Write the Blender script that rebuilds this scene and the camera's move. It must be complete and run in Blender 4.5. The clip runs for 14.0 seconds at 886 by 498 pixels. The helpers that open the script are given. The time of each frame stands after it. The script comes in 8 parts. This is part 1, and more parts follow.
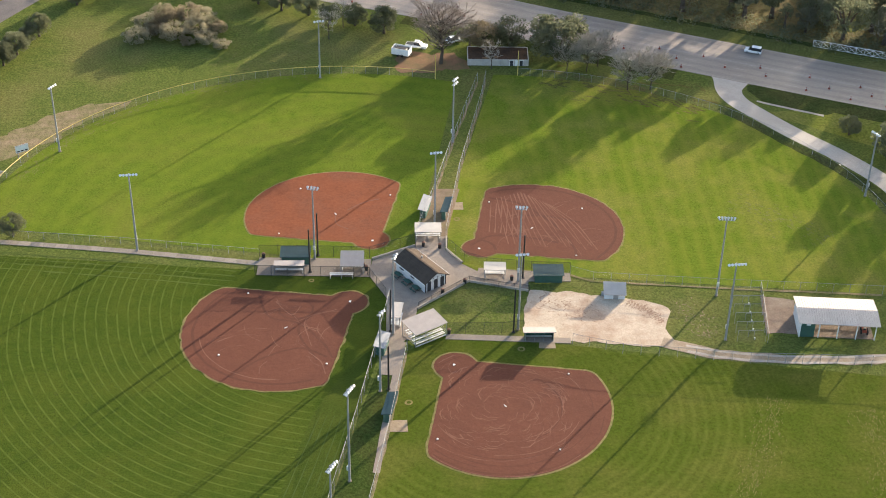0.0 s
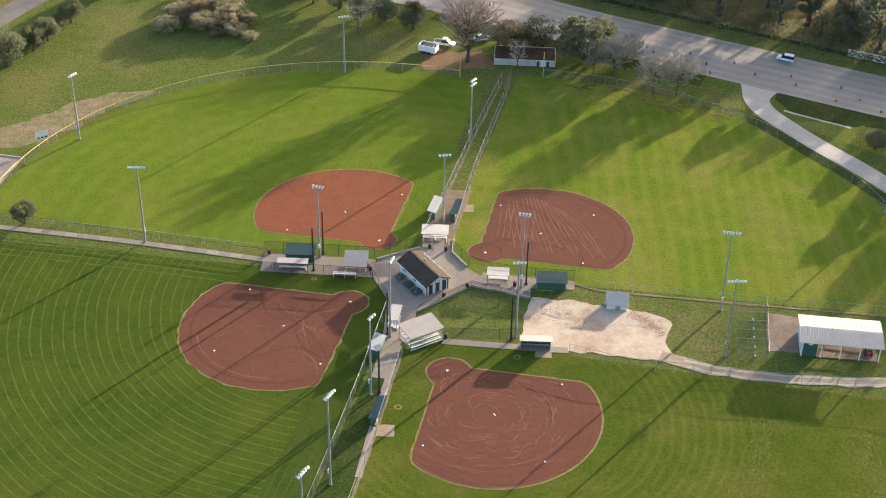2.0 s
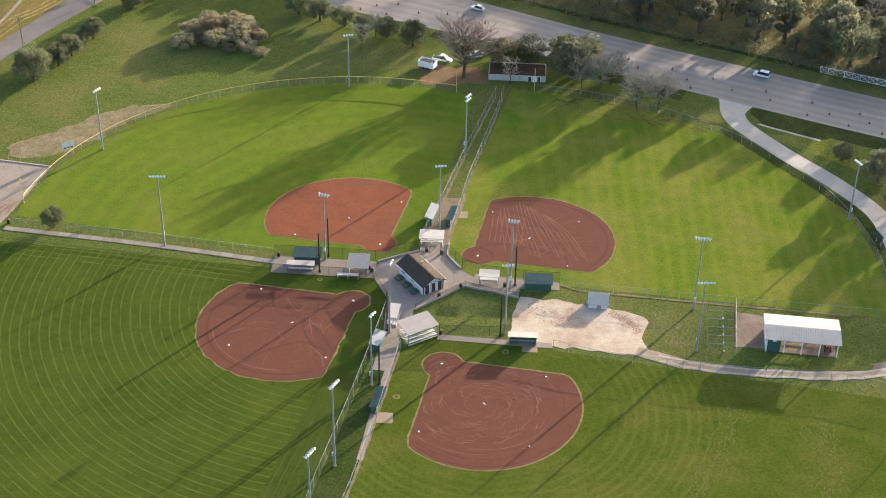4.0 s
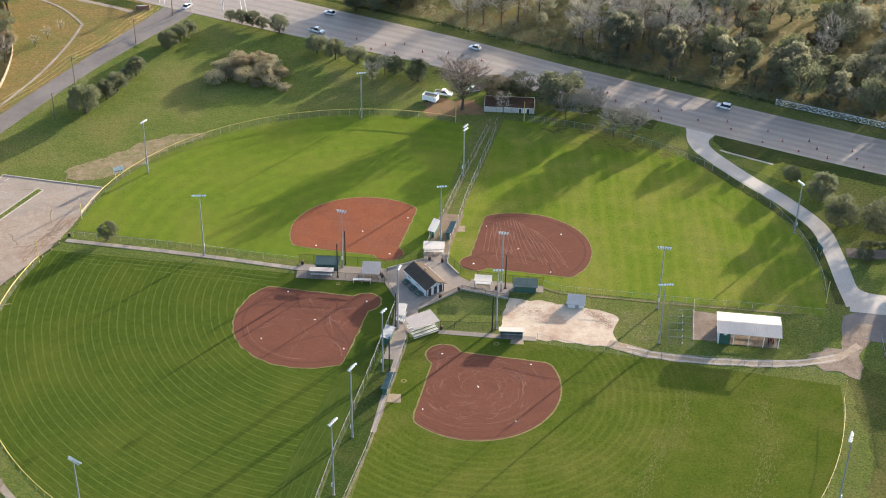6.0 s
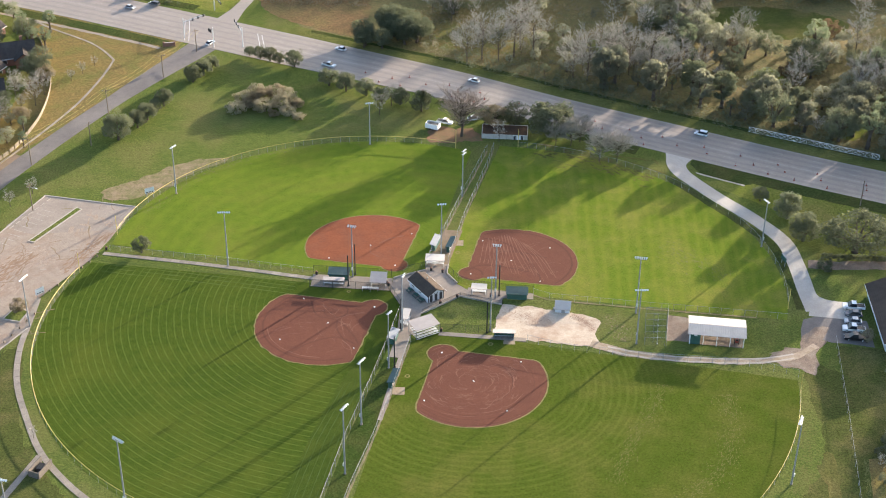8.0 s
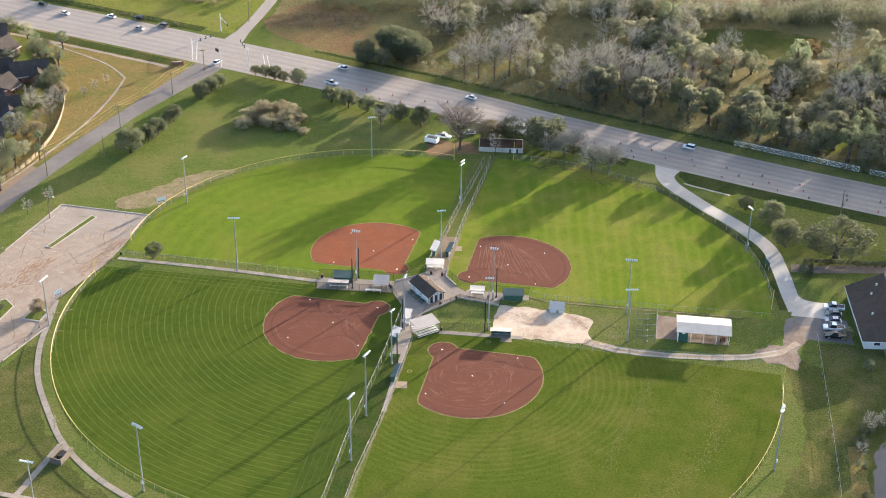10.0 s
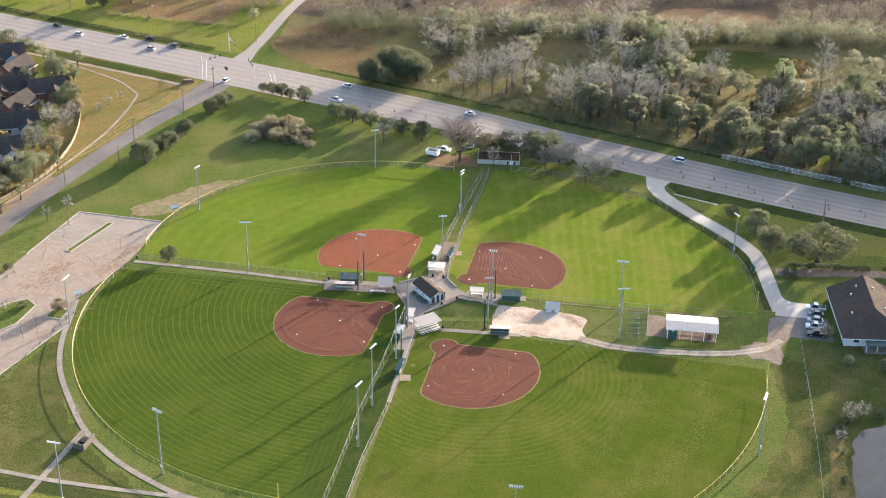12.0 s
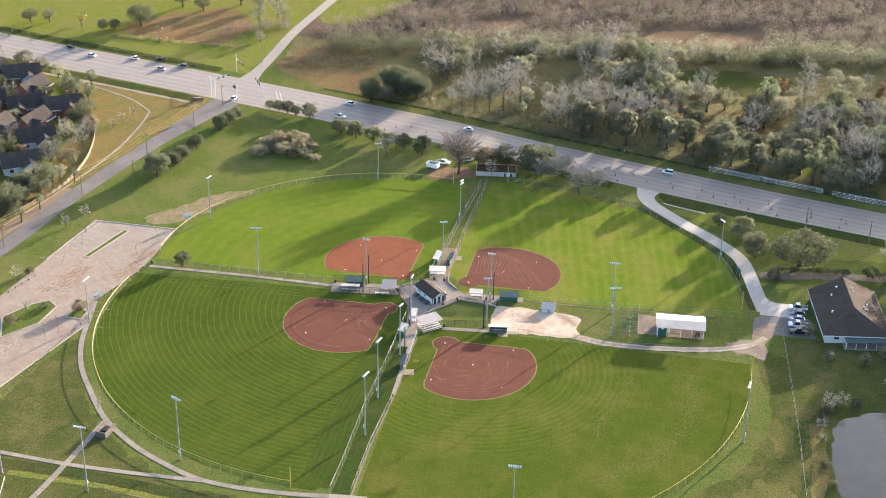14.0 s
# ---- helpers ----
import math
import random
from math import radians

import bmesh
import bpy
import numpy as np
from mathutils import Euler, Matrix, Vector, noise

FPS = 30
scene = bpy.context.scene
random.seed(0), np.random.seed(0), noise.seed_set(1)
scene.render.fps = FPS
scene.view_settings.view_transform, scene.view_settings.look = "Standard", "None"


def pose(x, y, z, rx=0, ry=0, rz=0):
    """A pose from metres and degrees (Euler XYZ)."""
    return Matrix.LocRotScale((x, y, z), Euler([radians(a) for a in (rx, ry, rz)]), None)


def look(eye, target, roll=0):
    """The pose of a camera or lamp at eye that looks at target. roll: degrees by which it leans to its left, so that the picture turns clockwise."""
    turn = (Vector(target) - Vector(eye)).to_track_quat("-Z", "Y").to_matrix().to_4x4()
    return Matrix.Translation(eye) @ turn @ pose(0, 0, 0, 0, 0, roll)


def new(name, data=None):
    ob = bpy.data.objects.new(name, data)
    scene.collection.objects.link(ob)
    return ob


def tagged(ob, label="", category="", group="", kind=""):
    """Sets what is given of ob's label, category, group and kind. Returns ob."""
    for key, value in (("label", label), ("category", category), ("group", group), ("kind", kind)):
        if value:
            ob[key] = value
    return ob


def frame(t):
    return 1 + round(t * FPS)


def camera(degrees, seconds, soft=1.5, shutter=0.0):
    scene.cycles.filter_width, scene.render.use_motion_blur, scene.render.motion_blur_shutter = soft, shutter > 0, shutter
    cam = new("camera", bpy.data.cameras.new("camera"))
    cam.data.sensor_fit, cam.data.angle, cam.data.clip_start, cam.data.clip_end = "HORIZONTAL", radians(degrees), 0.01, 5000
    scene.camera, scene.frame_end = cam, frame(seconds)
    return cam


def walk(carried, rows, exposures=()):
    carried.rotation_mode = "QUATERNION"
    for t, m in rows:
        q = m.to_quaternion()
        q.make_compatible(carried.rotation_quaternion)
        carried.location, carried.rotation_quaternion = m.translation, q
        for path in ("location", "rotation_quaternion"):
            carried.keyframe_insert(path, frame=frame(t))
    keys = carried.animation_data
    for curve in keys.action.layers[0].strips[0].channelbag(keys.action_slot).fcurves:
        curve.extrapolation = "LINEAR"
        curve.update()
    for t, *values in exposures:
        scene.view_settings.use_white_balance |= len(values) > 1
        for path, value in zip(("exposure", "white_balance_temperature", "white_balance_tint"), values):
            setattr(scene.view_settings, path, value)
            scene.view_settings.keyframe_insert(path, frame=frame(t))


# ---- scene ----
# ---- camera ----
cam = camera(32.0, 14.0, 1.0)
# seconds; the drone's place; degrees to the left of north, above the horizon, and of lean
ROWS = [
    (0, -4.65, -28.46, 167.10, -1.081, -34.568, 1.023),
    (1, 4.61, -26.92, 168.42, 1.379, -34.838, 0.932),
    (2, 9.63, -24.79, 169.88, 2.604, -35.307, 1.045),
    (4.5, 12.80, -54.06, 190.83, 2.848, -35.264, 1.064),
    (5.2, 13.93, -69.08, 200.33, 2.926, -34.944, 0.984),
    (6, 15.63, -89.19, 211.56, 3.059, -34.356, 0.896),
    (7, 17.61, -112.79, 224.51, 3.198, -33.717, 0.816),
    (8, 20.02, -125.96, 229.07, 3.478, -33.029, 0.625),
    (10.5, 19.38, -153.86, 232.94, 3.118, -31.269, 0.804),
    (11, 19.44, -160.58, 233.69, 3.098, -30.859, 0.826),
    (12.2, 18.44, -173.40, 235.49, 2.871, -30.155, 1.025),
    (14, 17.91, -196.34, 238.12, 2.673, -28.891, 1.032),
]


def aim(x, y, z, yaw, pitch, roll):
    a, b = radians(yaw), radians(pitch)
    return look((x, y, z), (x - 100 * math.sin(a) * math.cos(b), y + 100 * math.cos(a) * math.cos(b), z + 100 * math.sin(b)), roll)


walk(cam, [(t, aim(*row)) for t, *row in ROWS],
     [(0.0, 1.84, 6500, 11), (2.0, 1.83, 6460, 11), (4.5, 1.83, 6270, 11), (7.0, 1.94, 6110, 11), (10.5, 2.07, 6140, 12), (14.0, 2.15, 6120, 13)])

# ---- light: a low late-afternoon sun behind the woods, clear sky ----
SUN_AZ, SUN_EL = 36.9, 9.6      # degrees from +y towards +x, and above the horizon
world = bpy.data.worlds.new("sky")
scene.world = world
world.use_nodes = True
wn = world.node_tree
sky = wn.nodes.new("ShaderNodeTexSky")
sky.sky_type = "NISHITA"
sky.sun_disc = False
sky.sun_elevation, sky.sun_rotation = radians(SUN_EL), radians(SUN_AZ)
sky.air_density, sky.dust_density, sky.ozone_density = 0.8, 3.0, 1.0
wn.links.new(sky.outputs[0], wn.nodes["Background"].inputs[0])
wn.nodes["Background"].inputs[1].default_value = 0.15
sun = new("sun", bpy.data.lights.new("sun", "SUN"))
sun.data.energy, sun.data.angle, sun.data.color = 5.0, radians(0.53), (1.0, 0.85, 0.66)
sa, se = radians(SUN_AZ), radians(SUN_EL)
sun.matrix_world = look((0, 0, 80), (-math.sin(sa) * math.cos(se) * 50, -math.cos(sa) * math.cos(se) * 50, 80 - math.sin(se) * 50))
scene.view_settings.exposure = 1.9


# ---- the plan: own units read off the camera's view, fitted to the ground by one projective map ----
SITE = (103.856, 0.078, 0.738, 1.833, 112.814, 199.859, 0.00137, 0.0170)
RISE = 1.04      # metres to one unit of height
DRAWN = set()    # things whose parts are drawn straight on the plan
BUILT = {"kiosk", "building", "hall", "house", "bleacher", "dugout", "shed"}


def site(x, y):
    """From the plan to metres on the ground."""
    u, v = x / 100, (y - 200) / 100
    d = 1 + SITE[6] * u + SITE[7] * v
    return (SITE[0] * u + SITE[1] * v + SITE[2]) / d, (SITE[3] * u + SITE[4] * v + SITE[5]) / d


def sited(m, stretch=False):
    """A pose on the plan set out on the ground; stretch: its footprint follows the plan's local scale."""
    p = m.translation
    o, ax, ay = (Vector(site(p.x + dx, p.y + dy)) for dx, dy in ((0, 0), (1, 0), (0, 1)))
    ex, ey = ax - o, ay - o
    v = m.to_3x3().col[0].xy.normalized()
    w, n = ex * v.x + ey * v.y, ex * -v.y + ey * v.x
    turn = math.atan2(w.y, w.x) - math.atan2(v.y, v.x)
    grow = (w.length, n.length, RISE, 1) if stretch else (RISE, RISE, RISE, 1)
    low = m.copy()
    low.translation = (0, 0, 0)
    return Matrix.Translation((o.x, o.y, p.z * RISE)) @ Matrix.Rotation(turn, 4, "Z") @ low @ Matrix.Diagonal(grow)


def set_out(me):
    """Moves the points of a mesh drawn on the plan to the ground."""
    co = np.empty(len(me.vertices) * 3)
    me.vertices.foreach_get("co", co)
    co = co.reshape(-1, 3)
    co[:, 0], co[:, 1] = site(co[:, 0], co[:, 1])
    co[:, 2] *= RISE
    me.vertices.foreach_set("co", co.ravel())
    me.update()


# ---- materials ----
def mat(name, c1, c2=None, scale=1.0, rough=0.85, c3=None, scale3=0.08, bump=0.0, metal=0.0, vary=0.0, spec=0.3, amount3=0.6, glow=0.0, grain=0.0):
    """Two-tone noise at a fine scale, a third tone in large patches, optional relief and change from thing to thing."""
    m = bpy.data.materials.new(name)
    m.use_nodes = True
    nt = m.node_tree
    b = nt.nodes["Principled BSDF"]
    b.inputs["Roughness"].default_value = rough
    b.inputs["Metallic"].default_value = metal
    b.inputs["Specular IOR Level"].default_value = spec
    if c2 is None:
        c2 = tuple(v * 0.75 for v in c1)
    co = nt.nodes.new("ShaderNodeTexCoord")

    def tex(s, detail):
        n = nt.nodes.new("ShaderNodeTexNoise")
        n.inputs["Scale"].default_value, n.inputs["Detail"].default_value = s, detail
        n.inputs["Roughness"].default_value = 0.65
        nt.links.new(co.outputs["Object"], n.inputs["Vector"])
        return n

    def mix(f, a, bb):
        x = nt.nodes.new("ShaderNodeMix")
        x.data_type = "RGBA"
        for key, val in ((0, f), (6, a), (7, bb)):
            if isinstance(val, tuple):
                x.inputs[key].default_value = (*val, 1)
            elif isinstance(val, float):
                x.inputs[key].default_value = val
            else:
                nt.links.new(val, x.inputs[key])
        return x.outputs[2]

    def ramp(src, lo, hi):
        r = nt.nodes.new("ShaderNodeMapRange")
        r.inputs["From Min"].default_value, r.inputs["From Max"].default_value = lo, hi
        nt.links.new(src, r.inputs["Value"])
        return r.outputs["Result"]

    fine = tex(scale, 5)
    col = mix(ramp(fine.outputs["Fac"], 0.32, 0.68), c1, c2)
    if c3 is not None:
        big = tex(scale3, 6)
        fac = nt.nodes.new("ShaderNodeMath")
        fac.operation = "MULTIPLY"
        nt.links.new(ramp(big.outputs["Fac"], 0.45, 0.68), fac.inputs[0])
        fac.inputs[1].default_value = amount3
        col = mix(fac.outputs[0], col, c3)
    if grain:
        sp = tex(scale * (4.0 if grain > 0.3 else 7.0), 5)
        blades = tex(7.0 if grain > 0.3 else 9.0, 3)
        both = nt.nodes.new("ShaderNodeMath")
        both.operation = "MULTIPLY_ADD"
        nt.links.new(blades.outputs["Fac"], both.inputs[0])
        both.inputs[1].default_value, both.inputs[2].default_value = 1.0, -0.5
        mixed = nt.nodes.new("ShaderNodeMath")
        nt.links.new(sp.outputs["Fac"], mixed.inputs[0])
        nt.links.new(both.outputs[0], mixed.inputs[1])
        gm = nt.nodes.new("ShaderNodeMapRange")
        gm.inputs["From Min"].default_value, gm.inputs["From Max"].default_value = 0.3, 0.7
        gm.inputs["To Min"].default_value, gm.inputs["To Max"].default_value = 1 - grain, 1 + grain
        nt.links.new(mixed.outputs[0], gm.inputs["Value"])
        gh = nt.nodes.new("ShaderNodeHueSaturation")
        nt.links.new(gm.outputs["Result"], gh.inputs["Value"])
        nt.links.new(col, gh.inputs["Color"])
        col = gh.outputs["Color"]
    if vary:
        info = nt.nodes.new("ShaderNodeObjectInfo")
        hs = nt.nodes.new("ShaderNodeHueSaturation")
        v = nt.nodes.new("ShaderNodeMapRange")
        v.inputs["To Min"].default_value, v.inputs["To Max"].default_value = 1 - vary, 1 + vary
        nt.links.new(info.outputs["Random"], v.inputs["Value"])
        nt.links.new(v.outputs["Result"], hs.inputs["Value"])
        nt.links.new(col, hs.inputs["Color"])
        col = hs.outputs["Color"]
    nt.links.new(col, b.inputs["Base Color"])
    if bump:
        bp = nt.nodes.new("ShaderNodeBump")
        bp.inputs["Strength"].default_value, bp.inputs["Distance"].default_value = bump, 0.3
        nt.links.new(fine.outputs["Fac"], bp.inputs["Height"])
        nt.links.new(bp.outputs["Normal"], b.inputs["Normal"])
    if glow:
        # leaves let part of the light through
        tl = nt.nodes.new("ShaderNodeBsdfTranslucent")
        nt.links.new(col, tl.inputs["Color"])
        ms = nt.nodes.new("ShaderNodeMixShader")
        ms.inputs[0].default_value = glow
        nt.links.new(b.outputs[0], ms.inputs[1])
        nt.links.new(tl.outputs[0], ms.inputs[2])
        nt.links.new(ms.outputs[0], nt.nodes["Material Output"].inputs["Surface"])
    return m


def color_link(m):
    """The socket that feeds a material's base colour, its tree and its shader."""
    nt = m.node_tree
    b = nt.nodes["Principled BSDF"]
    return nt, b, b.inputs["Base Color"].links[0].from_socket


def rings(m, centre, stretch, gap, width, tone, strength, inner, rough_amt=0.6, outer=0.0):
    """Mown windrows: thin arcs of lighter clippings round a centre, broken up by noise, from a given radius outwards."""
    nt, b, col = color_link(m)
    N = nt.nodes.new
    co = N("ShaderNodeTexCoord")
    mp = N("ShaderNodeMapping")
    mp.vector_type = "POINT"
    centre, stretch = site(*centre), (stretch[0] / 1.04, stretch[1] / 1.09)
    mp.inputs["Location"].default_value = (-centre[0] * stretch[0], -centre[1] * stretch[1], 0)
    mp.inputs["Scale"].default_value = (stretch[0], stretch[1], 0)
    nt.links.new(co.outputs["Object"], mp.inputs["Vector"])
    wob = N("ShaderNodeTexNoise")
    wob.inputs["Scale"].default_value, wob.inputs["Detail"].default_value = 0.06, 1
    nt.links.new(co.outputs["Object"], wob.inputs["Vector"])
    ln = N("ShaderNodeVectorMath")
    ln.operation = "LENGTH"
    nt.links.new(mp.outputs[0], ln.inputs[0])

    def math_node(op, a, c=None):
        x = N("ShaderNodeMath")
        x.operation = op
        for i, v in enumerate((a, c)):
            if v is None:
                continue
            if isinstance(v, (int, float)):
                x.inputs[i].default_value = v
            else:
                nt.links.new(v, x.inputs[i])
        return x.outputs[0]

    r = math_node("ADD", ln.outputs["Value"], math_node("MULTIPLY", wob.outputs["Fac"], 0.9))
    ph = math_node("ABSOLUTE", math_node("SUBTRACT", math_node("FRACT", math_node("DIVIDE", r, gap)), 0.5))
    line = N("ShaderNodeMapRange")
    line.inputs["From Min"].default_value, line.inputs["From Max"].default_value = width / gap, 0.25 * width / gap
    nt.links.new(ph, line.inputs["Value"])
    far = N("ShaderNodeMapRange")
    far.inputs["From Min"].default_value, far.inputs["From Max"].default_value = inner, inner + 8
    nt.links.new(ln.outputs["Value"], far.inputs["Value"])
    reach = far.outputs["Result"]
    if outer:
        end = N("ShaderNodeMapRange")
        end.inputs["From Min"].default_value, end.inputs["From Max"].default_value = outer + 9, outer
        nt.links.new(ln.outputs["Value"], end.inputs["Value"])
        reach = math_node("MULTIPLY", reach, end.outputs["Result"])
    br = N("ShaderNodeTexNoise")
    br.inputs["Scale"].default_value, br.inputs["Detail"].default_value = 0.35, 5
    nt.links.new(co.outputs["Object"], br.inputs["Vector"])
    bm = N("ShaderNodeMapRange")
    bm.inputs["From Min"].default_value, bm.inputs["From Max"].default_value = 0.3, 0.3 + rough_amt * 0.4
    nt.links.new(br.outputs["Fac"], bm.inputs["Value"])
    f = math_node("MULTIPLY", math_node("MULTIPLY", line.outputs["Result"], reach), math_node("MULTIPLY", bm.outputs["Result"], strength))
    x = N("ShaderNodeMix")
    x.data_type = "RGBA"
    nt.links.new(f, x.inputs[0])
    nt.links.new(col, x.inputs[6])
    x.inputs[7].default_value = (*tone, 1)
    nt.links.new(x.outputs[2], b.inputs["Base Color"])
    return m


GRASS = mat("park_grass", (0.076, 0.102, 0.025), (0.108, 0.127, 0.033), 0.5, 0.95, (0.165, 0.142, 0.056), 0.045, 0.3, amount3=0.6, spec=0.0, grain=0.4)
FIELD = {
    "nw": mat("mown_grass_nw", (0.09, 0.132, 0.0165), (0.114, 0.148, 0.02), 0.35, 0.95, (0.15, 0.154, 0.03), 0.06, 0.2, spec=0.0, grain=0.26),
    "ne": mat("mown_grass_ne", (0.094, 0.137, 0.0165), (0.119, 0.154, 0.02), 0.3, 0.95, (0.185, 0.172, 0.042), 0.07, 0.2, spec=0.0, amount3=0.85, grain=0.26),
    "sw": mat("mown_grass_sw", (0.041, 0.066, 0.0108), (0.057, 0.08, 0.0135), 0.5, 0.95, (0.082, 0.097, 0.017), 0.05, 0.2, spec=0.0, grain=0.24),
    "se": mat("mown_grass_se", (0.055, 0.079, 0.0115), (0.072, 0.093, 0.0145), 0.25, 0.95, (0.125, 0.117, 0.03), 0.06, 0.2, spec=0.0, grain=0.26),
}
rings(FIELD["sw"], (-17.1, 197.6), (0.97, 1.05), 1.75, 0.19, (0.135, 0.168, 0.038), 0.42, 23.0)
rings(FIELD["ne"], (5.8, 150.0), (1.0, 0.12), 3.1, 0.95, (0.185, 0.19, 0.03), 0.34, 1.0)
rings(FIELD["nw"], (-13.8, 215.5), (0.97, 1.12), 4.6, 1.4, (0.135, 0.178, 0.02), 0.35, 24.0)
rings(FIELD["se"], (9.6, 171.0), (0.97, 1.05), 1.75, 0.5, (0.13, 0.15, 0.03), 0.3, 16.0, outer=36.0)
MUD = mat("grey_brown_gravel", (0.225, 0.167, 0.128), (0.16, 0.122, 0.094), 0.6, 0.95, (0.28, 0.235, 0.185), 0.25, 0.3, spec=0.05, grain=0.3)
# darkened to stand in for shade in ditches that are drawn flat
DITCH_SHADE = mat("dark_ditch_grass", (0.036, 0.050, 0.016), (0.052, 0.066, 0.021), 0.5, 0.95, (0.09, 0.08, 0.03), 0.1, 0.3, spec=0.0, grain=0.4)
DRY = mat("dry_golden_grass", (0.20, 0.142, 0.056), (0.15, 0.118, 0.046), 0.35, 0.9, (0.105, 0.122, 0.036), 0.08, 0.3, spec=0.0, grain=0.4, amount3=0.85)
WOODFLOOR = mat("woodland_floor", (0.155, 0.122, 0.052), (0.105, 0.104, 0.04), 0.3, 0.95, (0.22, 0.155, 0.068), 0.05, 0.5, spec=0.05, grain=0.4)
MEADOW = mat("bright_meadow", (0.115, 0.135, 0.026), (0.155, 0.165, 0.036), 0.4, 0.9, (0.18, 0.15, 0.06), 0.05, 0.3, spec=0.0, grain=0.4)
CLAY_RED = mat("orange_red_clay", (0.175, 0.06, 0.03), (0.21, 0.07, 0.034), 0.25, 0.92, (0.155, 0.066, 0.041), 0.12, 0.15, spec=0.05, grain=0.14)
CLAY = mat("brown_red_clay", (0.117, 0.047, 0.031), (0.138, 0.056, 0.036), 0.6, 0.92, (0.102, 0.043, 0.029), 0.15, 0.2, spec=0.05, grain=0.14)
CLAY_LIGHT = mat("loose_light_clay", (0.19, 0.092, 0.066), (0.158, 0.075, 0.053), 1.5, 0.95, spec=0.05, grain=0.14)
CLAY_DARK = mat("damp_dark_clay", (0.092, 0.039, 0.027), (0.108, 0.046, 0.031), 1.5, 0.9, spec=0.05, grain=0.14)
RIM = mat("sandy_turf_edge", (0.24, 0.19, 0.085), (0.13, 0.135, 0.04), 0.9, 0.95, spec=0.05, grain=0.14)
SAND = mat("crushed_limestone", (0.52, 0.435, 0.34), (0.42, 0.335, 0.25), 0.4, 0.95, (0.31, 0.2, 0.135), 0.13, 0.25, spec=0.05, grain=0.14, amount3=0.85)
LANE = mat("limestone_track", (0.36, 0.295, 0.225), (0.27, 0.205, 0.145), 0.7, 0.95, (0.22, 0.17, 0.10), 0.2, 0.25, spec=0.05, grain=0.14)
EARTH = mat("bare_trodden_earth", (0.25, 0.178, 0.13), (0.19, 0.138, 0.095), 0.6, 0.95, (0.14, 0.14, 0.05), 0.12, 0.25, spec=0.05, grain=0.14)
OLIVE = mat("olive_park_grass", (0.058, 0.07, 0.02), (0.08, 0.089, 0.026), 0.5, 0.95, (0.155, 0.125, 0.055), 0.09, 0.3, spec=0.0, grain=0.4)
STRAW = mat("pale_dry_turf", (0.155, 0.148, 0.06), (0.115, 0.125, 0.042), 0.9, 0.95, spec=0.0, grain=0.2)
FADED = mat("faded_yellow_turf", (0.145, 0.134, 0.05), (0.108, 0.112, 0.033), 0.9, 0.95, spec=0.0, grain=0.2)
STRAW_G = mat("pale_green_clippings", (0.088, 0.115, 0.03), (0.075, 0.1, 0.025), 0.9, 0.95, spec=0.0, grain=0.2)
STAIN = mat("brown_earth_stain", (0.21, 0.14, 0.095), (0.26, 0.18, 0.125), 0.8, 0.95, spec=0.0, grain=0.2)
VERGE_GRASS = mat("mown_verge_grass", (0.088, 0.098, 0.03), (0.115, 0.118, 0.036), 0.5, 0.95, (0.19, 0.165, 0.06), 0.07, 0.3, spec=0.0, grain=0.4)
YARD_STAIN = mat("washed_brown_stain", (0.26, 0.175, 0.125), (0.33, 0.24, 0.175), 0.8, 0.95, spec=0.0, grain=0.2)
STRIP_GRASS = mat("straight_mown_grass", (0.04, 0.063, 0.0115), (0.053, 0.076, 0.0145), 0.5, 0.95, (0.075, 0.09, 0.018), 0.08, 0.2, spec=0.0, grain=0.24)
# colour of dark tufts; between the fences it also stands in for shade
TUFT_SHADE = mat("rank_deep_green_grass", (0.034, 0.056, 0.013), (0.05, 0.07, 0.018), 0.5, 0.95, (0.075, 0.075, 0.026), 0.12, 0.3, spec=0.0, grain=0.35)
STRAW_D = mat("dull_green_clippings", (0.072, 0.098, 0.03), (0.06, 0.085, 0.025), 0.9, 0.95, spec=0.0, grain=0.2)
SLAB = mat("weathered_path_slab", (0.29, 0.252, 0.21), (0.245, 0.213, 0.178), 0.9, 0.85, (0.21, 0.178, 0.146), 0.2, 0.1, spec=0.05, grain=0.2, vary=0.13)
WORN = mat("worn_thin_turf", (0.27, 0.20, 0.135), (0.15, 0.135, 0.065), 0.45, 0.95, (0.10, 0.125, 0.035), 0.1, 0.25, spec=0.0, grain=0.35, amount3=0.55)
SILT = mat("brown_silt", (0.27, 0.205, 0.155), (0.33, 0.265, 0.21), 0.6, 0.95, spec=0.0, grain=0.2)
BROWNFIELD = mat("russet_dry_weeds", (0.20, 0.125, 0.065), (0.15, 0.105, 0.05), 0.3, 0.95, (0.14, 0.13, 0.05), 0.06, 0.3, spec=0.0, grain=0.4)
REDEARTH = mat("raw_red_earth", (0.24, 0.125, 0.075), (0.15, 0.10, 0.055), 0.5, 0.95, (0.12, 0.12, 0.05), 0.12, 0.3, spec=0.05, grain=0.14)
CONC = mat("worn_concrete", (0.305, 0.256, 0.212), (0.255, 0.215, 0.18), 0.9, 0.85, (0.21, 0.172, 0.14), 0.12, 0.1, spec=0.05, grain=0.14)
CONC_L = mat("pale_concrete", (0.41, 0.365, 0.315), (0.35, 0.312, 0.27), 0.7, 0.85, (0.31, 0.275, 0.235), 0.1, 0.1, spec=0.05, grain=0.14)
CONC_NEW = mat("new_pale_concrete", (0.46, 0.415, 0.36), (0.405, 0.365, 0.32), 0.7, 0.85, (0.36, 0.32, 0.275), 0.1, 0.1, spec=0.05, grain=0.12)
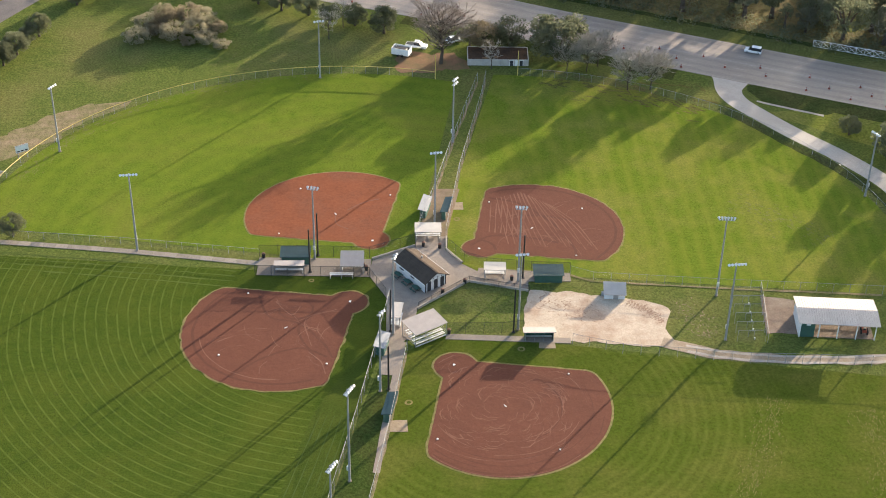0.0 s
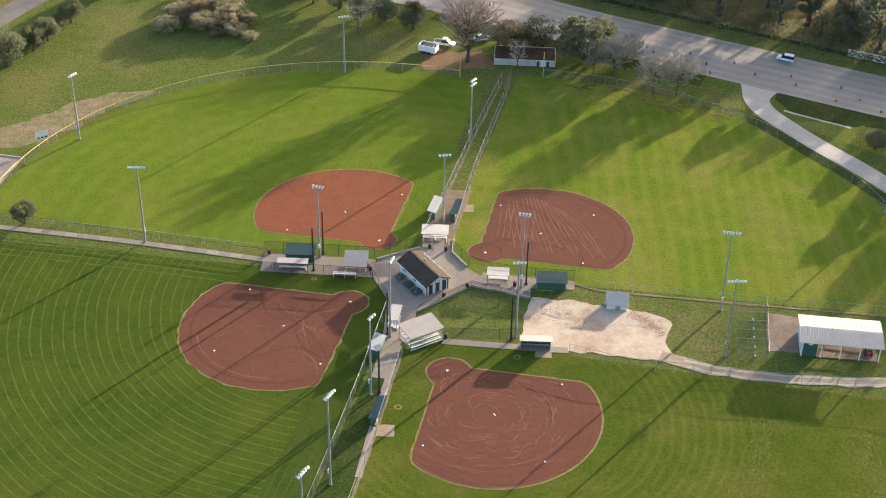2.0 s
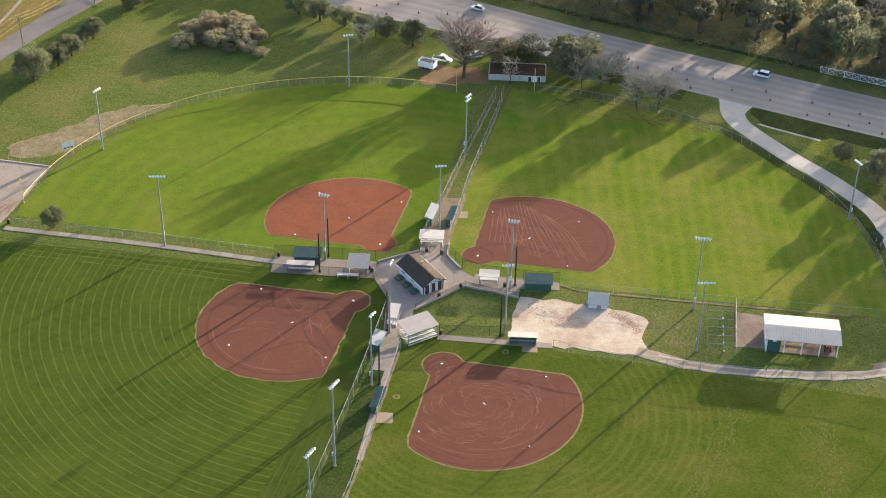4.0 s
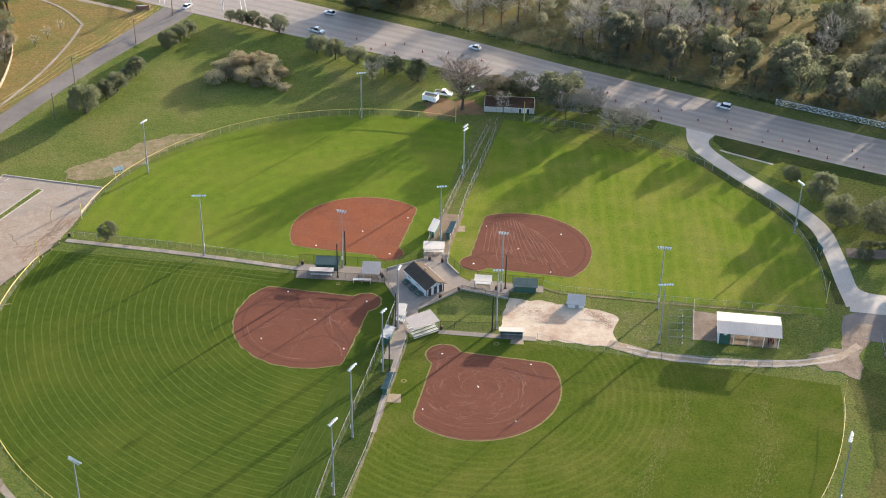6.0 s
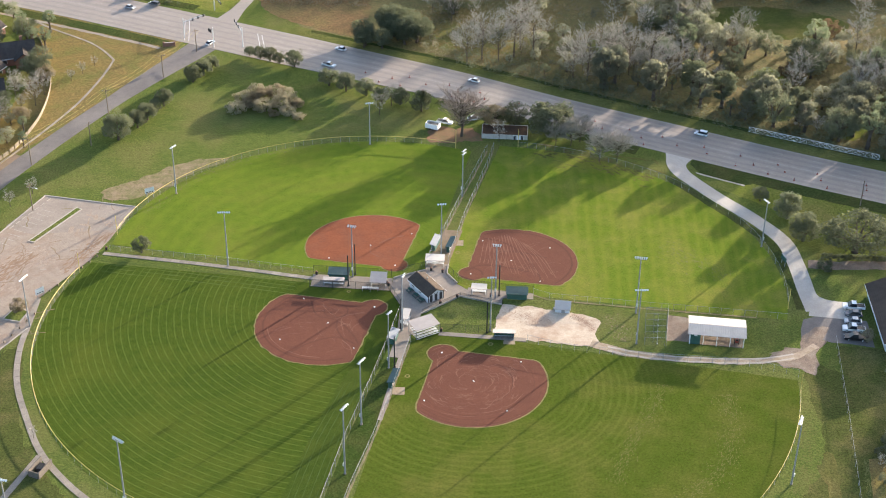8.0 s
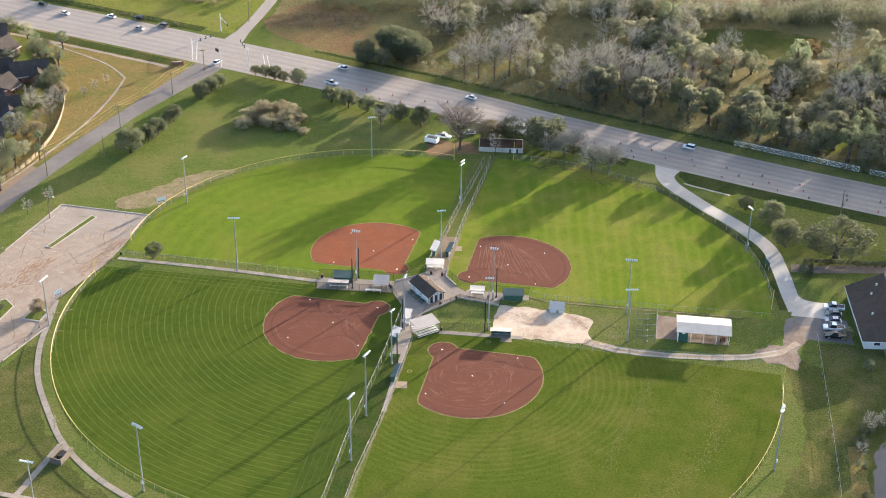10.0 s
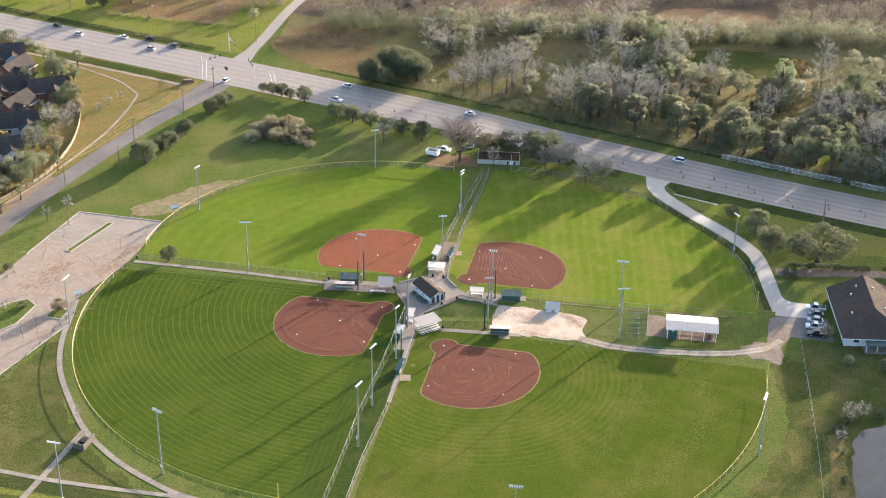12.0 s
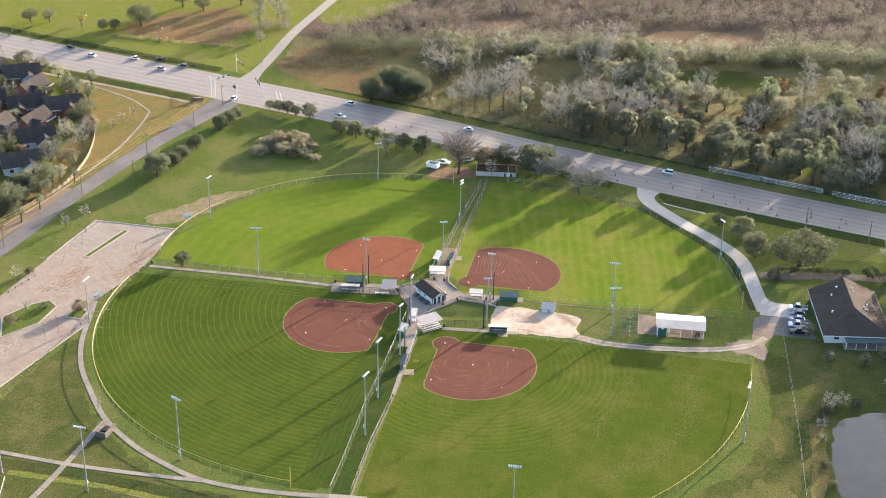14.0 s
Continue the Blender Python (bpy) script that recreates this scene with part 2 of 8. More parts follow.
LOT = mat("old_parking_concrete", (0.315, 0.258, 0.205), (0.25, 0.202, 0.16), 0.5, 0.85, (0.235, 0.155, 0.11), 0.14, 0.1, spec=0.05, grain=0.14)
ROAD = mat("worn_road_concrete", (0.265, 0.222, 0.188), (0.23, 0.194, 0.166), 0.5, 0.5, (0.285, 0.24, 0.2), 0.08, 0.08, spec=0.25, grain=0.14)
WEAR = mat("worn_lane_concrete", (0.232, 0.196, 0.168), (0.205, 0.174, 0.15), 0.5, 0.5, (0.245, 0.21, 0.178), 0.08, 0.08, spec=0.25, grain=0.14)
STREET = mat("street_asphalt", (0.16, 0.144, 0.135), (0.135, 0.122, 0.115), 0.5, 0.85, (0.23, 0.205, 0.185), 0.06, 0.08, spec=0.05, grain=0.14)
PAINT_W = mat("white_road_paint", (0.62, 0.61, 0.58), (0.45, 0.44, 0.42), 1.2, 0.7)
PAINT_OLD = mat("worn_lane_paint", (0.38, 0.35, 0.315), (0.3, 0.265, 0.235), 1.2, 0.7)
PAINT_Y = mat("yellow_paint", (0.62, 0.48, 0.14), (0.5, 0.38, 0.11), 1.0, 0.6)
WHITE = mat("white_painted_metal", (0.80, 0.80, 0.79), (0.70, 0.70, 0.69), 1.2, 0.5)
WALL_W = mat("white_siding", (0.66, 0.67, 0.68), (0.60, 0.61, 0.62), 0.9, 0.75)
WALL_OLD = mat("dingy_white_wall", (0.5, 0.47, 0.43), (0.4, 0.37, 0.335), 0.9, 0.85)
GREY_METAL = mat("galvanised_steel", (0.34, 0.345, 0.35), (0.27, 0.275, 0.28), 2.0, 0.6, metal=0.3)
ALU = mat("aluminium_plank", (0.70, 0.70, 0.69), (0.58, 0.58, 0.57), 1.4, 0.45, metal=0.3)
ROOF_GREY = mat("grey_sheet_roof", (0.38, 0.335, 0.305), (0.32, 0.285, 0.262), 0.9, 0.6)
ROOF_WHITE = mat("white_sheet_roof", (0.44, 0.41, 0.375), (0.37, 0.345, 0.315), 0.5, 0.55)
ROOF_GREEN = mat("dark_green_roof", (0.016, 0.05, 0.054), (0.024, 0.066, 0.07), 0.8, 0.5)
GREEN_WALL = mat("green_painted_board", (0.045, 0.11, 0.085), (0.035, 0.085, 0.07), 1.0, 0.7)
SHINGLE = mat("brown_grey_shingle", (0.09, 0.07, 0.055), (0.068, 0.054, 0.044), 1.5, 0.95, (0.11, 0.088, 0.07), 0.3, 0.3, spec=0.05)
SHINGLE_D = mat("dark_shingle", (0.07, 0.06, 0.054), (0.052, 0.046, 0.042), 1.3, 0.9, (0.092, 0.08, 0.07), 0.3, 0.3, vary=0.25, spec=0.03)
SHINGLE_BIG = mat("brown_hall_shingle", (0.09, 0.07, 0.056), (0.068, 0.053, 0.043), 0.8, 0.95, (0.11, 0.086, 0.069), 0.15, 0.3, spec=0.05)
DARK = mat("dark_doorway_paint", (0.03, 0.032, 0.036), (0.045, 0.046, 0.05), 2.0, 0.6)
BLACK = mat("black_coated_steel", (0.02, 0.02, 0.02), (0.03, 0.03, 0.03), 2.0, 0.5)
WOODPOLE = mat("weathered_timber", (0.22, 0.17, 0.12), (0.16, 0.12, 0.085), 2.0, 0.85)
OLD_BOARD = mat("grey_weathered_board", (0.15, 0.128, 0.108), (0.11, 0.094, 0.08), 2.0, 0.9)
FENCEWOOD = mat("pale_timber_fence", (0.23, 0.19, 0.135), (0.165, 0.132, 0.094), 1.0, 0.85)
BRICK = mat("brown_red_brick", (0.20, 0.10, 0.07), (0.26, 0.14, 0.1), 1.5, 0.85)
PATCHY = mat("thin_dry_turf", (0.115, 0.105, 0.036), (0.085, 0.092, 0.026), 0.4, 0.95, (0.17, 0.135, 0.055), 0.1, 0.3, spec=0.0, grain=0.4)
BARK = mat("tree_bark", (0.11, 0.085, 0.065), (0.075, 0.06, 0.045), 3.0, 0.95)
LITTER = mat("dark_leaf_litter", (0.055, 0.04, 0.03), (0.08, 0.055, 0.038), 0.9, 0.95, (0.13, 0.075, 0.045), 0.3, 0.3, spec=0.0, grain=0.3)
BRUSH_FLOOR = mat("leaf_litter_floor", (0.13, 0.095, 0.068), (0.09, 0.072, 0.05), 0.3, 0.95, (0.17, 0.125, 0.07), 0.05, 0.4, spec=0.0, grain=0.4)
BRUSH_TWIG = mat("brown_winter_brush", (0.26, 0.207, 0.178), (0.205, 0.165, 0.145), 0.6, 0.95, (0.185, 0.155, 0.125), 0.05, spec=0.05, glow=0.3)
BARK_GREY = mat("pale_bare_twigs", (0.52, 0.49, 0.43), (0.44, 0.413, 0.362), 2.0, 0.95, spec=0.05, glow=0.3)
# oak, olive and pine tones set paler, standing in for haze over the woods
LEAF_OAK = mat("oak_leaves", (0.128, 0.141, 0.084), (0.166, 0.177, 0.108), 0.9, 0.8, (0.108, 0.12, 0.066), 0.3, vary=0.22, spec=0.05, glow=0.46)
LEAF_DULL = mat("dull_olive_leaves", (0.21, 0.217, 0.155), (0.25, 0.253, 0.182), 0.8, 0.8, (0.15, 0.156, 0.092), 0.3, vary=0.25, spec=0.05, glow=0.58)
LEAF_PINE = mat("pine_needles", (0.145, 0.175, 0.105), (0.182, 0.21, 0.13), 0.9, 0.8, vary=0.2, spec=0.05, glow=0.58)
LEAF_YELLOW = mat("autumn_yellow_leaves", (0.33, 0.27, 0.05), (0.24, 0.22, 0.05), 0.8, 0.7, vary=0.2, spec=0.05, glow=0.45)
LEAF_RUST = mat("rusty_autumn_leaves", (0.18, 0.12, 0.07), (0.14, 0.1, 0.06), 0.8, 0.7, vary=0.2, spec=0.05, glow=0.5)
LEAF_BRUSH = mat("brown_brush_leaves", (0.265, 0.222, 0.15), (0.215, 0.182, 0.122), 0.8, 0.85, (0.18, 0.17, 0.095), 0.25, vary=0.14, spec=0.05, glow=0.5)
LEAF_GREY = mat("grey_brown_twigs", (0.35, 0.315, 0.215), (0.29, 0.262, 0.178), 0.9, 0.95, (0.235, 0.225, 0.138), 0.3, vary=0.12, spec=0.0, glow=0.45)
ORANGE = mat("orange_plastic", (0.27, 0.055, 0.03), (0.22, 0.045, 0.026), 3.0, 0.5)
TYRE = mat("black_rubber", (0.02, 0.02, 0.02), (0.03, 0.03, 0.03), 3.0, 0.85)
GLASS_D = mat("dark_car_glass", (0.02, 0.025, 0.03), (0.02, 0.025, 0.03), 1.0, 0.08, spec=0.5)
WATER = mat("pond_water", (0.04, 0.036, 0.028), (0.055, 0.05, 0.038), 0.12, 0.1, (0.08, 0.07, 0.052), 0.06, 0.06, spec=0.5)
LENS = mat("lamp_glass", (0.75, 0.77, 0.8), (0.68, 0.7, 0.74), 2.0, 0.15, spec=0.6)
CAR_COLS = {n: mat("car_paint_" + n, c, tuple(v * 0.92 for v in c), 1.0, 0.25, spec=0.5) for n, c in
            (("white", (0.78, 0.79, 0.8)), ("black", (0.015, 0.015, 0.018)), ("silver", (0.45, 0.46, 0.48)), ("blue", (0.1, 0.16, 0.26)), ("grey", (0.12, 0.12, 0.13)))}


def netting(name, c, cover):
    """Woven wire or net too fine to see thread by thread: an even veil that lets most light through."""
    m = bpy.data.materials.new(name)
    m.use_nodes = True
    nt = m.node_tree
    b = nt.nodes["Principled BSDF"]
    b.inputs["Base Color"].default_value = (*c, 1)
    b.inputs["Roughness"].default_value = 0.6
    n = nt.nodes.new("ShaderNodeTexNoise")
    n.inputs["Scale"].default_value = 1.2
    r = nt.nodes.new("ShaderNodeMapRange")
    r.inputs["To Min"].default_value, r.inputs["To Max"].default_value = cover * 0.7, cover * 1.3
    nt.links.new(n.outputs["Fac"], r.inputs["Value"])
    nt.links.new(r.outputs["Result"], b.inputs["Alpha"])
    return m


CHAIN = netting("chain_link_wire", (0.20, 0.205, 0.20), 0.08)
CHAIN_DK = netting("black_chain_link_wire", (0.05, 0.055, 0.05), 0.26)
NET = netting("black_backstop_net", (0.03, 0.03, 0.03), 0.05)
SHADE = mat("grey_shade_cloth", (0.30, 0.31, 0.32), (0.25, 0.26, 0.27), 1.5, 0.8)


# ---- mesh helpers ----
def mesh(name, verts, faces, material, smooth=False):
    me = bpy.data.meshes.new(name)
    me.from_pydata(verts, [], faces)
    me.materials.append(material)
    if smooth:
        me.polygons.foreach_set("use_smooth", [True] * len(me.polygons))
    me.update()
    return me


class Geo:
    """Collects verts and faces of one part."""

    def __init__(self):
        self.v, self.f = [], []

    def add(self, vs, fs):
        o = len(self.v)
        self.v.extend(tuple(p) for p in vs)
        self.f.extend(tuple(i + o for i in f) for f in fs)
        return self

    def box(self, c, s, rz=0.0, taper=1.0):
        x, y, z = (k / 2 for k in s)
        ca, sn = math.cos(radians(rz)), math.sin(radians(rz))
        vs = []
        for dz in (-z, z):
            k = taper if dz > 0 else 1.0
            for dx, dy in ((-x, -y), (x, -y), (x, y), (-x, y)):
                dx, dy = dx * k, dy * k
                vs.append((c[0] + dx * ca - dy * sn, c[1] + dx * sn + dy * ca, c[2] + dz))
        return self.add(vs, [(3, 2, 1, 0), (4, 5, 6, 7), (0, 1, 5, 4), (1, 2, 6, 5), (2, 3, 7, 6), (3, 0, 4, 7)])

    def tube(self, a, b, r0, r1=None, n=6, cap=True):
        a, b = Vector(a), Vector(b)
        r1 = r0 if r1 is None else r1
        d = (b - a)
        if d.length < 1e-6:
            return self
        q = d.to_track_quat("Z", "Y")
        vs = []
        for p, r in ((a, r0), (b, r1)):
            for i in range(n):
                t = 2 * math.pi * i / n
                vs.append(p + q @ Vector((r * math.cos(t), r * math.sin(t), 0)))
        fs = [(i, (i + 1) % n, n + (i + 1) % n, n + i) for i in range(n)]
        if cap:
            fs += [tuple(range(n - 1, -1, -1)), tuple(range(n, 2 * n))]
        return self.add(vs, fs)

    def pipe(self, line, r, n=5):
        """One tube swept along a line of points."""
        o = len(self.v)
        for i, p in enumerate(line):
            d = line[min(i + 1, len(line) - 1)] - line[max(i - 1, 0)]
            q = d.to_track_quat("Z", "Y")
            for k in range(n):
                t = 2 * math.pi * k / n
                self.v.append(tuple(p + q @ Vector((r * math.cos(t), r * math.sin(t), 0))))
        for i in range(len(line) - 1):
            a, b = o + i * n, o + (i + 1) * n
            self.f += [(a + k, a + (k + 1) % n, b + (k + 1) % n, b + k) for k in range(n)]
        e = o + (len(line) - 1) * n
        self.f += [tuple(range(o + n - 1, o - 1, -1)), tuple(range(e, e + n))]
        return self

    def strip(self, line, z0, z1):
        """An upright sheet along a line of points."""
        o = len(self.v)
        for p in line:
            self.v += [(p.x, p.y, z0), (p.x, p.y, z1)]
        self.f += [(o + 2 * i, o + 2 * i + 2, o + 2 * i + 3, o + 2 * i + 1) for i in range(len(line) - 1)]
        return self

    def slab(self, pts, z0, z1):
        """A flat plate with the outline pts (counter-clockwise), from z0 to z1."""
        n = len(pts)
        vs = [(p[0], p[1], z0) for p in pts] + [(p[0], p[1], z1) for p in pts]
        return self.add(vs, [tuple(range(n - 1, -1, -1)), tuple(range(n, 2 * n))] + [(i, (i + 1) % n, n + (i + 1) % n, n + i) for i in range(n)])

    def plate(self, quad, t):
        """A sheet of thickness t hanging under four given corners."""
        q = [Vector(p) for p in quad]
        nrm = (q[1] - q[0]).cross(q[3] - q[0]).normalized() * t
        return self.add([*q, *(p - nrm for p in q)], [(0, 1, 2, 3), (7, 6, 5, 4), (0, 4, 5, 1), (1, 5, 6, 2), (2, 6, 7, 3), (3, 7, 4, 0)])

    def done(self, name, material, smooth=False):
        return mesh(name, self.v, self.f, material, smooth)


def thing(name, m, label="", category="", group="", kind="", plan=True):
    """A thing at a pose on the plan (or, with plan off, on the ground)."""
    ob = new(name)
    ob.empty_display_size = 0.2
    if plan and m == Matrix.Identity(4):
        DRAWN.add(ob.name)
    else:
        ob.matrix_world = sited(m, category in BUILT) if plan else m
    return tagged(ob, label, category, group, kind)


def part(name, geo, material, parent, label="", smooth=False, m=None):
    """One mesh object under a thing or a part; geo is a Geo or a finished mesh."""
    me = geo.done(name, material, smooth) if isinstance(geo, Geo) else geo
    ob = new(name, me)
    ob.parent = parent
    if parent.name in DRAWN:
        if m is None:
            set_out(me)
        else:
            m = sited(m, True)
    if m is not None:
        ob.matrix_local = m
    return tagged(ob, label)


def solid(name, geo, material, label="", category="", kind="", group="", m=None, plan=True):
    """A thing that is one mesh, drawn on the plan or posed there."""
    me = geo.done(name, material) if isinstance(geo, Geo) else geo
    ob = new(name, me)
    if m is not None:
        ob.matrix_world = sited(m)
    elif plan:
        set_out(me)
    return tagged(ob, label, category, group, kind)


def smooth_line(pts, step=3.0):
    """Catmull-Rom through a few control points, resampled."""
    P = [Vector((*p, 0)) if len(p) == 2 else Vector(p) for p in pts]
    P = [P[0] * 2 - P[1], *P, P[-1] * 2 - P[-2]]
    out = []
    for i in range(1, len(P) - 2):
        a, b, c, d = P[i - 1:i + 3]
        n = max(1, int((c - b).length / step))
        for k in range(n):
            t = k / n
            out.append(0.5 * ((2 * b) + (c - a) * t + (2 * a - 5 * b + 4 * c - d) * t * t + (3 * b - a - 3 * c + d) * t ** 3))
    out.append(P[-2])
    return out


def straight(pts, step=3.0):
    out = []
    for a, b in zip(pts, pts[1:]):
        a, b = Vector((*a[:2], 0)), Vector((*b[:2], 0))
        n = max(1, round((b - a).length / step))
        out += [a + (b - a) * k / n for k in range(n)]
    return out + [Vector((*pts[-1][:2], 0))]


def ribbon(geo, line, width, z, ragged=0.0, thick=0.0):
    """A strip of ground along a line; width may be a number or a function of the share of the way."""
    n = len(line)
    L, R = [], []
    for i, p in enumerate(line):
        d = (line[min(i + 1, n - 1)] - line[max(i - 1, 0)]).normalized()
        s = Vector((-d.y, d.x, 0))
        w = (width(i / max(1, n - 1)) if callable(width) else width) / 2
        k = ragged * (noise.noise(p * 0.35) if ragged else 0)
        k2 = ragged * (noise.noise(p * 0.35 + Vector((9, 5, 3))) if ragged else 0)
        L.append(p + s * (w + k))
        R.append(p - s * (w + k2))
    o = len(geo.v)
    for l, r in zip(L, R):
        geo.v += [(l.x, l.y, z), (r.x, r.y, z)]
    geo.f += [(o + 2 * i + 1, o + 2 * i + 3, o + 2 * i + 2, o + 2 * i) for i in range(n - 1)]
    if thick:
        b = len(geo.v)
        for l, r in zip(L, R):
            geo.v += [(l.x, l.y, z - thick), (r.x, r.y, z - thick)]
        geo.f += [(o + 2 * i, o + 2 * i + 2, b + 2 * i + 2, b + 2 * i) for i in range(n - 1)]
        geo.f += [(o + 2 * i + 3, o + 2 * i + 1, b + 2 * i + 1, b + 2 * i + 3) for i in range(n - 1)]
    return geo


def blob(geo, corners, z, ragged=0.6, step=2.0, rounding=True):
    """A patch of ground with an uneven outline through a few corners."""
    c = [tuple(p) for p in corners]
    line = smooth_line([*c, c[0]], step)[:-1] if rounding else straight([*c, c[0]], step)[:-1]
    cx = sum(p.x for p in line) / len(line)
    cy = sum(p.y for p in line) / len(line)
    pts = []
    for p in line:
        d = Vector((p.x - cx, p.y - cy, 0)).normalized()
        q = p + d * ragged * (noise.noise(p * 0.3) + 0.6 * noise.noise(p * 1.1))
        pts.append((q.x, q.y, z))
    geo.add(pts, [tuple(range(len(pts)))])
    return geo


# ---- the ground ----
g0 = Geo()
edges = [-2500, -1200, -700, -450, -300, -220, *range(-160, 181, 20), 240, 320, 450, 700, 1200, 2500]
rowsy = [-2500, -1200, -600, -300, -100, 0, *range(60, 481, 20), 540, 640, 800, 1200, 2500]
nx = len(edges)
g0.v = [(x, y, 0) for y in rowsy for x in edges]
g0.f = [(j * nx + i, j * nx + i + 1, (j + 1) * nx + i + 1, (j + 1) * nx + i) for j in range(len(rowsy) - 1) for i in range(nx - 1)]
solid("ground", g0, GRASS, "wide sheet of olive green park grass with worn patches", "ground", "structure", plan=False)

# four ball fields, each set out from home plate along its two foul lines (the vectors are one base path long)
FIELDS = {
    "nw": dict(home=(-13.8, 215.5), first=(2.92, 14.9), third=(-17.5, 2.22), r3=4.28, r1=4.05, bow=0.22, clay=CLAY_RED),
    "ne": dict(home=(5.8, 213.0), first=(17.81, -2.19), third=(2.45, 15.03), r3=4.3, r1=4.46, bow=0.0, clay=CLAY),
    "sw": dict(home=(-17.1, 197.6), first=(-17.98, 2.3), third=(-3.14, -16.38), r3=4.81, r1=4.25, bow=0.04, clay=CLAY),
    "se": dict(home=(0.7, 180.9), first=(-2.75, -17.34), third=(18.82, -2.39), r3=4.39, r1=4.72, bow=0.0, clay=CLAY, size=0.93),
}


def at(f, u, v, z=0.0):
    h, a, b = f["home"], f["first"], f["third"]
    return Vector((h[0] + u * a[0] + v * b[0], h[1] + u * a[1] + v * b[1], z))


def fence_line(f, steps=48, grow=0.0, a0=0.0, a1=90.0):
    """The outfield fence: an arc about home plate from the first-base to the third-base line."""
    out = []
    for i in range(steps + 1):
        t = radians(a0 + (a1 - a0) * i / steps)
        k = t / (math.pi / 2)
        r = f["r1"] * (1 - k) + f["r3"] * k + f["bow"] * math.sin(2 * t) + grow
        out.append(at(f, r * math.cos(t), r * math.sin(t)))
    return out


def skin(f, grow=0.0, jit=0.0):
    """Outline of the clay infield: a wide arc about the pitcher's plate, cut along the foul lines, with a round bay at home."""
    pts = []
    for i in range(240):
        t = 2 * math.pi * i / 240
        d = Vector((math.cos(t), math.sin(t)))
        R = 0.962 * f.get("size", 1.0) + grow
        for k in (0, 1):
            if d[k] < -1e-6:
                lim = (0.565 + grow) / -d[k]
                R = -math.log(math.exp(-R * 34) + math.exp(-lim * 34)) / 34
        # round bay at home
        c = Vector((-0.485, -0.485))
        bq = d.dot(c)
        disc = bq * bq - (c.dot(c) - (0.185 + grow) ** 2)
        if disc > 0 and bq > 0:
            h = bq + math.sqrt(disc)
            R = math.log(math.exp(R * 45) + math.exp(h * 45)) / 45 if h > R - 0.3 else R
        p = at(f, 0.5 + R * d.x, 0.5 + R * d.y)
        if jit:
            q = Vector((d.x, d.y, 0)) * jit * (noise.noise(p * 0.5) + 0.5 * noise.noise(p * 1.7))
            p = p + q
        pts.append(p)
    return pts


FIELD_LOOK = {"nw": "even bright green mown outfield grass", "ne": "sunlit yellow-green striped outfield grass",
              "sw": "dark green outfield with curved rows of clippings", "se": "green outfield with dry yellowish patches"}
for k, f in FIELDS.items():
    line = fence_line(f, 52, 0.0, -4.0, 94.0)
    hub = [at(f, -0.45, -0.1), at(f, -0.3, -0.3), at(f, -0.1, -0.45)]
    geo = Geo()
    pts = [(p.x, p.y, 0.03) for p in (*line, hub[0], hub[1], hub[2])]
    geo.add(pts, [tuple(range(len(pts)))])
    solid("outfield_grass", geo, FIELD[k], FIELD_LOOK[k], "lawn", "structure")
    geo = Geo()
    pts = [(p.x, p.y, 0.05) for p in skin(f, 0.018, 0.4)]
    geo.add(pts, [tuple(range(len(pts)))])
    solid("turf_edge", geo, RIM, "sandy dry border round a clay infield", "border", "structure")
    geo = Geo()
    pts = [(p.x, p.y, 0.07) for p in skin(f, 0.0, 0.18)]
    geo.add(pts, [tuple(range(len(pts)))])
    solid("infield_clay", geo, f["clay"], "orange red raked clay infield" if k == "nw" else "brown red clay infield with drag marks", "infield", "structure")


def marks(k, name, material, label, strokes, width, z=0.0745):
    f = FIELDS[k]
    geo = Geo()
    for s in strokes:
        run = []
        for p in [*smooth_line(s, 0.045), None]:
            ok = p is not None and (math.hypot(p.x - 0.5, p.y - 0.5) < 0.93 and p.x > -0.035 and p.y > -0.035 or math.hypot(p.x, p.y) < 0.15)
            if ok:
                run.append(at(f, p.x, p.y))
            else:
                if len(run) > 2:
                    ribbon(geo, run, width, z, 0.14)
                run = []
        z += 0.00004
    solid(name, geo, material, label, "drag marks", "stuff")


def arc(cu, cv, r, a0, a1, n=7, sq=1.0):
    return [(cu + r * math.cos(radians(a0 + (a1 - a0) * i / n)), cv + sq * r * math.sin(radians(a0 + (a1 - a0) * i / n))) for i in range(n + 1)]


rnd = random.Random(4)
# north-east: wide wheel bends and many straight drag lines
marks("ne", "drag_marks", CLAY_DARK, "dark curved wheel tracks in brown clay",
      [[(-0.02, 1.1), (0.35, 1.0), (0.72, 0.62), (0.95, 0.2), (1.0, 0.0)], arc(0.5, 0.5, 0.88, -60, 130, 14),
       [(-0.1, 0.05), (0.1, 0.28), (0.45, 0.3), (0.8, 0.24)], arc(0.0, 0.0, 0.17, 0, 330, 10), [(0.3, 0.75), (0.6, 0.78), (1.0, 0.7)]], 0.5)
strokes = []
for i in range(15):
    u = 0.12 + 0.065 * i + rnd.uniform(-0.015, 0.015)
    strokes.append([(u * 0.62, 1.28 - 0.45 * abs(u - 0.5)), (u * 0.85 + 0.06, 0.7), (u + 0.18, 0.12 + rnd.uniform(0, 0.15))])
for i in range(7):
    u = 0.02 + 0.06 * i
    strokes.append([(u, 0.98), (u + 0.03, 0.6), (u + 0.05, 0.35)])
marks("ne", "drag_marks", CLAY_LIGHT, "pale straight drag lines across brown clay", strokes, 0.17, 0.0785)
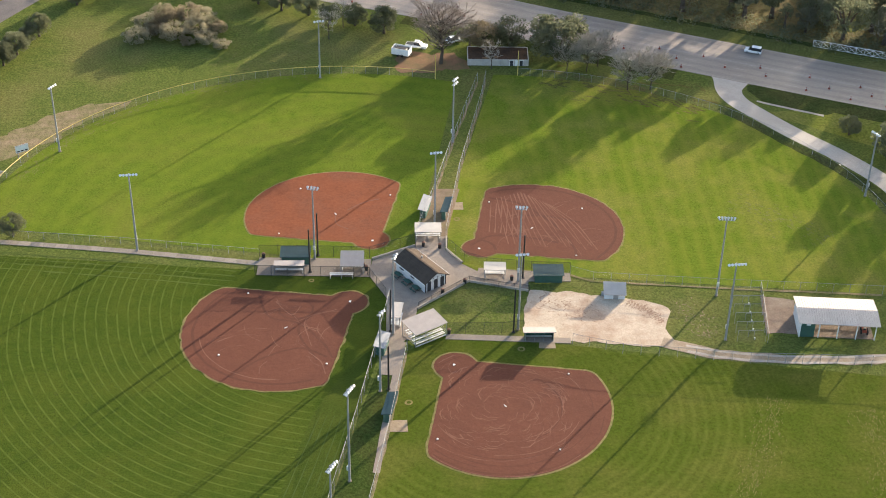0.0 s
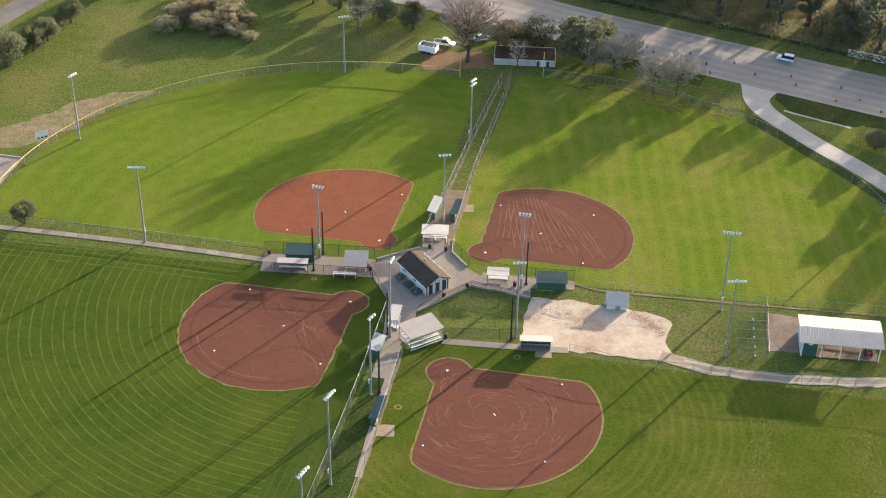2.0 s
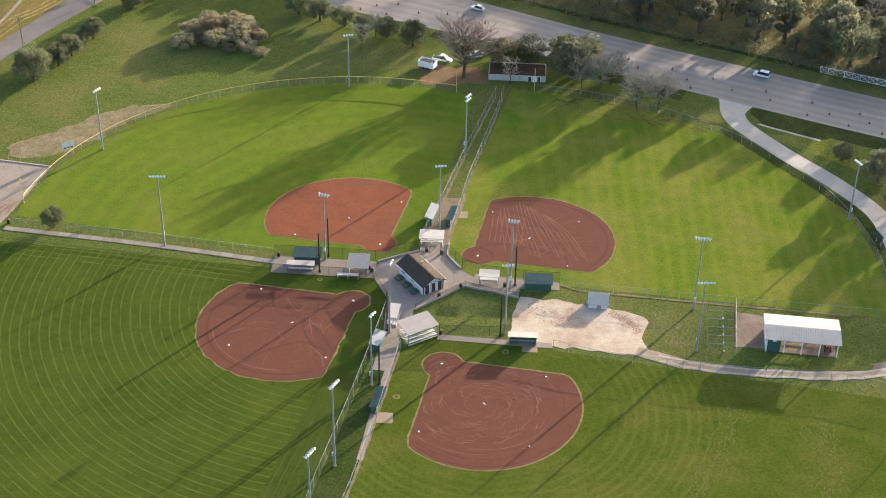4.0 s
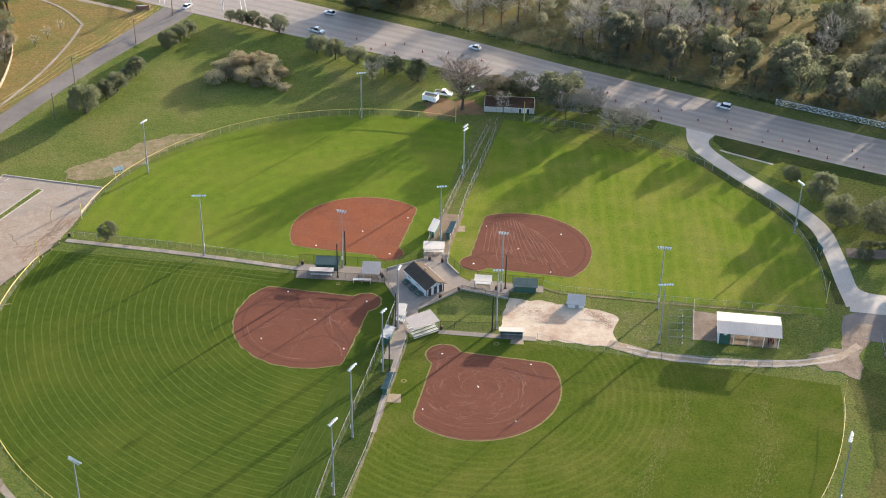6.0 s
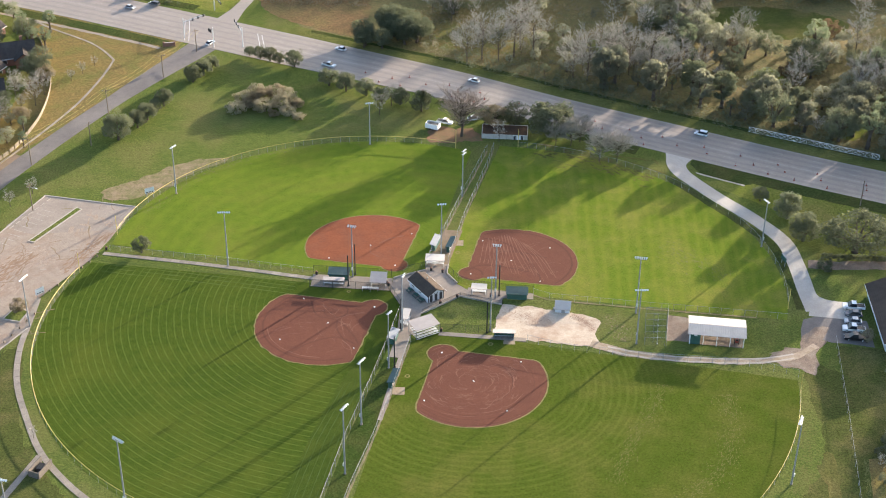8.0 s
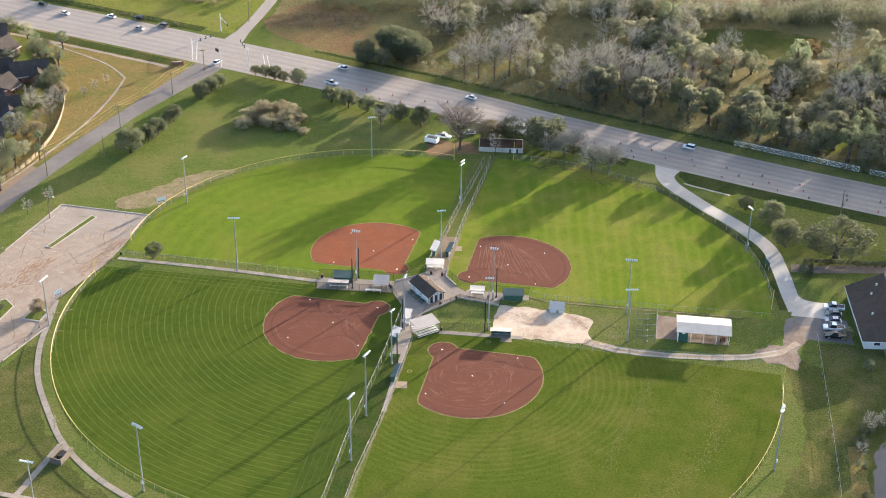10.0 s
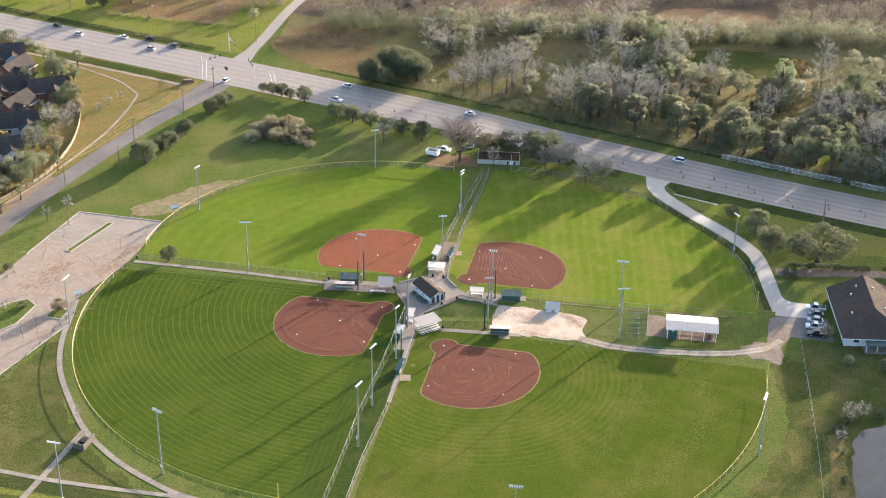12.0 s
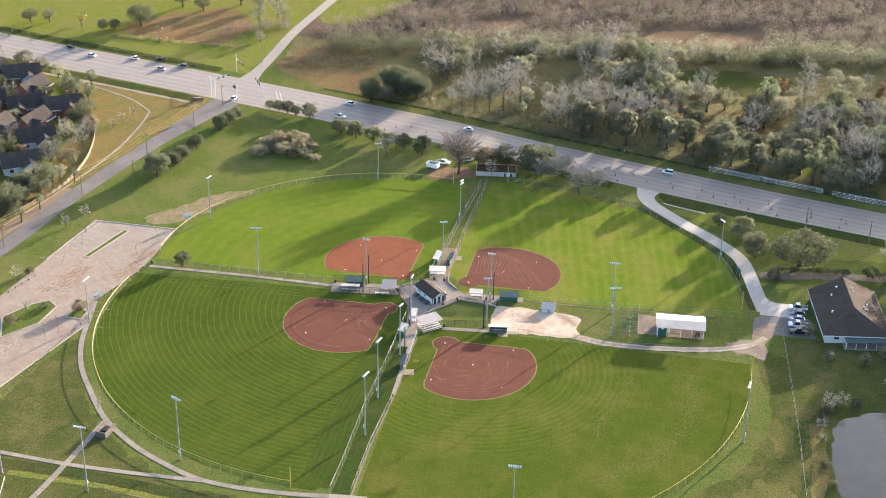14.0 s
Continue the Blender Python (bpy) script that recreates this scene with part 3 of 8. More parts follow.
# south-east: rounds of a drag, with scuffs
strokes = []
for r in (0.88, 0.85, 0.82, 0.79, 0.75, 0.7, 0.66, 0.6, 0.52, 0.45, 0.35):
    a = rnd.uniform(0, 360)
    strokes.append(arc(0.52 + rnd.uniform(-0.07, 0.07), 0.5 + rnd.uniform(-0.07, 0.07), r, a, a + rnd.uniform(60, 150), 9))
marks("se", "drag_marks", CLAY_LIGHT, "pale curved drag rounds in brown clay", strokes, 0.1)
strokes = [arc(0.52, 0.5, r, a, a + 150, 10) for r, a in ((0.84, 300), (0.79, 200), (0.74, 330), (0.66, 260), (0.48, 40))]
marks("se", "drag_marks", CLAY_DARK, "dark curved drag rounds in brown clay", strokes, 0.15, 0.079)
strokes = []
for i in range(150):
    u, v = rnd.uniform(-0.05, 1.05), rnd.uniform(-0.05, 1.05)
    a = math.atan2(v - 0.5, u - 0.5) + 1.57 + rnd.gauss(0, 0.3)
    strokes.append([(u, v), (u + 0.07 * math.cos(a), v + 0.07 * math.sin(a)), (u + 0.14 * math.cos(a + 0.4), v + 0.14 * math.sin(a + 0.4))])
marks("se", "drag_marks", CLAY_LIGHT, "short pale scuffs in brown clay", strokes, 0.09, 0.0835)
# south-west: a few broad turns
marks("sw", "drag_marks", CLAY_DARK, "dark sweeping wheel tracks in brown clay",
      [[(0.9, 0.0), (0.7, 0.35), (0.4, 0.42), (0.1, 0.7), (-0.03, 0.9)], [(0.02, 0.9), (0.3, 0.8), (0.6, 1.0), (0.8, 1.3)], arc(0.5, 0.5, 0.86, -40, 60, 9),
       [(0.55, 0.25), (0.4, 0.4), (0.35, 0.6), (0.1, 0.95)], arc(0.48, 0.2, 0.16, 0, 260, 9), arc(0.5, 0.5, 0.86, 60, 120, 6)], 0.42)
marks("sw", "drag_marks", CLAY_LIGHT, "pale thin wheel lines in brown clay",
      [[(0.1, 0.15), (0.35, 0.35), (0.2, 0.75)], [(0.2, 0.85), (0.05, 0.98), (-0.02, 1.15)], arc(0.5, 0.5, 0.8, 100, 20, 7), [(0.7, 0.1), (0.5, 0.3), (0.45, 0.15)]], 0.16, 0.0785)
strokes = []
for i in range(26):
    u, v = rnd.uniform(0.0, 1.0), rnd.uniform(0.0, 1.1)
    a = rnd.choice((0.3, 1.0, 2.2)) + rnd.gauss(0, 0.25)
    L_ = rnd.uniform(0.15, 0.4)
    strokes.append([(u, v), (u + L_ * 0.5 * math.cos(a), v + L_ * 0.5 * math.sin(a)), (u + L_ * math.cos(a + 0.3), v + L_ * math.sin(a + 0.3))])
marks("sw", "drag_marks", CLAY_LIGHT, "fine pale scratches in brown clay", strokes, 0.06, 0.0825)
marks("ne", "drag_marks", CLAY_LIGHT, "fine pale scratches in brown clay", [[(v_, u_) for u_, v_ in s_] for s_ in strokes], 0.08, 0.0845)
# north-west: worn paler paths
marks("nw", "drag_marks", CLAY_LIGHT, "faint pale scuffs in orange clay", [[(0.2, 0.3), (0.3, 0.45), (0.5, 0.5)], [(0.9, 0.1), (0.8, 0.25), (0.6, 0.4)]], 0.2)

# bases, home plates and pitching rubbers
base_me = Geo().box((0, 0, 0.06), (0.3, 0.3, 0.07), 0, 0.9).done("base", WHITE)
rub_me = Geo().box((0, 0, 0.03), (0.6, 0.16, 0.05)).done("pitching_plate", WHITE)
home_g = Geo().slab([(-0.22, 0.22), (-0.22, 0), (0, -0.22), (0.22, 0), (0.22, 0.22)], 0, 0.05).done("home_plate", WHITE)
for k, f in FIELDS.items():
    ang = math.degrees(math.atan2(f["first"][1], f["first"][0]))
    for u, v in ((1, 0), (1, 1), (0, 1)):
        p = at(f, u, v)
        solid("base", base_me, WHITE, "square white canvas base on the clay", "base", group="bases", m=pose(p.x, p.y, 0.07, rz=ang))
    p = at(f, 0.503, 0.503)
    solid("pitching_plate", rub_me, WHITE, "white rubber pitching plate in the clay", "plate", group="pitching plates", m=pose(p.x, p.y, 0.07, rz=ang + 45))
    p = at(f, 0.0, 0.0)
    solid("home_plate", home_g, WHITE, "five-sided white home plate in the clay", "plate", group="home plates", m=pose(p.x, p.y, 0.07, rz=ang - 45))

# on-deck rings and bare practice patches
for x, y, r in ((-6.6, 171.9, 0.5), (1.9, 222.4, 0.5), (-24.3, 203.6, 0.4), (12.1, 184.8, 0.5)):
    geo = Geo()
    ribbon(geo, [Vector((x + r * math.cos(i / 16 * 2 * math.pi), y + 0.9 * r * math.sin(i / 16 * 2 * math.pi), 0)) for i in range(17)], 0.65 * r, 0.06, 0.05)
    solid("on_deck_ring", geo, RIM, "worn yellowish ring on the grass", "ring", "structure")
for x, y in ((-8.1, 166.5), (1.8, 226.7), (16.5, 186.2)):
    geo = Geo()
    blob(geo, [(x - 1.4, y - 1.2), (x + 1.4, y - 1.2), (x + 1.3, y + 1.3), (x - 1.3, y + 1.2)], 0.06, 0.15, 0.6, False)
    solid("bare_patch", geo, LANE, "pale square of bare ground beside a dugout", "bare patch", "structure")

# dry meadow, meadow beyond the crossing, woodland floor
def cover(name, pts, z, material, label):
    """A patch of ground cover with an uneven edge."""
    geo = Geo()
    blob(geo, pts, z, 2.6 if name in ("olive_turf", "dirt_pad", "worn_track", "churned_earth", "rough_turf", "ploughed_strip", "sandy_clearing") else 1.2, 1.2)
    solid(name, geo, material, label, "ground cover", "structure")


cover("dry_meadow", [(-165, 372), (-128, 350), (-98, 338), (-114, 295), (-131, 258), (-143, 232), (-152, 250), (-141, 285), (-142, 320)], 0.02, DRY, "golden dry grass beside the street")
cover("far_meadow", [(-330, 520), (-260, 428), (-205, 406), (-150, 386), (-94, 365), (-87, 370), (-80, 396), (-74, 430), (-60, 480), (-100, 560)], 0.02, MEADOW, "sunlit yellow-green meadow past the crossing")
cover("ploughed_strip", [(-150, 404), (-135, 399), (-120, 394.5), (-106, 393), (-100, 398), (-96, 416), (-100, 428), (-112, 436), (-132, 428), (-146, 414)], 0.04, BROWNFIELD, "brown dry grass of a fallow field")
cover("scrub_floor", [(-79, 376), (-74, 366), (-60, 356), (-40, 350), (-40, 384), (-52, 396), (-68, 392)], 0.045, BROWNFIELD, "russet dry weeds on open ground")
cover("woods_gap", [(-12, 342), (2, 338), (14, 341), (12, 352), (-4, 362), (-14, 358)], 0.04, DRY, "golden dry grass in a gap of the woods")
cover("roadside_meadow", [(-66, 480), (-72, 440), (-62, 420), (-48, 425), (-30, 450), (-25, 480)], 0.04, MEADOW, "bright green roadside meadow")
cover("woodland_floor", [(-77, 376), (-45, 340), (10, 324), (60, 302), (100, 288), (170, 262), (330, 220), (420, 420), (250, 620), (-20, 600), (-64, 470), (-72, 420)], 0.02, WOODFLOOR, "brown and golden floor of winter woods")
cover("brush_floor", [(-76, 405), (-40, 400), (60, 400), (160, 398), (300, 400), (420, 560), (200, 640), (-20, 620), (-62, 500)], 0.03, BRUSH_FLOOR, "brown leaf-littered ground under distant brush")
cover("clearing", [(80, 372), (88, 360), (104, 356), (124, 360), (128, 372), (110, 381), (88, 381)], 0.04, OLIVE, "green grassy clearing in the woods")
# bright patches drawn along the sun's way stand in for sunlit wood floor
for gx, gy, gl in ((94.5, 329, 5.0), (99.5, 304.0, 6.0), (104.8, 305.2, 4.0), (118.6, 293.0, 5.0), (100.5, 326.0, 4.5)):
    cover("glade", [(gx - 0.75 * gl - 1.2, gy - 0.8 * gl + 0.8), (gx - 0.6 * gl + 1.4, gy - 0.8 * gl - 1.0), (gx + 0.6 * gl + 1.4, gy + 0.8 * gl - 0.8), (gx + 0.5 * gl - 1.4, gy + 0.8 * gl + 1.0)], 0.04, MEADOW, "small woodland glade with sunlight painted bright green")
cover("sandy_clearing", [(72, 412), (92, 408), (120, 412), (112, 422), (90, 425), (76, 420)], 0.04, REDEARTH, "pale reddish clearing among the brush")
cover("red_clearing", [(2, 424), (16, 420), (24, 425), (14, 431)], 0.04, REDEARTH, "reddish bare clearing among the brush")
# sunlight on this lawn is put into its brighter grass colour
cover("roadside_lawn", [(68, 262), (86, 250), (106, 236), (150, 232), (160, 238), (118, 252), (86, 262)], 0.02, MEADOW, "lawn between drive and highway with sunlight painted into its green")
cover("churned_earth", [(-8.4, 279.4), (-11.4, 283), (-8, 288), (0, 288), (5, 285), (4.6, 281), (0, 279.2)], 0.038, REDEARTH, "churned reddish earth under bare trees")
cover("worn_track", [(-96, 241.5), (-88, 243), (-82, 250), (-76, 257), (-68, 264), (-72, 266), (-80, 262), (-90, 253), (-98, 247)], 0.03, WORN, "worn pale earth beside the outfield fence")
cover("dirt_pad", [(77, 184.2), (82, 187), (85.4, 189.4), (91.2, 196.4), (93.4, 195), (91.4, 189), (89.6, 184), (88, 178.4), (86, 178.4), (82, 181.2), (77, 182)], 0.037, MUD, "rutted grey-brown gravel at the end of a drive")
cover("olive_turf", [(-200, 215), (-130, 170), (-118, 138), (-100, 176), (-90, 150), (-72, 127), (-52, 116), (-14, 112), (10, 104), (60, 96), (60, 40), (-60, 20), (-220, 60)], 0.012, OLIVE, "dull olive park grass around footpaths")
cover("damp_lawn", [(95, 189.5), (104, 188.5), (135, 186), (140, 160), (128, 156), (114, 160), (103, 156), (97.5, 146), (94.6, 152), (94.2, 172)], 0.022, OLIVE, "olive lawn between hall and pond")
cover("rough_turf", [(85, 182), (93, 180), (104, 178), (130, 170), (150, 140), (140, 100), (100, 84), (60, 96), (62, 118), (78, 134), (86, 156)], 0.015, OLIVE, "thin olive turf outside the fence")

cover("churned_earth", [(73, 119), (76, 125), (81, 127.6), (86, 125.6), (87, 119), (81, 114)], 0.038, PATCHY, "thin dry turf outside the outfield fence")
cover("churned_earth", [(85.4, 152.6), (87.6, 151.6), (88.6, 145), (87.4, 138), (84.6, 137), (85.6, 145)], 0.036, PATCHY, "worn tan ground outside the outfield fence")
cover("tan_strip", [(95.2, 150.6), (98.2, 150), (97.8, 140), (96.4, 129), (93, 121), (90.8, 121), (92.4, 130), (94, 140)], 0.038, DRY, "tan dry grass between fence and pond")

# crushed limestone yard and the track that leaves it
geo = Geo()
blob(geo, [(14.6, 200.6), (13.2, 195), (12.8, 190.6), (16, 187.6), (22, 186.6), (29, 186), (37.5, 185.4), (37.2, 190), (38.4, 195.5), (34, 197.6), (30, 198.4), (22, 200)], 0.05, 0.7, 1.0)
solid("limestone_yard", geo, SAND, "stained crushed limestone yard", "yard", "structure")
geo = Geo()
ribbon(geo, smooth_line([(36, 186.4), (41, 184.6), (47, 183), (56, 182), (66, 181.8), (76, 182.4), (85, 185), (90, 189)], 1.5), lambda t: 2.5 - 0.6 * t, 0.055, 0.5)
solid("limestone_track", geo, LANE, "rutted limestone track behind the fence", "track", "structure")
geo = Geo()
for off in (-0.75, 0.75):
    ribbon(geo, smooth_line([(40, 184.8 + off), (47, 183 + off), (56, 182 + off), (66, 181.8 + off), (76, 182.4 + off), (84, 184.6 + off)], 1.5), 0.5, 0.065, 0.15)
solid("wheel_ruts", geo, CONC_L, "pale compacted wheel ruts", "track", "structure")
geo = Geo()
blob(geo, [(54.2, 188.6), (60.2, 188.6), (61, 197.8), (55.2, 199)], 0.05, 0.3, 1.0, False)
solid("earth_pad", geo, MUD, "brown bare earth beside the shed", "ground cover", "structure")

# concrete: plaza, walks, loop path
def flat(name, pts, z, material, label, category="pavement"):
    geo = Geo()
    geo.slab(pts, z - 0.12, z)
    return solid(name, geo, material, label, category, "structure")

flat("plaza", [(-10.6, 187.6), (-6.4, 187.2), (-5.4, 195.6), (3.6, 203.4), (14.2, 200.6), (14.4, 203.8), (6.5, 205.2), (2.6, 208.4), (-0.4, 212.6), (-0.2, 216.8), (-5.7, 216.8), (-5.9, 213.6), (-13.6, 209.6), (-14.2, 205.2), (-10.8, 198.6)], 0.08, CONC, "worn concrete plaza round the concession stand")
flat("west_pad", [(-34.2, 205.2), (-14.0, 204.6), (-13.8, 209.8), (-24, 210.2), (-34.2, 210.4)], 0.07, CONC, "concrete pad with stands and a dugout")
flat("east_pad", [(4.8, 203.9), (14.2, 203.2), (22, 203.2), (22, 205.6), (5.6, 207.2)], 0.065, CONC, "concrete pad beside the bleachers")
flat("south_walk", [(-0.6, 187.4), (20.6, 186.2), (20.6, 187.6), (-0.4, 188.8)], 0.07, CONC, "narrow concrete walk behind a dugout")
flat("spine_pad_south", [(-10.6, 187.7), (-11.6, 178.6), (-9.4, 178.4), (-7.4, 187.4)], 0.07, CONC, "concrete walk between two fields")
flat("spine_pad_north", [(-5.6, 216.7), (-0.3, 216.7), (2.6, 232.6), (-2.4, 232.6)], 0.07, EARTH, "trodden ground between two fences")
geo = Geo()
ribbon(geo, straight([(-7.8, 186.6), (-10.4, 165.2), (-11.3, 156.5)], 3), 1.1, 0.075, 0.05, 0.1)
solid("spine_walk", geo, CONC, "narrow concrete walk along a foul line", "path", "structure")
path_rnd = random.Random(17)
for name, pts, w, z in (("west_walk", [(-90, 216.2), (-60, 212.6), (-33.8, 208.6)], 1.7, 0.075),
                        ("loop_path", [(-100.6, 196), (-99.6, 186), (-98.6, 176), (-95.2, 164), (-88.8, 151.8), (-82.2, 141.4), (-72.4, 131.6), (-62.3, 124.6), (-54.4, 120.4), (-44.4, 117.8), (-30.7, 116.2), (-20, 116), (-13, 115.4)], 1.8, 0.075),
                        ("cross_path", [(-128, 132), (-105, 127.7), (-87, 124), (-70, 121.6), (-52, 119.6)], 1.6, 0.09),
                        ("bridge_path", [(-97, 98), (-91.3, 111.4), (-87, 125), (-82.6, 141)], 1.9, 0.105),
                        ("side_walk", [(-152, 352), (-143.5, 346.2), (-127.7, 336.5), (-118.6, 327), (-117.2, 323), (-118.2, 308), (-121.5, 290), (-130.7, 261.7), (-142, 236)], 1.0, 0.075)):
    t = thing(name, pose(0, 0, 0), "pale concrete footpath of jointed slabs through the grass", "path", "", "structure")
    ln = smooth_line(pts, 0.75)
    ln = [ln[i] for i in range(0, len(ln), 3)]
    side = []
    for i, p in enumerate(ln):
        d = (ln[min(i + 1, len(ln) - 1)] - ln[max(i - 1, 0)]).normalized()
        side.append(Vector((-d.y, d.x, 0)) * w * 0.38)
    for p, q, a, b in zip(ln, ln[1:], side, side[1:]):
        e = (q - p).normalized() * 0.025
        zz = z + path_rnd.uniform(-0.012, 0.012)
        part("slab", Geo().slab([tuple((p + e - a)[:2]), tuple((q - e - b)[:2]), tuple((q - e + b)[:2]), tuple((p + e + a)[:2])], zz - 0.1, zz), SLAB, t)

geo = Geo()
for pts in ([(-5.6, 217), (-2.2, 231.5), (1.9, 251), (7.3, 274.6)], [(-0.2, 217), (2.7, 238.5), (7.8, 266), (9.2, 276)], [(-7.2, 184), (-9.7, 165), (-12.1, 150), (-15.3, 134), (-17.7, 116)], [(22, 205), (26, 203.2), (48, 201.2), (77, 199)]):
    ribbon(geo, straight(pts, 2.0), 0.45, 0.055, 0.25)
solid("worn_strip", geo, WORN, "worn bare strip of ground under a fence", "ground cover", "structure")

for name, pts in (("plaza_kerb", [(2.7, 208.6), (-0.2, 212.7), (-0.1, 216.6)]), ("plaza_kerb", [(-6.0, 213.8), (-13.7, 209.8)]), ("plaza_kerb", [(-5.4, 195.5), (3.7, 203.2), (14.2, 200.4)])):
    geo = Geo()
    ribbon(geo, straight(pts, 2), 0.25, 0.42, 0, 0.42)
    solid(name, geo, CONC_L, "low pale concrete kerb round the plaza", "kerb", "structure")

# highway with its crossing, the street, the drive
HWY = [(-330, 440), (-195, 386.4), (-140, 366.5), (-92, 348.5), (-39.1, 328.2), (-5.1, 315), (25, 301.5), (56, 288.4), (95, 272), (135.5, 256.6), (200, 233), (330, 190)]
hwy = smooth_line(HWY, 6.0)


def hwy_wide(x):
    """The highway's width, narrowed towards the east to fit the camera's view."""
    return 20.8 - 3.4 * min(1.0, max(0.0, (x + 60) / 90))


geo = Geo()
ribbon(geo, hwy, lambda t: hwy_wide(hwy[round(t * (len(hwy) - 1))].x), 0.06, 0, 0.3)
solid("highway", geo, ROAD, "wide pale grey concrete highway with worn lanes", "road", "structure")
geo = Geo()
ribbon(geo, smooth_line([(-88, 352), (-84.5, 366), (-81.6, 380.3), (-76.9, 408.2), (-70.7, 431.8), (-60, 470), (-45, 520)], 6), lambda t: 4.4 + 5.0 * max(0.0, 1 - 12 * t), 0.045, 0, 0.2)
solid("side_road", geo, ROAD, "narrow concrete side road past the crossing", "road", "structure")
geo = Geo()
ribbon(geo, smooth_line([(-84, 352), (-92, 334), (-104, 310), (-116, 283), (-126.5, 256), (-134, 233), (-141, 212), (-150, 180), (-162, 140)], 5), lambda t: 12.0 - 5.6 * min(1, t * 4), 0.05, 0, 0.2)
solid("street", geo, STREET, "two-lane asphalt street beside the park", "road", "structure")
geo = Geo()
ribbon(geo, smooth_line([(-128, 263.5), (-134, 248), (-144, 222), (-152, 196)], 4), 4.0, 0.035, 0.4)
solid("street_verge", geo, EARTH, "bare verge along the street", "verge", "structure")


def shifted(line, off):
    out = []
    for i, p in enumerate(line):
        d = (line[min(i + 1, len(line) - 1)] - line[max(i - 1, 0)]).normalized()
        out.append(p + Vector((-d.y, d.x, 0)) * off * (hwy_wide(p.x) / 21.5 if abs(off) < 11 else 1))
    return out


fine = smooth_line(HWY, 1.5)
geo = Geo()
for off in (-7.2, -3.6, 3.6, 7.2):
    ln = shifted(fine, off)
    for i in range(0, len(ln) - 3, 8):
        if -104 < ln[i].x < -70:
            continue
        ribbon(geo, ln[i:i + 3], 0.16, 0.07)
solid("lane_dashes", geo, PAINT_OLD, "worn white dashes between lanes", "road marking", "structure")
geo = Geo()
for off in (-10.2, 10.2, -0.25, 0.25):
    ln = shifted(fine, off)
    ribbon(geo, [p for p in ln if p.x < -106], 0.15, 0.07)
    ribbon(geo, [p for p in ln if p.x > -68], 0.15, 0.07)
solid("edge_lines", geo, PAINT_OLD, "faded solid lines along the highway", "road marking", "structure")
geo = Geo()
for off in (-8.5, -5.4, -1.9, 1.9, 5.4, 8.5):
    ribbon(geo, shifted(fine, off), 1.0, 0.065, 0.5)
solid("wheel_wear", geo, WEAR, "darker worn wheel paths on the concrete", "road marking", "structure")
geo = Geo()
for a, b in (((-101, 357), (-97.5, 341)), ((-99.4, 357), (-96, 340.6)), ((-74, 347.5), (-70, 333)), ((-72.4, 346.8), (-68.5, 332.6))):
    ribbon(geo, straight([a, b], 3), 0.2, 0.072)
solid("crosswalk_lines", geo, PAINT_W, "faded white crosswalk lines", "road marking", "structure")
# ditches and mown verges beside the highway; shade and sunlight put into their colours
for off, w, x0, x1, material, label in ((14.2, 4.2, -320, -98, DITCH_SHADE, "flat ditch along the highway with its shade painted dark"), (-13.8, 4.6, -320, -100, DITCH_SHADE, "flat ditch along the highway with its shade painted dark"), (-11.2, 4.6, -10, 56, DITCH_SHADE, "flat roadside ditch with shade painted into its grass"),
                                        (-11.3, 5.4, 70, 300, DITCH_SHADE, "flat roadside ditch with shade painted into its grass"), (12.2, 8.4, -66, 300, VERGE_GRASS, "mown olive green verge of the highway"), (15.2, 1.8, -60, 300, DITCH_SHADE, "dark ditch below the woods"),
                                        # the southern outer strip is a pale concrete path
                                        (17.8, 1.8, -320, -98, MEADOW, "verge beyond the ditch with its sunlight painted bright"), (-17.2, 1.4, -320, -102, CONC, "pale concrete strip beyond the ditch")):
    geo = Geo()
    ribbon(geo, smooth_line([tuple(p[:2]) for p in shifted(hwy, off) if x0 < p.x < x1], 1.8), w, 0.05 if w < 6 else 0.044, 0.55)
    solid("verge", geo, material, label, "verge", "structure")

geo = Geo()
ribbon(geo, smooth_line([(65.6, 281), (63.6, 275.4), (62.5, 271), (63.6, 266.4), (67.2, 261), (73.5, 252.8), (81.5, 243.5), (88.2, 233), (90.1, 222), (90.9, 211), (91.8, 202.5)], 0.9), lambda t: 4.5 + 12.0 * math.exp(-t * 86 / 4.4), 0.055, 0, 0.2)
geo.slab([(90.0, 200.6), (101.5, 199.4), (102, 205.4), (94.6, 206.6), (91.6, 207.6)], -0.04, 0.084)
geo.slab([(92.2, 213), (92.9, 210.6), (93.8, 208.6), (95.4, 207.5), (98, 206.9), (102, 206.6), (102, 203.4), (92, 203.4)], -0.04, 0.088)
solid("drive", geo, CONC_NEW, "curving pale concrete drive", "driveway", "structure")
geo = Geo()
ribbon(geo, smooth_line([(93.2, 222.8), (98, 222.5), (106, 223), (118, 223.4), (150, 222)], 2), 3.8, 0.05, 0.6)
solid("gravel_drive", geo, MUD, "worn gravel drive behind the hall", "driveway", "structure")
# a flat patch, dark in place of the shade in a ditch
geo = Geo()
blob(geo, [(66.6, 271.2), (67.6, 273.6), (72, 272.4), (80, 269.4), (84, 264), (82, 260.8), (75.3, 263.5), (69.6, 266.2)], 0.051, 0.3, 0.8)
solid("verge", geo, DITCH_SHADE, "dark rounded ditch beside the drive's mouth", "verge", "structure")
geo = Geo()
ribbon(geo, smooth_line([(67.8, 266.6), (70.4, 265.2), (75.3, 263.0), (81, 260.4)], 1.2), 0.7, 0.06, 0.1)
solid("roadside_walk", geo, CONC_L, "pale concrete strip in the verge", "path", "structure")

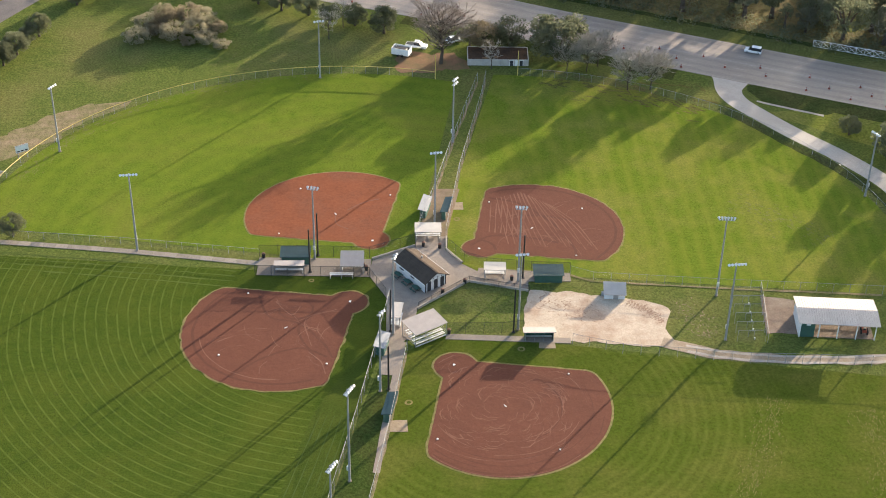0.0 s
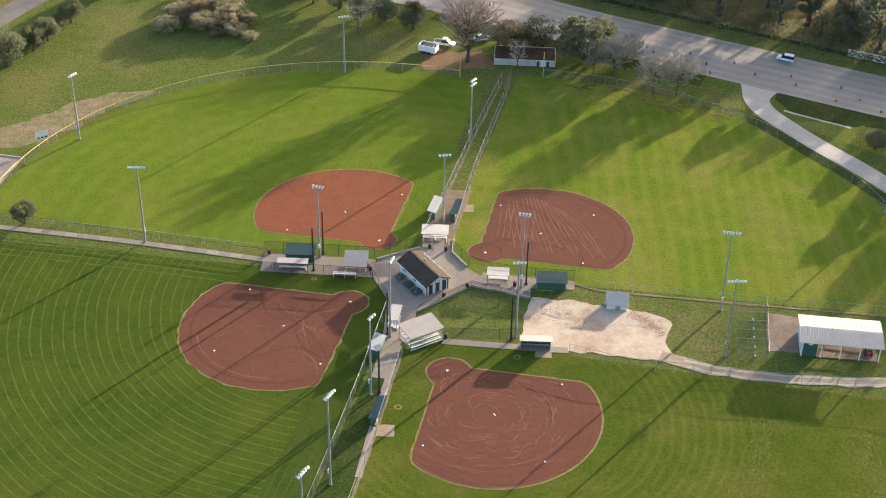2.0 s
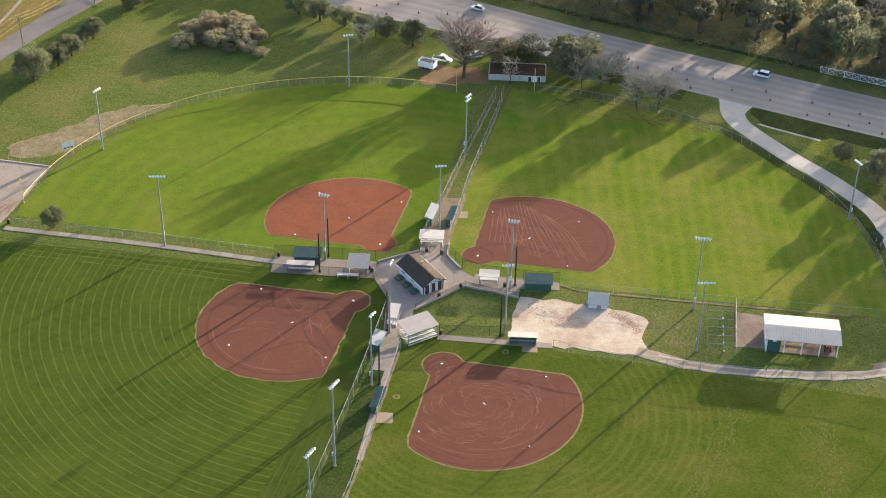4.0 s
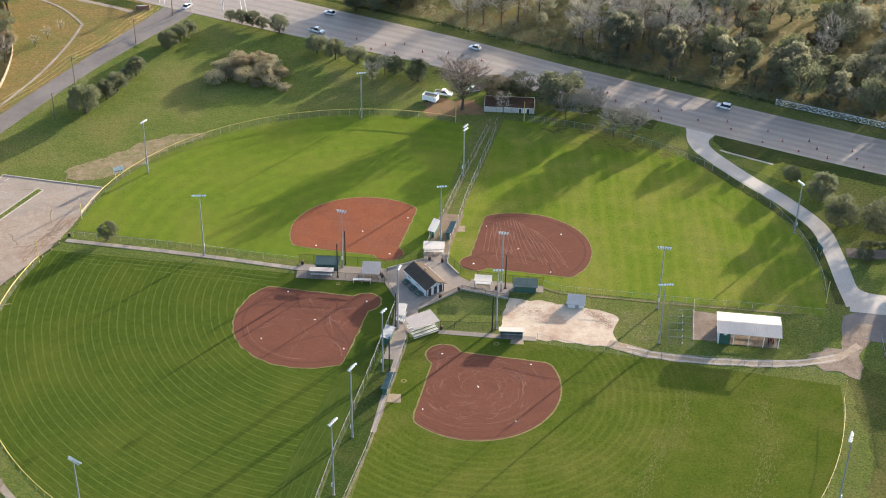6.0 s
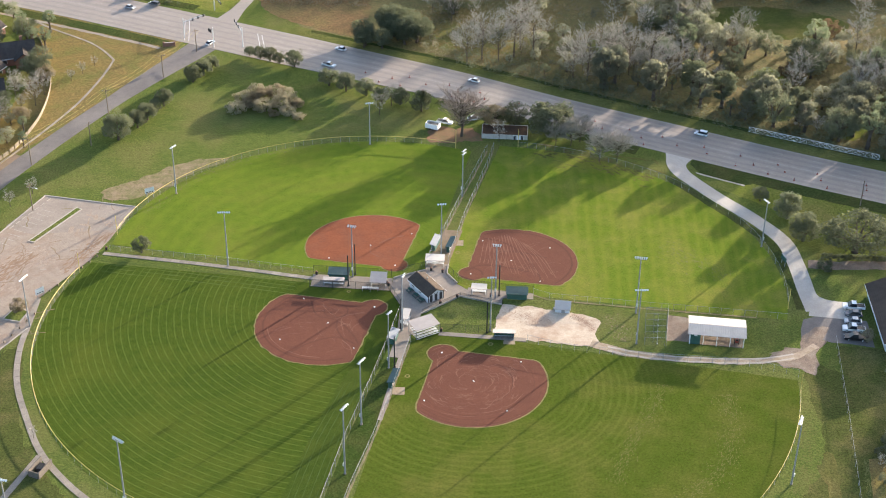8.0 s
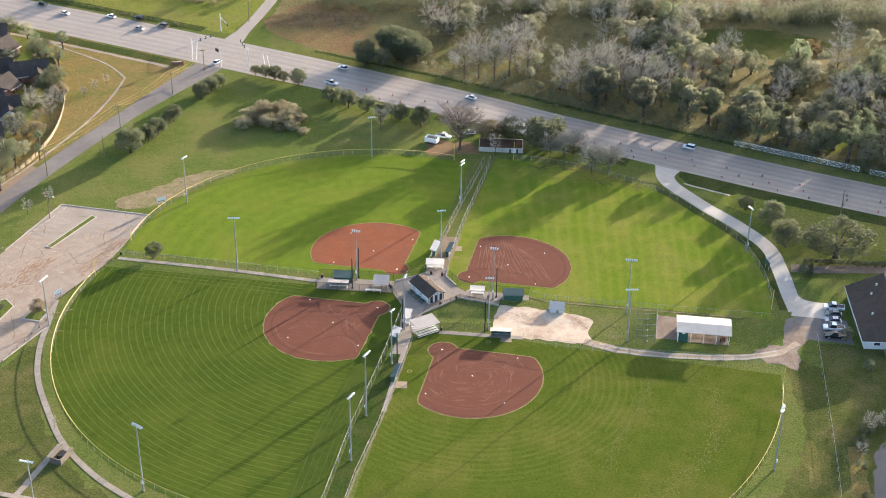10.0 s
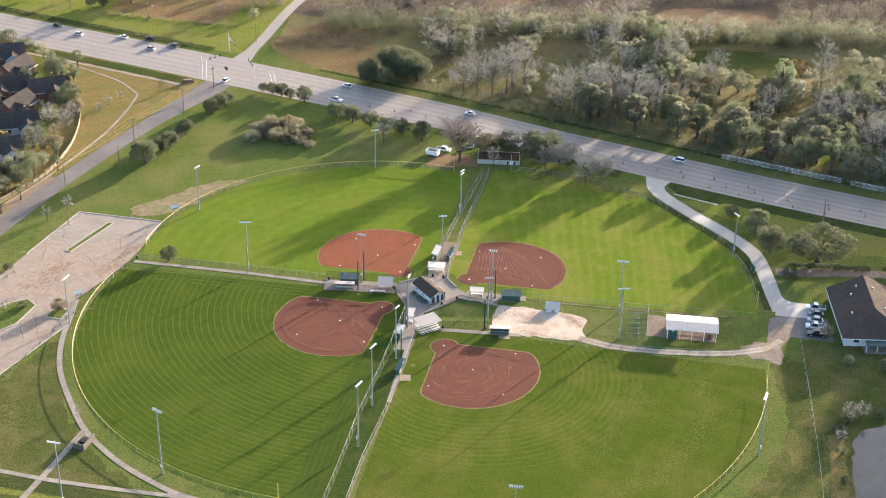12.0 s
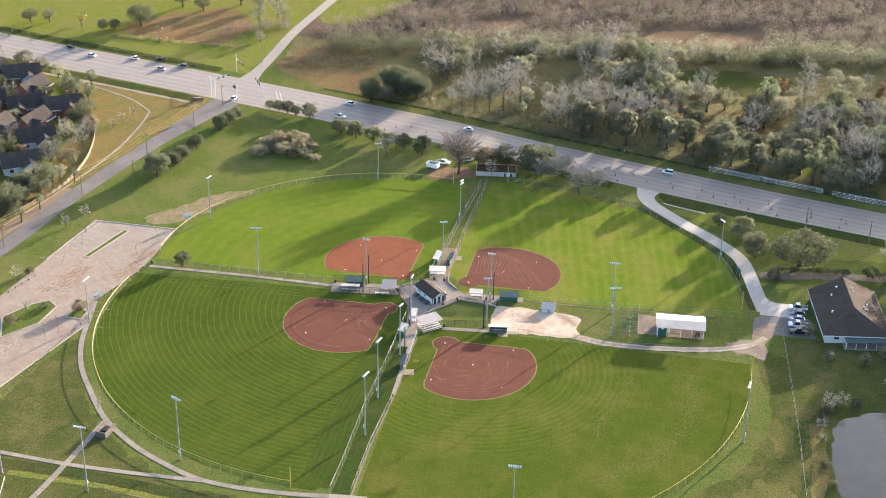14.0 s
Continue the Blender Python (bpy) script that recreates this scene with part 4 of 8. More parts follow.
flat("asphalt_apron", [(88.4, 199.0), (92, 200.6), (104, 199.3), (104, 189), (98.7, 190), (93.8, 190.4), (90.7, 191.8), (86.8, 190.8), (87.2, 195)], 0.034, STREET, "dark patched asphalt beside the hall")

# parking lot
flat("parking_lot", [(-137, 150), (-120, 140), (-99.6, 184), (-100.6, 196), (-92.6, 213), (-90.2, 222), (-87.2, 238.6), (-113.6, 242.6), (-121.6, 218), (-130, 192)], 0.055, LOT, "wide old concrete car park with patched lanes", "parking lot")
geo = Geo()
for a, b in (((-113.6, 242.6), (-87.2, 238.6)), ((-113.6, 242.6), (-121.6, 218))):
    ribbon(geo, straight([a, b], 3), 0.3, 0.18, 0, 0.16)
ribbon(geo, straight([(-99.4, 184), (-119, 141.5)], 3), 0.3, 0.18, 0, 0.16)
solid("kerb", geo, CONC_L, "pale concrete kerb of the car park", "kerb", "structure")
for name, pts in (("planting_island", [(-111, 220.4), (-109.4, 220), (-101.6, 236.4), (-103.2, 237)]), ("planting_island", [(-121, 176), (-113, 183.5), (-110.6, 192.4), (-113.6, 195.4), (-118, 193), (-124, 186)]),
                  ("planting_island", [(-106.4, 187.2), (-102.0, 186.4), (-101.2, 190.4), (-104.8, 192.6)])):
    t = thing(name, pose(0, 0, 0), "grassed parking island inside a pale kerb", "planter", "parking islands", "structure")
    geo = Geo()
    ribbon(geo, straight([*pts, pts[0]], 2), 0.35, 0.2, 0, 0.2)
    part("kerb", geo, CONC_L, t)
    part("turf", Geo().slab(pts, 0.0, 0.17), GRASS, t)
geo = Geo()
for i in range(9):
    x, y = -122 + 1.35 * i * 0.75, 168.5 + 2.1 * i
    ribbon(geo, straight([(x, y), (x + 4.6, y - 2.2)], 3), 0.12, 0.062)
for i in range(9):
    x, y = -119.2 + 0.87 * i, 219.6 + 2.0 * i
    ribbon(geo, straight([(x, y), (x + 3.6, y - 1.4)], 3), 0.12, 0.062)
solid("bay_lines", geo, PAINT_OLD, "faded white parking lines", "road marking", "structure")

lr = random.Random(12)
geo = Geo()
for i in range(46):
    x, y = lr.uniform(-126, -92), lr.uniform(165, 238)
    ins = -128 + (y - 150) * 0.16 < x < -103 + (y - 150) * 0.19
    if not ins:
        continue
    a = lr.choice((0.35, 1.9)) + lr.gauss(0, 0.15)
    n = lr.randint(3, 6)
    ribbon(geo, smooth_line([(x + 1.6 * k * math.cos(a) + lr.uniform(-0.4, 0.4), y + 1.6 * k * math.sin(a) + lr.uniform(-0.4, 0.4)) for k in range(n)], 0.8), lr.uniform(0.1, 0.3), 0.0595, 0.12)
solid("surface_cracks", geo, EARTH, "dark earth-filled cracks in old concrete", "cracks", "stuff")
geo = Geo()
for x, y, r in ((-104, 212, 4.0), (-99, 226, 3.2), (-112, 208, 4.6), (-95, 218, 2.6), (-118, 200, 3.4), (-107, 200, 3.6), (-97, 233, 3.0), (-91, 230, 2.2)):
    for k in range(5):
        x1, y1, a = x + lr.gauss(0, r * 0.5), y + lr.gauss(0, r * 0.35), lr.gauss(1.9, 0.5)
        ribbon(geo, smooth_line([(x1 + r * u * math.cos(a), y1 + r * u * math.sin(a) + lr.uniform(-0.4, 0.4)) for u in (-0.5, -0.2, 0.2, 0.5)], 0.6), lr.uniform(0.3, 1.1), 0.0575 + 0.0004 * k, 0.5)
solid("earth_stain", geo, SILT, "brown silt washed across old concrete", "stain", "structure")

# dry arcs left by the mower, scuffed turf and worn spots
sr = random.Random(21)


def flecks(name, label, material, line, n, spread, size, z, along=True):
    """Small ragged patches strewn along a line."""
    ln = smooth_line(line, 0.5)
    geo = Geo()
    for i in range(n):
        k = sr.randrange(len(ln) - 1)
        p, d = ln[k], (ln[k + 1] - ln[k]).normalized()
        q = p + Vector((-d.y, d.x, 0)) * sr.gauss(0, spread)
        a = math.atan2(d.y, d.x) + sr.gauss(0, 0.25) if along else sr.uniform(0, 6.28)
        ux, uy, L_, w = math.cos(a), math.sin(a), size * sr.uniform(0.6, 1.8), size * sr.uniform(0.14, 0.4)
        pts = []
        for j in range(9):
            t_ = 2 * math.pi * j / 9
            r = sr.uniform(0.6, 1.15)
            u, v = L_ * r * math.cos(t_), w * r * math.sin(t_)
            pts.append((q.x + ux * u - uy * v, q.y + uy * u + ux * v, z + 0.000008 * i))
        geo.add(pts, [tuple(range(9))])
    solid(name, geo, material, label, "worn grass", "stuff")


flecks("dry_turf", "pale dry streaks in mown grass", FADED, [(40, 123.5), (53.2, 134.1), (63.2, 146.1), (67, 159.5), (66.5, 170)], 950, 1.6, 0.26, 0.034)
flecks("dry_turf", "pale dry streaks in mown grass", FADED, [(40.5, 140), (43.3, 149.3), (47.7, 160.5), (52.7, 172.9)], 520, 1.2, 0.25, 0.042)
flecks("dry_turf", "pale dry streaks in mown grass", STRAW, [(55, 228), (64, 222), (70, 214)], 130, 2.4, 0.4, 0.036)
flecks("dark_tufts", "dark green tufts in mown grass", TUFT_SHADE, [(-80, 205), (-72, 175), (-50, 150), (-35, 140)], 330, 9.0, 0.22, 0.034, False)
flecks("dark_tufts", "dark green tufts in mown grass", TUFT_SHADE, [(-66, 200), (-58, 178), (-40, 160)], 170, 5.0, 0.22, 0.044, False)
flecks("scuffed_turf", "scuffed bare streaks in the grass", EARTH, [(40, 197), (43, 192.5), (44.3, 187.5)], 70, 1.6, 0.3, 0.006, False)
flecks("scuffed_turf", "straw-coloured litter on the grass", STRAW, [(40, 198), (42, 192.5), (47, 187.5)], 220, 2.4, 0.3, 0.0075)
flecks("brown_stain", "dark brown stains on pale limestone", YARD_STAIN, [(31.5, 197), (34.8, 194.9), (37, 191.4)], 240, 0.5, 0.3, 0.056, False)
flecks("brown_stain", "dark brown stains on pale limestone", YARD_STAIN, [(16, 199), (22, 194), (26, 196)], 130, 1.4, 0.3, 0.0585, False)
flecks("scuffed_turf", "thin dry grass in a shady yard", STRAW, [(0, 197), (4, 199), (9, 196), (11, 191)], 260, 2.4, 0.3, 0.006)
flecks("dry_turf", "worn tan turf beside the fence", FADED, [(84, 168), (82.5, 152), (79, 141), (72.5, 126.8)], 420, 1.6, 0.3, 0.018, False)
flecks("dry_turf", "worn tan strip beside a long fence", STRAW, [(94.4, 150), (93.4, 140), (92, 129.9), (90, 116)], 320, 0.5, 0.3, 0.026)
flecks("dry_turf", "tan dry patches in park grass", FADED, [(-103, 150), (-101, 142), (-102.4, 134)], 420, 2.2, 0.35, 0.016, False)
flecks("dry_turf", "pale worn turf along the outfield fence", STRAW, [(-84, 236), (-74, 255), (-58, 268), (-40, 276), (-20, 279)], 520, 1.0, 0.35, 0.033)
flecks("churned_turf", "churned reddish earth by a verge", PATCHY, [(22, 277), (32, 275), (46, 269), (56, 263)], 150, 3.0, 1.1, 0.045)
flecks("dry_turf", "dry straw patches on the lawn", STRAW, [(-52, 281), (-38, 287), (-24, 290)], 260, 3.0, 0.4, 0.012)
flecks("dry_turf", "golden dry streaks on a woodland floor", STRAW, [(-16, 348), (4, 352), (30, 350), (52, 345)], 160, 6.0, 1.6, 0.05)
# darker straight-mown strips beside foul lines, rough turf between fences; partly painted shade
geo = Geo()
geo.add([(-11.2, 186, 0.0335), (-14.8, 168.5, 0.0335), (-18.2, 149.5, 0.0335), (-21.2, 126.5, 0.0335), (-22.4, 119, 0.0335), (-31, 119.5, 0.0335), (-29, 132, 0.0335), (-26, 150, 0.0335), (-21.5, 170, 0.0335), (-15, 184, 0.0335)], [tuple(range(10))])
solid("mown_strip", geo, STRIP_GRASS, "straight-mown grass beside a foul line with some shade painted in", "lawn", "structure")
geo = Geo()
for off in (1.4, 2.8, 4.3, 5.8, 7.2):
    ribbon(geo, straight([(-14.8 - off * 0.8, 169), (-18.2 - off, 149.5), (-21.2 - off, 126.5), (-22.4 - off, 120)], 1.5), 0.12, 0.037, 0.12)
solid("clippings", geo, STRAW_D, "straight rows of pale clippings", "clippings", "stuff")
geo = Geo()
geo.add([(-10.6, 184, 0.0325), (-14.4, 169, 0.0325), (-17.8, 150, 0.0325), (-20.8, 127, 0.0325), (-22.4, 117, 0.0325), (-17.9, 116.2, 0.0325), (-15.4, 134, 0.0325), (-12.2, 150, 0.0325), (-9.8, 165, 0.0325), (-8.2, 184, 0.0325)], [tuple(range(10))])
solid("fence_alley", geo, TUFT_SHADE, "rough grass between two fences with their shade painted in", "lawn", "structure")
# dark grass colour stands in for shade between fence and drive
geo = Geo()
ribbon(geo, smooth_line([(59.6, 264), (63, 259.6), (70, 251), (78.2, 241), (84.8, 231.5), (87.0, 222), (88.2, 211), (88.6, 203)], 1.2), 2.6, 0.045, 0.4)
solid("verge", geo, DITCH_SHADE, "strip beside a curving drive with shade painted dark", "verge", "structure")
geo = Geo()
for off in (0.0, 1.5, 3.0, 4.6):
    ribbon(geo, smooth_line([(-88, 212.9 - off), (-60, 209.5 - off), (-38, 206.4 - off)], 1.2), 0.2, 0.034, 0.2)
solid("clippings", geo, STRAW_G, "straight rows of pale clippings", "clippings", "stuff")

# newer slab, wheel marks and silt in the car park
geo = Geo()
geo.slab([(-113.3, 242.3), (-87.6, 238.3), (-89.8, 227.2), (-101, 225.4), (-111.5, 223.8), (-119.3, 227)], 0.03, 0.0565)
solid("newer_slab", geo, CONC, "paler newer concrete bay of the car park", "pavement", "structure")
flecks("silt_streaks", "brown silt drifted over old concrete", SILT, [(-119, 196.4), (-115.7, 204.3), (-110.5, 212.6), (-107.1, 218.7)], 220, 3.2, 1.2, 0.0572)
flecks("silt_streaks", "brown silt drifted over old concrete", STAIN, [(-116, 200), (-112, 208), (-108, 215)], 130, 1.6, 0.8, 0.0605)
flecks("silt_streaks", "brown silt along the car park edge", STAIN, [(-98, 208), (-94, 218), (-90.5, 226)], 60, 1.0, 0.9, 0.0605)
geo = Geo()
for x, y in ((-103.3, 208.2), (-109.1, 215.3), (-118.2, 210.2), (-108.2, 218.3), (-123.2, 219)):
    geo.slab([(x - 0.8, y - 0.16), (x + 0.3, y + 0.08), (x + 0.25, y + 0.32), (x + 0.9, y + 0.2), (x + 0.42, y - 0.2), (x + 0.38, y - 0.04), (x - 0.76, y - 0.3)], 0.058, 0.066)
solid("lane_arrows", geo, PAINT_OLD, "worn white lane arrows", "road marking", "structure")
stop_me = Geo().box((0, 0, 0.08), (1.8, 0.18, 0.14), 0, 0.9).done("wheel_stop", CONC_L)
for n_, (xa, ya), (xb, yb) in ((6, (-119.4, 168), (-114, 178.6)), (7, (-117.6, 226.6), (-112, 240.4))):
    for i in range(n_):
        u = i / (n_ - 1)
        solid("wheel_stop", stop_me, CONC_L, "pale concrete wheel stop in a parking bay", "wheel stop", group="wheel stops", m=pose(xa + (xb - xa) * u, ya + (yb - ya) * u, 0.057, rz=65))

# dark ribbon stands in for ditch shade, bright ribbon for sun on the bank
for pts, w, material, label in (([(-105, 124), (-94, 122.4), (-86.2, 121.3), (-73.2, 118.6), (-60.1, 115.4), (-46, 113)], 3.4, DITCH_SHADE, "footpath ditch with its shade painted dark"), ([(-100, 120.4), (-85.9, 118.2), (-73.8, 116.0), (-60, 112.6)], 1.7, MEADOW, "ditch bank with its sunlight painted yellow-green")):
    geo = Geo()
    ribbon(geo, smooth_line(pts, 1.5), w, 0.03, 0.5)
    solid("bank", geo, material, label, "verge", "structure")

# pond and mud
geo = Geo()
blob(geo, [(99, 140), (102, 150), (107, 154), (116, 156), (126, 152), (128, 130), (118, 112), (104, 106), (98, 118), (98, 130)], 0.03, 1.2, 2)
solid("pond", geo, WATER, "still grey pond reflecting the sky", "pond", "structure")


# ---- fences ----
POSTS = {}


def fence(line, height, label, rail=GREY_METAL, veil=None, cap=0.05, post_r=0.034, spacing=3.0):
    """Chain-link fence: posts, top rail and wire, along a line of points about 3 m apart."""
    line = [Vector((*site(p.x, p.y), 0)) for p in line]
    t = thing("chain_link_fence", pose(line[0].x, line[0].y, 0), label, "fence", "field fences", plan=False)
    o = line[0]
    loc = [p - o for p in line]
    key = (height, rail.name, post_r)
    if key not in POSTS:
        POSTS[key] = Geo().tube((0, 0, -0.1), (0, 0, height + 0.06), post_r, n=6).done("post", GREY_METAL if rail is PAINT_Y else rail)
    last = None
    for p in loc:
        if last is None or (p - last).length > spacing * 0.9:
            part("post", POSTS[key], rail, t, m=pose(p.x, p.y, 0))
            last = p
    rg, wg = Geo(), Geo()
    rg.pipe([p + Vector((0, 0, height)) for p in loc], cap)
    wg.strip(loc, 0.03, height)
    part("top_rail", rg, rail, t, "yellow plastic safety cap" if rail is PAINT_Y else "")
    part("wire_mesh", wg, veil or CHAIN, t)
    return t


for k, f in FIELDS.items():
    yellow = k != "ne"
    fence(fence_line(f, 44), 1.9, "low chain-link outfield fence with a yellow cap" if yellow else "curved galvanised chain-link outfield fence",
          PAINT_Y if yellow else GREY_METAL, cap=0.055 if k == "se" else 0.08 if yellow else 0.03)
# foul-line fences
for pts, h, dark in (([(-5.6, 217), (-2.2, 231.5), (1.9, 251), (7.3, 274.6)], 2.4, False),
                     ([(-0.2, 217), (2.7, 238.5), (7.8, 266), (9.2, 276)], 2.4, False),
                     ([(-10.2, 198.4), (-12.4, 183), (-14.6, 169), (-18.0, 150), (-21, 127), (-22.6, 117)], 2.4, False),
                     ([(-7.0, 184.4), (-9.6, 165), (-12.0, 150), (-15.2, 134), (-17.6, 116)], 2.4, False),
                     ([(-34.2, 210.9), (-60, 214.6), (-88.6, 217.6)], 1.6, False),
                     ([(-34.4, 205.0), (-13.9, 204.4)], 2.4, True),
                     ([(-34.2, 210.8), (-24, 210.6), (-14.2, 210.2), (-5.9, 214.2)], 2.6, True)):
    fence(straight(pts, 3.0), h, "black chain-link fence beside the concrete" if dark else "galvanised chain-link fence along the grass",
          BLACK if dark else GREY_METAL, CHAIN_DK if dark else None, 0.03)
for pts, h, dark in (([(0.0, 213), (3, 208.8), (7, 206.9), (15, 205.8), (22, 205.4)], 2.6, True),
                     ([(22, 205.2), (26, 203.4), (48, 201.4), (77, 199.2), (84.5, 198.6)], 2.0, False),
                     ([(-0.2, 188.9), (9, 188.9), (12.6, 189.6)], 2.4, True),
                     ([(20.8, 186.2), (29, 183.6), (50, 181.2), (73, 180.2), (84, 177)], 2.2, False),
                     ([(-5.2, 195.8), (3.8, 203.2), (9, 201.6), (14.4, 200.4)], 1.3, True),
                     ([(-14.4, 205), (-10.9, 198.4)], 2.4, True),
                     ([(94.9, 191), (93.2, 165), (91.4, 142), (89.0, 118)], 1.7, False)):
    fence(straight(pts, 3.0), h, "black chain-link fence beside the concrete" if dark else "galvanised chain-link fence along the grass",
          BLACK if dark else GREY_METAL, CHAIN_DK if dark else None, 0.03)
# foul poles
fp = Geo().tube((0, 0, 0), (0, 0, 6.0), 0.09, 0.09, 8).done("foul_pole", PAINT_Y)
for k, f in FIELDS.items():
    for u, v in ((f["r1"], 0), (0, f["r3"])):
        p = at(f, u, v)
        solid("foul_pole", fp, PAINT_Y, "tall yellow foul pole at the fence", "foul pole", group="foul poles", m=pose(p.x, p.y, 0))

# ---- flood lights ----
def flood_light(x, y, h, turn, n=6, rows=1):
    t = thing("flood_light", pose(x, y, 0, rz=turn), "tall grey steel flood light pole with white lamps", "flood light", "flood lights")
    part("pole", Geo().tube((0, 0, 0), (0, 0, h), 0.21, 0.12, 10), GREY_METAL, t)
    part("footing", Geo().tube((0, 0, 0), (0, 0, 0.2), 0.32, 0.3, 10), CONC, t)
    part("control_box", Geo().box((0, 0.28, 2.6), (0.4, 0.24, 0.8)), ALU, t)
    for r in range(rows):
        z = h - 0.25 - 0.95 * r
        m = n // rows
        arm = 0.44 * m
        part("crossarm", Geo().box((0, 0, z), (arm + 0.2, 0.1, 0.1)), GREY_METAL, t)
        for i in range(m):
            lx = arm * (i / (m - 1) - 0.5)
            lamp = part("lamp", LAMP, ALU, t, m=pose(lx, -0.28, z + 0.12, rx=-28, rz=(i - (m - 1) / 2) * 8))
            part("lamp_glass", LAMP_GLASS, LENS, lamp)
    return t


lg = Geo().tube((0, 0.22, 0), (0, -0.24, 0), 0.1, 0.25, 10)
lg.box((0, 0.3, 0.02), (0.18, 0.2, 0.18))
LAMP = lg.done("lamp", ALU)
LAMP_GLASS = Geo().tube((0, -0.24, 0), (0, -0.26, 0), 0.23, 0.23, 10).done("lamp_glass", LENS)
# north poles
for x, y, h, turn, n, rows in ((-77.9, 246.1, 14.9, 60, 4, 1), (-56.6, 212.6, 16.5, 5, 6, 1), (-27.4, 276.4, 13.8, 15, 4, 1), (1.5, 249.7, 14.7, 60, 6, 2), (-2.3, 220.6, 16.0, 10, 4, 1), (-24.1, 210.0, 15.1, 170, 4, 1), (82, 230.1, 14.2, -60, 4, 1)):
    flood_light(x, y, h, turn, n, rows)
# centre poles
for x, y, h, turn, n, rows in ((47.4, 199.1, 16.2, 175, 6, 1), (46.9, 187.1, 15.9, 5, 6, 1), (-11.2, 174.6, 16.0, 60, 3, 1), (-15.2, 154.9, 17.9, 62, 5, 1), (-16.8, 139.4, 18.4, 62, 5, 1), (-60.3, 127.3, 18.0, 150, 6, 1), (-79.2, 114.7, 18.9, -10, 6, 1)):
    flood_light(x, y, h, turn, n, rows)
# south and outlying poles
for x, y, h, turn, n, rows in ((12.5, 203.2, 15.6, 175, 4, 1), (-9.4, 188.8, 16.2, 75, 3, 1), (11.8, 189.9, 15.9, 5, 4, 1), (-99.1, 185, 14.2, 70, 6, 1), (-101.2, 120, 14.0, 60, 4, 1), (77.4, 141.8, 17.4, -110, 6, 1), (20.2, 107, 18.0, 175, 6, 1)):
    flood_light(x, y, h, turn, n, rows)


# ---- backstop net masts ----
def net_mast(x, y, h, nx_, ny_, nets=True):
    t = thing("net_mast", pose(x, y, 0), "tall black steel mast of a backstop net", "mast", "net masts")
    part("mast", Geo().tube((0, 0, 0), (0, 0, h), 0.16, 0.13, 8), BLACK, t)
    part("base_plate", Geo().box((0, 0, 0.1), (0.6, 0.6, 0.05)), BLACK, t)
    return t


def net(a, b, h):
    geo = Geo().add([(*a, 0.5), (*b, 0.5), (*b, h), (*a, h)], [(0, 1, 2, 3)])
    solid("backstop_net", geo, NET, "fine black net strung between two masts", "net")


for a, b, h in (((-24.7, 206.0), (-23.6, 211.0), 9.2), ((13.4, 204.2), (5.4, 210.2), 9.2), ((11.0, 189.2), (-2.4, 187.4), 9.0), ((-9.9, 189.4), (-9.9, 175.0), 8.8)):
    net_mast(*a, h, 0, 0)
    if a[0] in (-24.7, -9.9):
        net_mast(*b, h, 0, 0)


# ---- buildings of the plaza ----
def gable_house(name, m, L, W_, eave, ridge, over, wall_mat, roof_mat, label, category="building", group=""):
    """A house along x with a gable roof; returns the thing, for doors and windows."""
    t = thing(name, m, label, category, group)
    w = Geo()
    x, y = L / 2, W_ / 2
    for s in (-1, 1):
        w.box((0, s * (y - 0.08), eave / 2), (L, 0.16, eave))
        w.box((s * (x - 0.08), 0, eave / 2), (0.16, W_ - 0.32, eave))
        w.add([(s * x, -y, eave), (s * x, y, eave), (s * x, 0, ridge - 0.05), (s * (x - 0.16), -y, eave), (s * (x - 0.16), y, eave), (s * (x - 0.16), 0, ridge - 0.05)],
              [(0, 1, 2), (5, 4, 3), (0, 2, 5, 3), (1, 4, 5, 2)])
    part("wall", w, wall_mat, t)
    k = (ridge - eave) / y
    for s in (-1, 1):
        ye = s * (y + over)
        ze = eave - over * k
        q = [(-x - over, 0, ridge), (-x - over, ye, ze), (x + over, ye, ze), (x + over, 0, ridge)]
        if s > 0:
            q = q[::-1]
        part("roof_slope", Geo().plate(q, 0.14), roof_mat, t)
        # shingle courses stand slightly proud
        cg = Geo()
        n = max(5, int(math.hypot(y + over, ridge - ze) / 0.5))
        for i in range(1, n):
            u = i / n
            yy, zz = ye * u, ridge + (ze - ridge) * u
            cg.box((0, yy, zz + 0.008), (L + 2 * over, 0.07, 0.018))
        part("shingle_layer", cg, roof_mat, t)
    part("ridge_cap", Geo().box((0, 0, ridge + 0.02), (L + 2 * over, 0.3, 0.06)), roof_mat, t)
    for s in (-1, 1):
        part("fascia", Geo().box((0, s * (y + over), eave - over * k - 0.09), (L + 2 * over, 0.06, 0.2)), WHITE, t)
    return t


def opening(t, name, c, s, material, trim=WHITE):
    """A door or window with a frame, set in a wall facing x or y."""
    d = part(name, Geo().box(c, s), material, t)
    fr = Geo()
    wide = 0 if s[0] > s[1] else 1
    for e in (-1, 1):
        p = list(c)
        p[wide] += e * s[wide] / 2
        q = [0.1, 0.1, s[2] + 0.1]
        q[1 - wide] = s[1 - wide] + 0.05
        fr.box(p, q)
    p = list(c)
    p[2] += s[2] / 2
    q = [0.1, 0.1, 0.1]
    q[wide], q[1 - wide] = s[wide] + 0.2, s[1 - wide] + 0.05
    fr.box(p, q)
    part("frame", fr, trim, d)
    return d


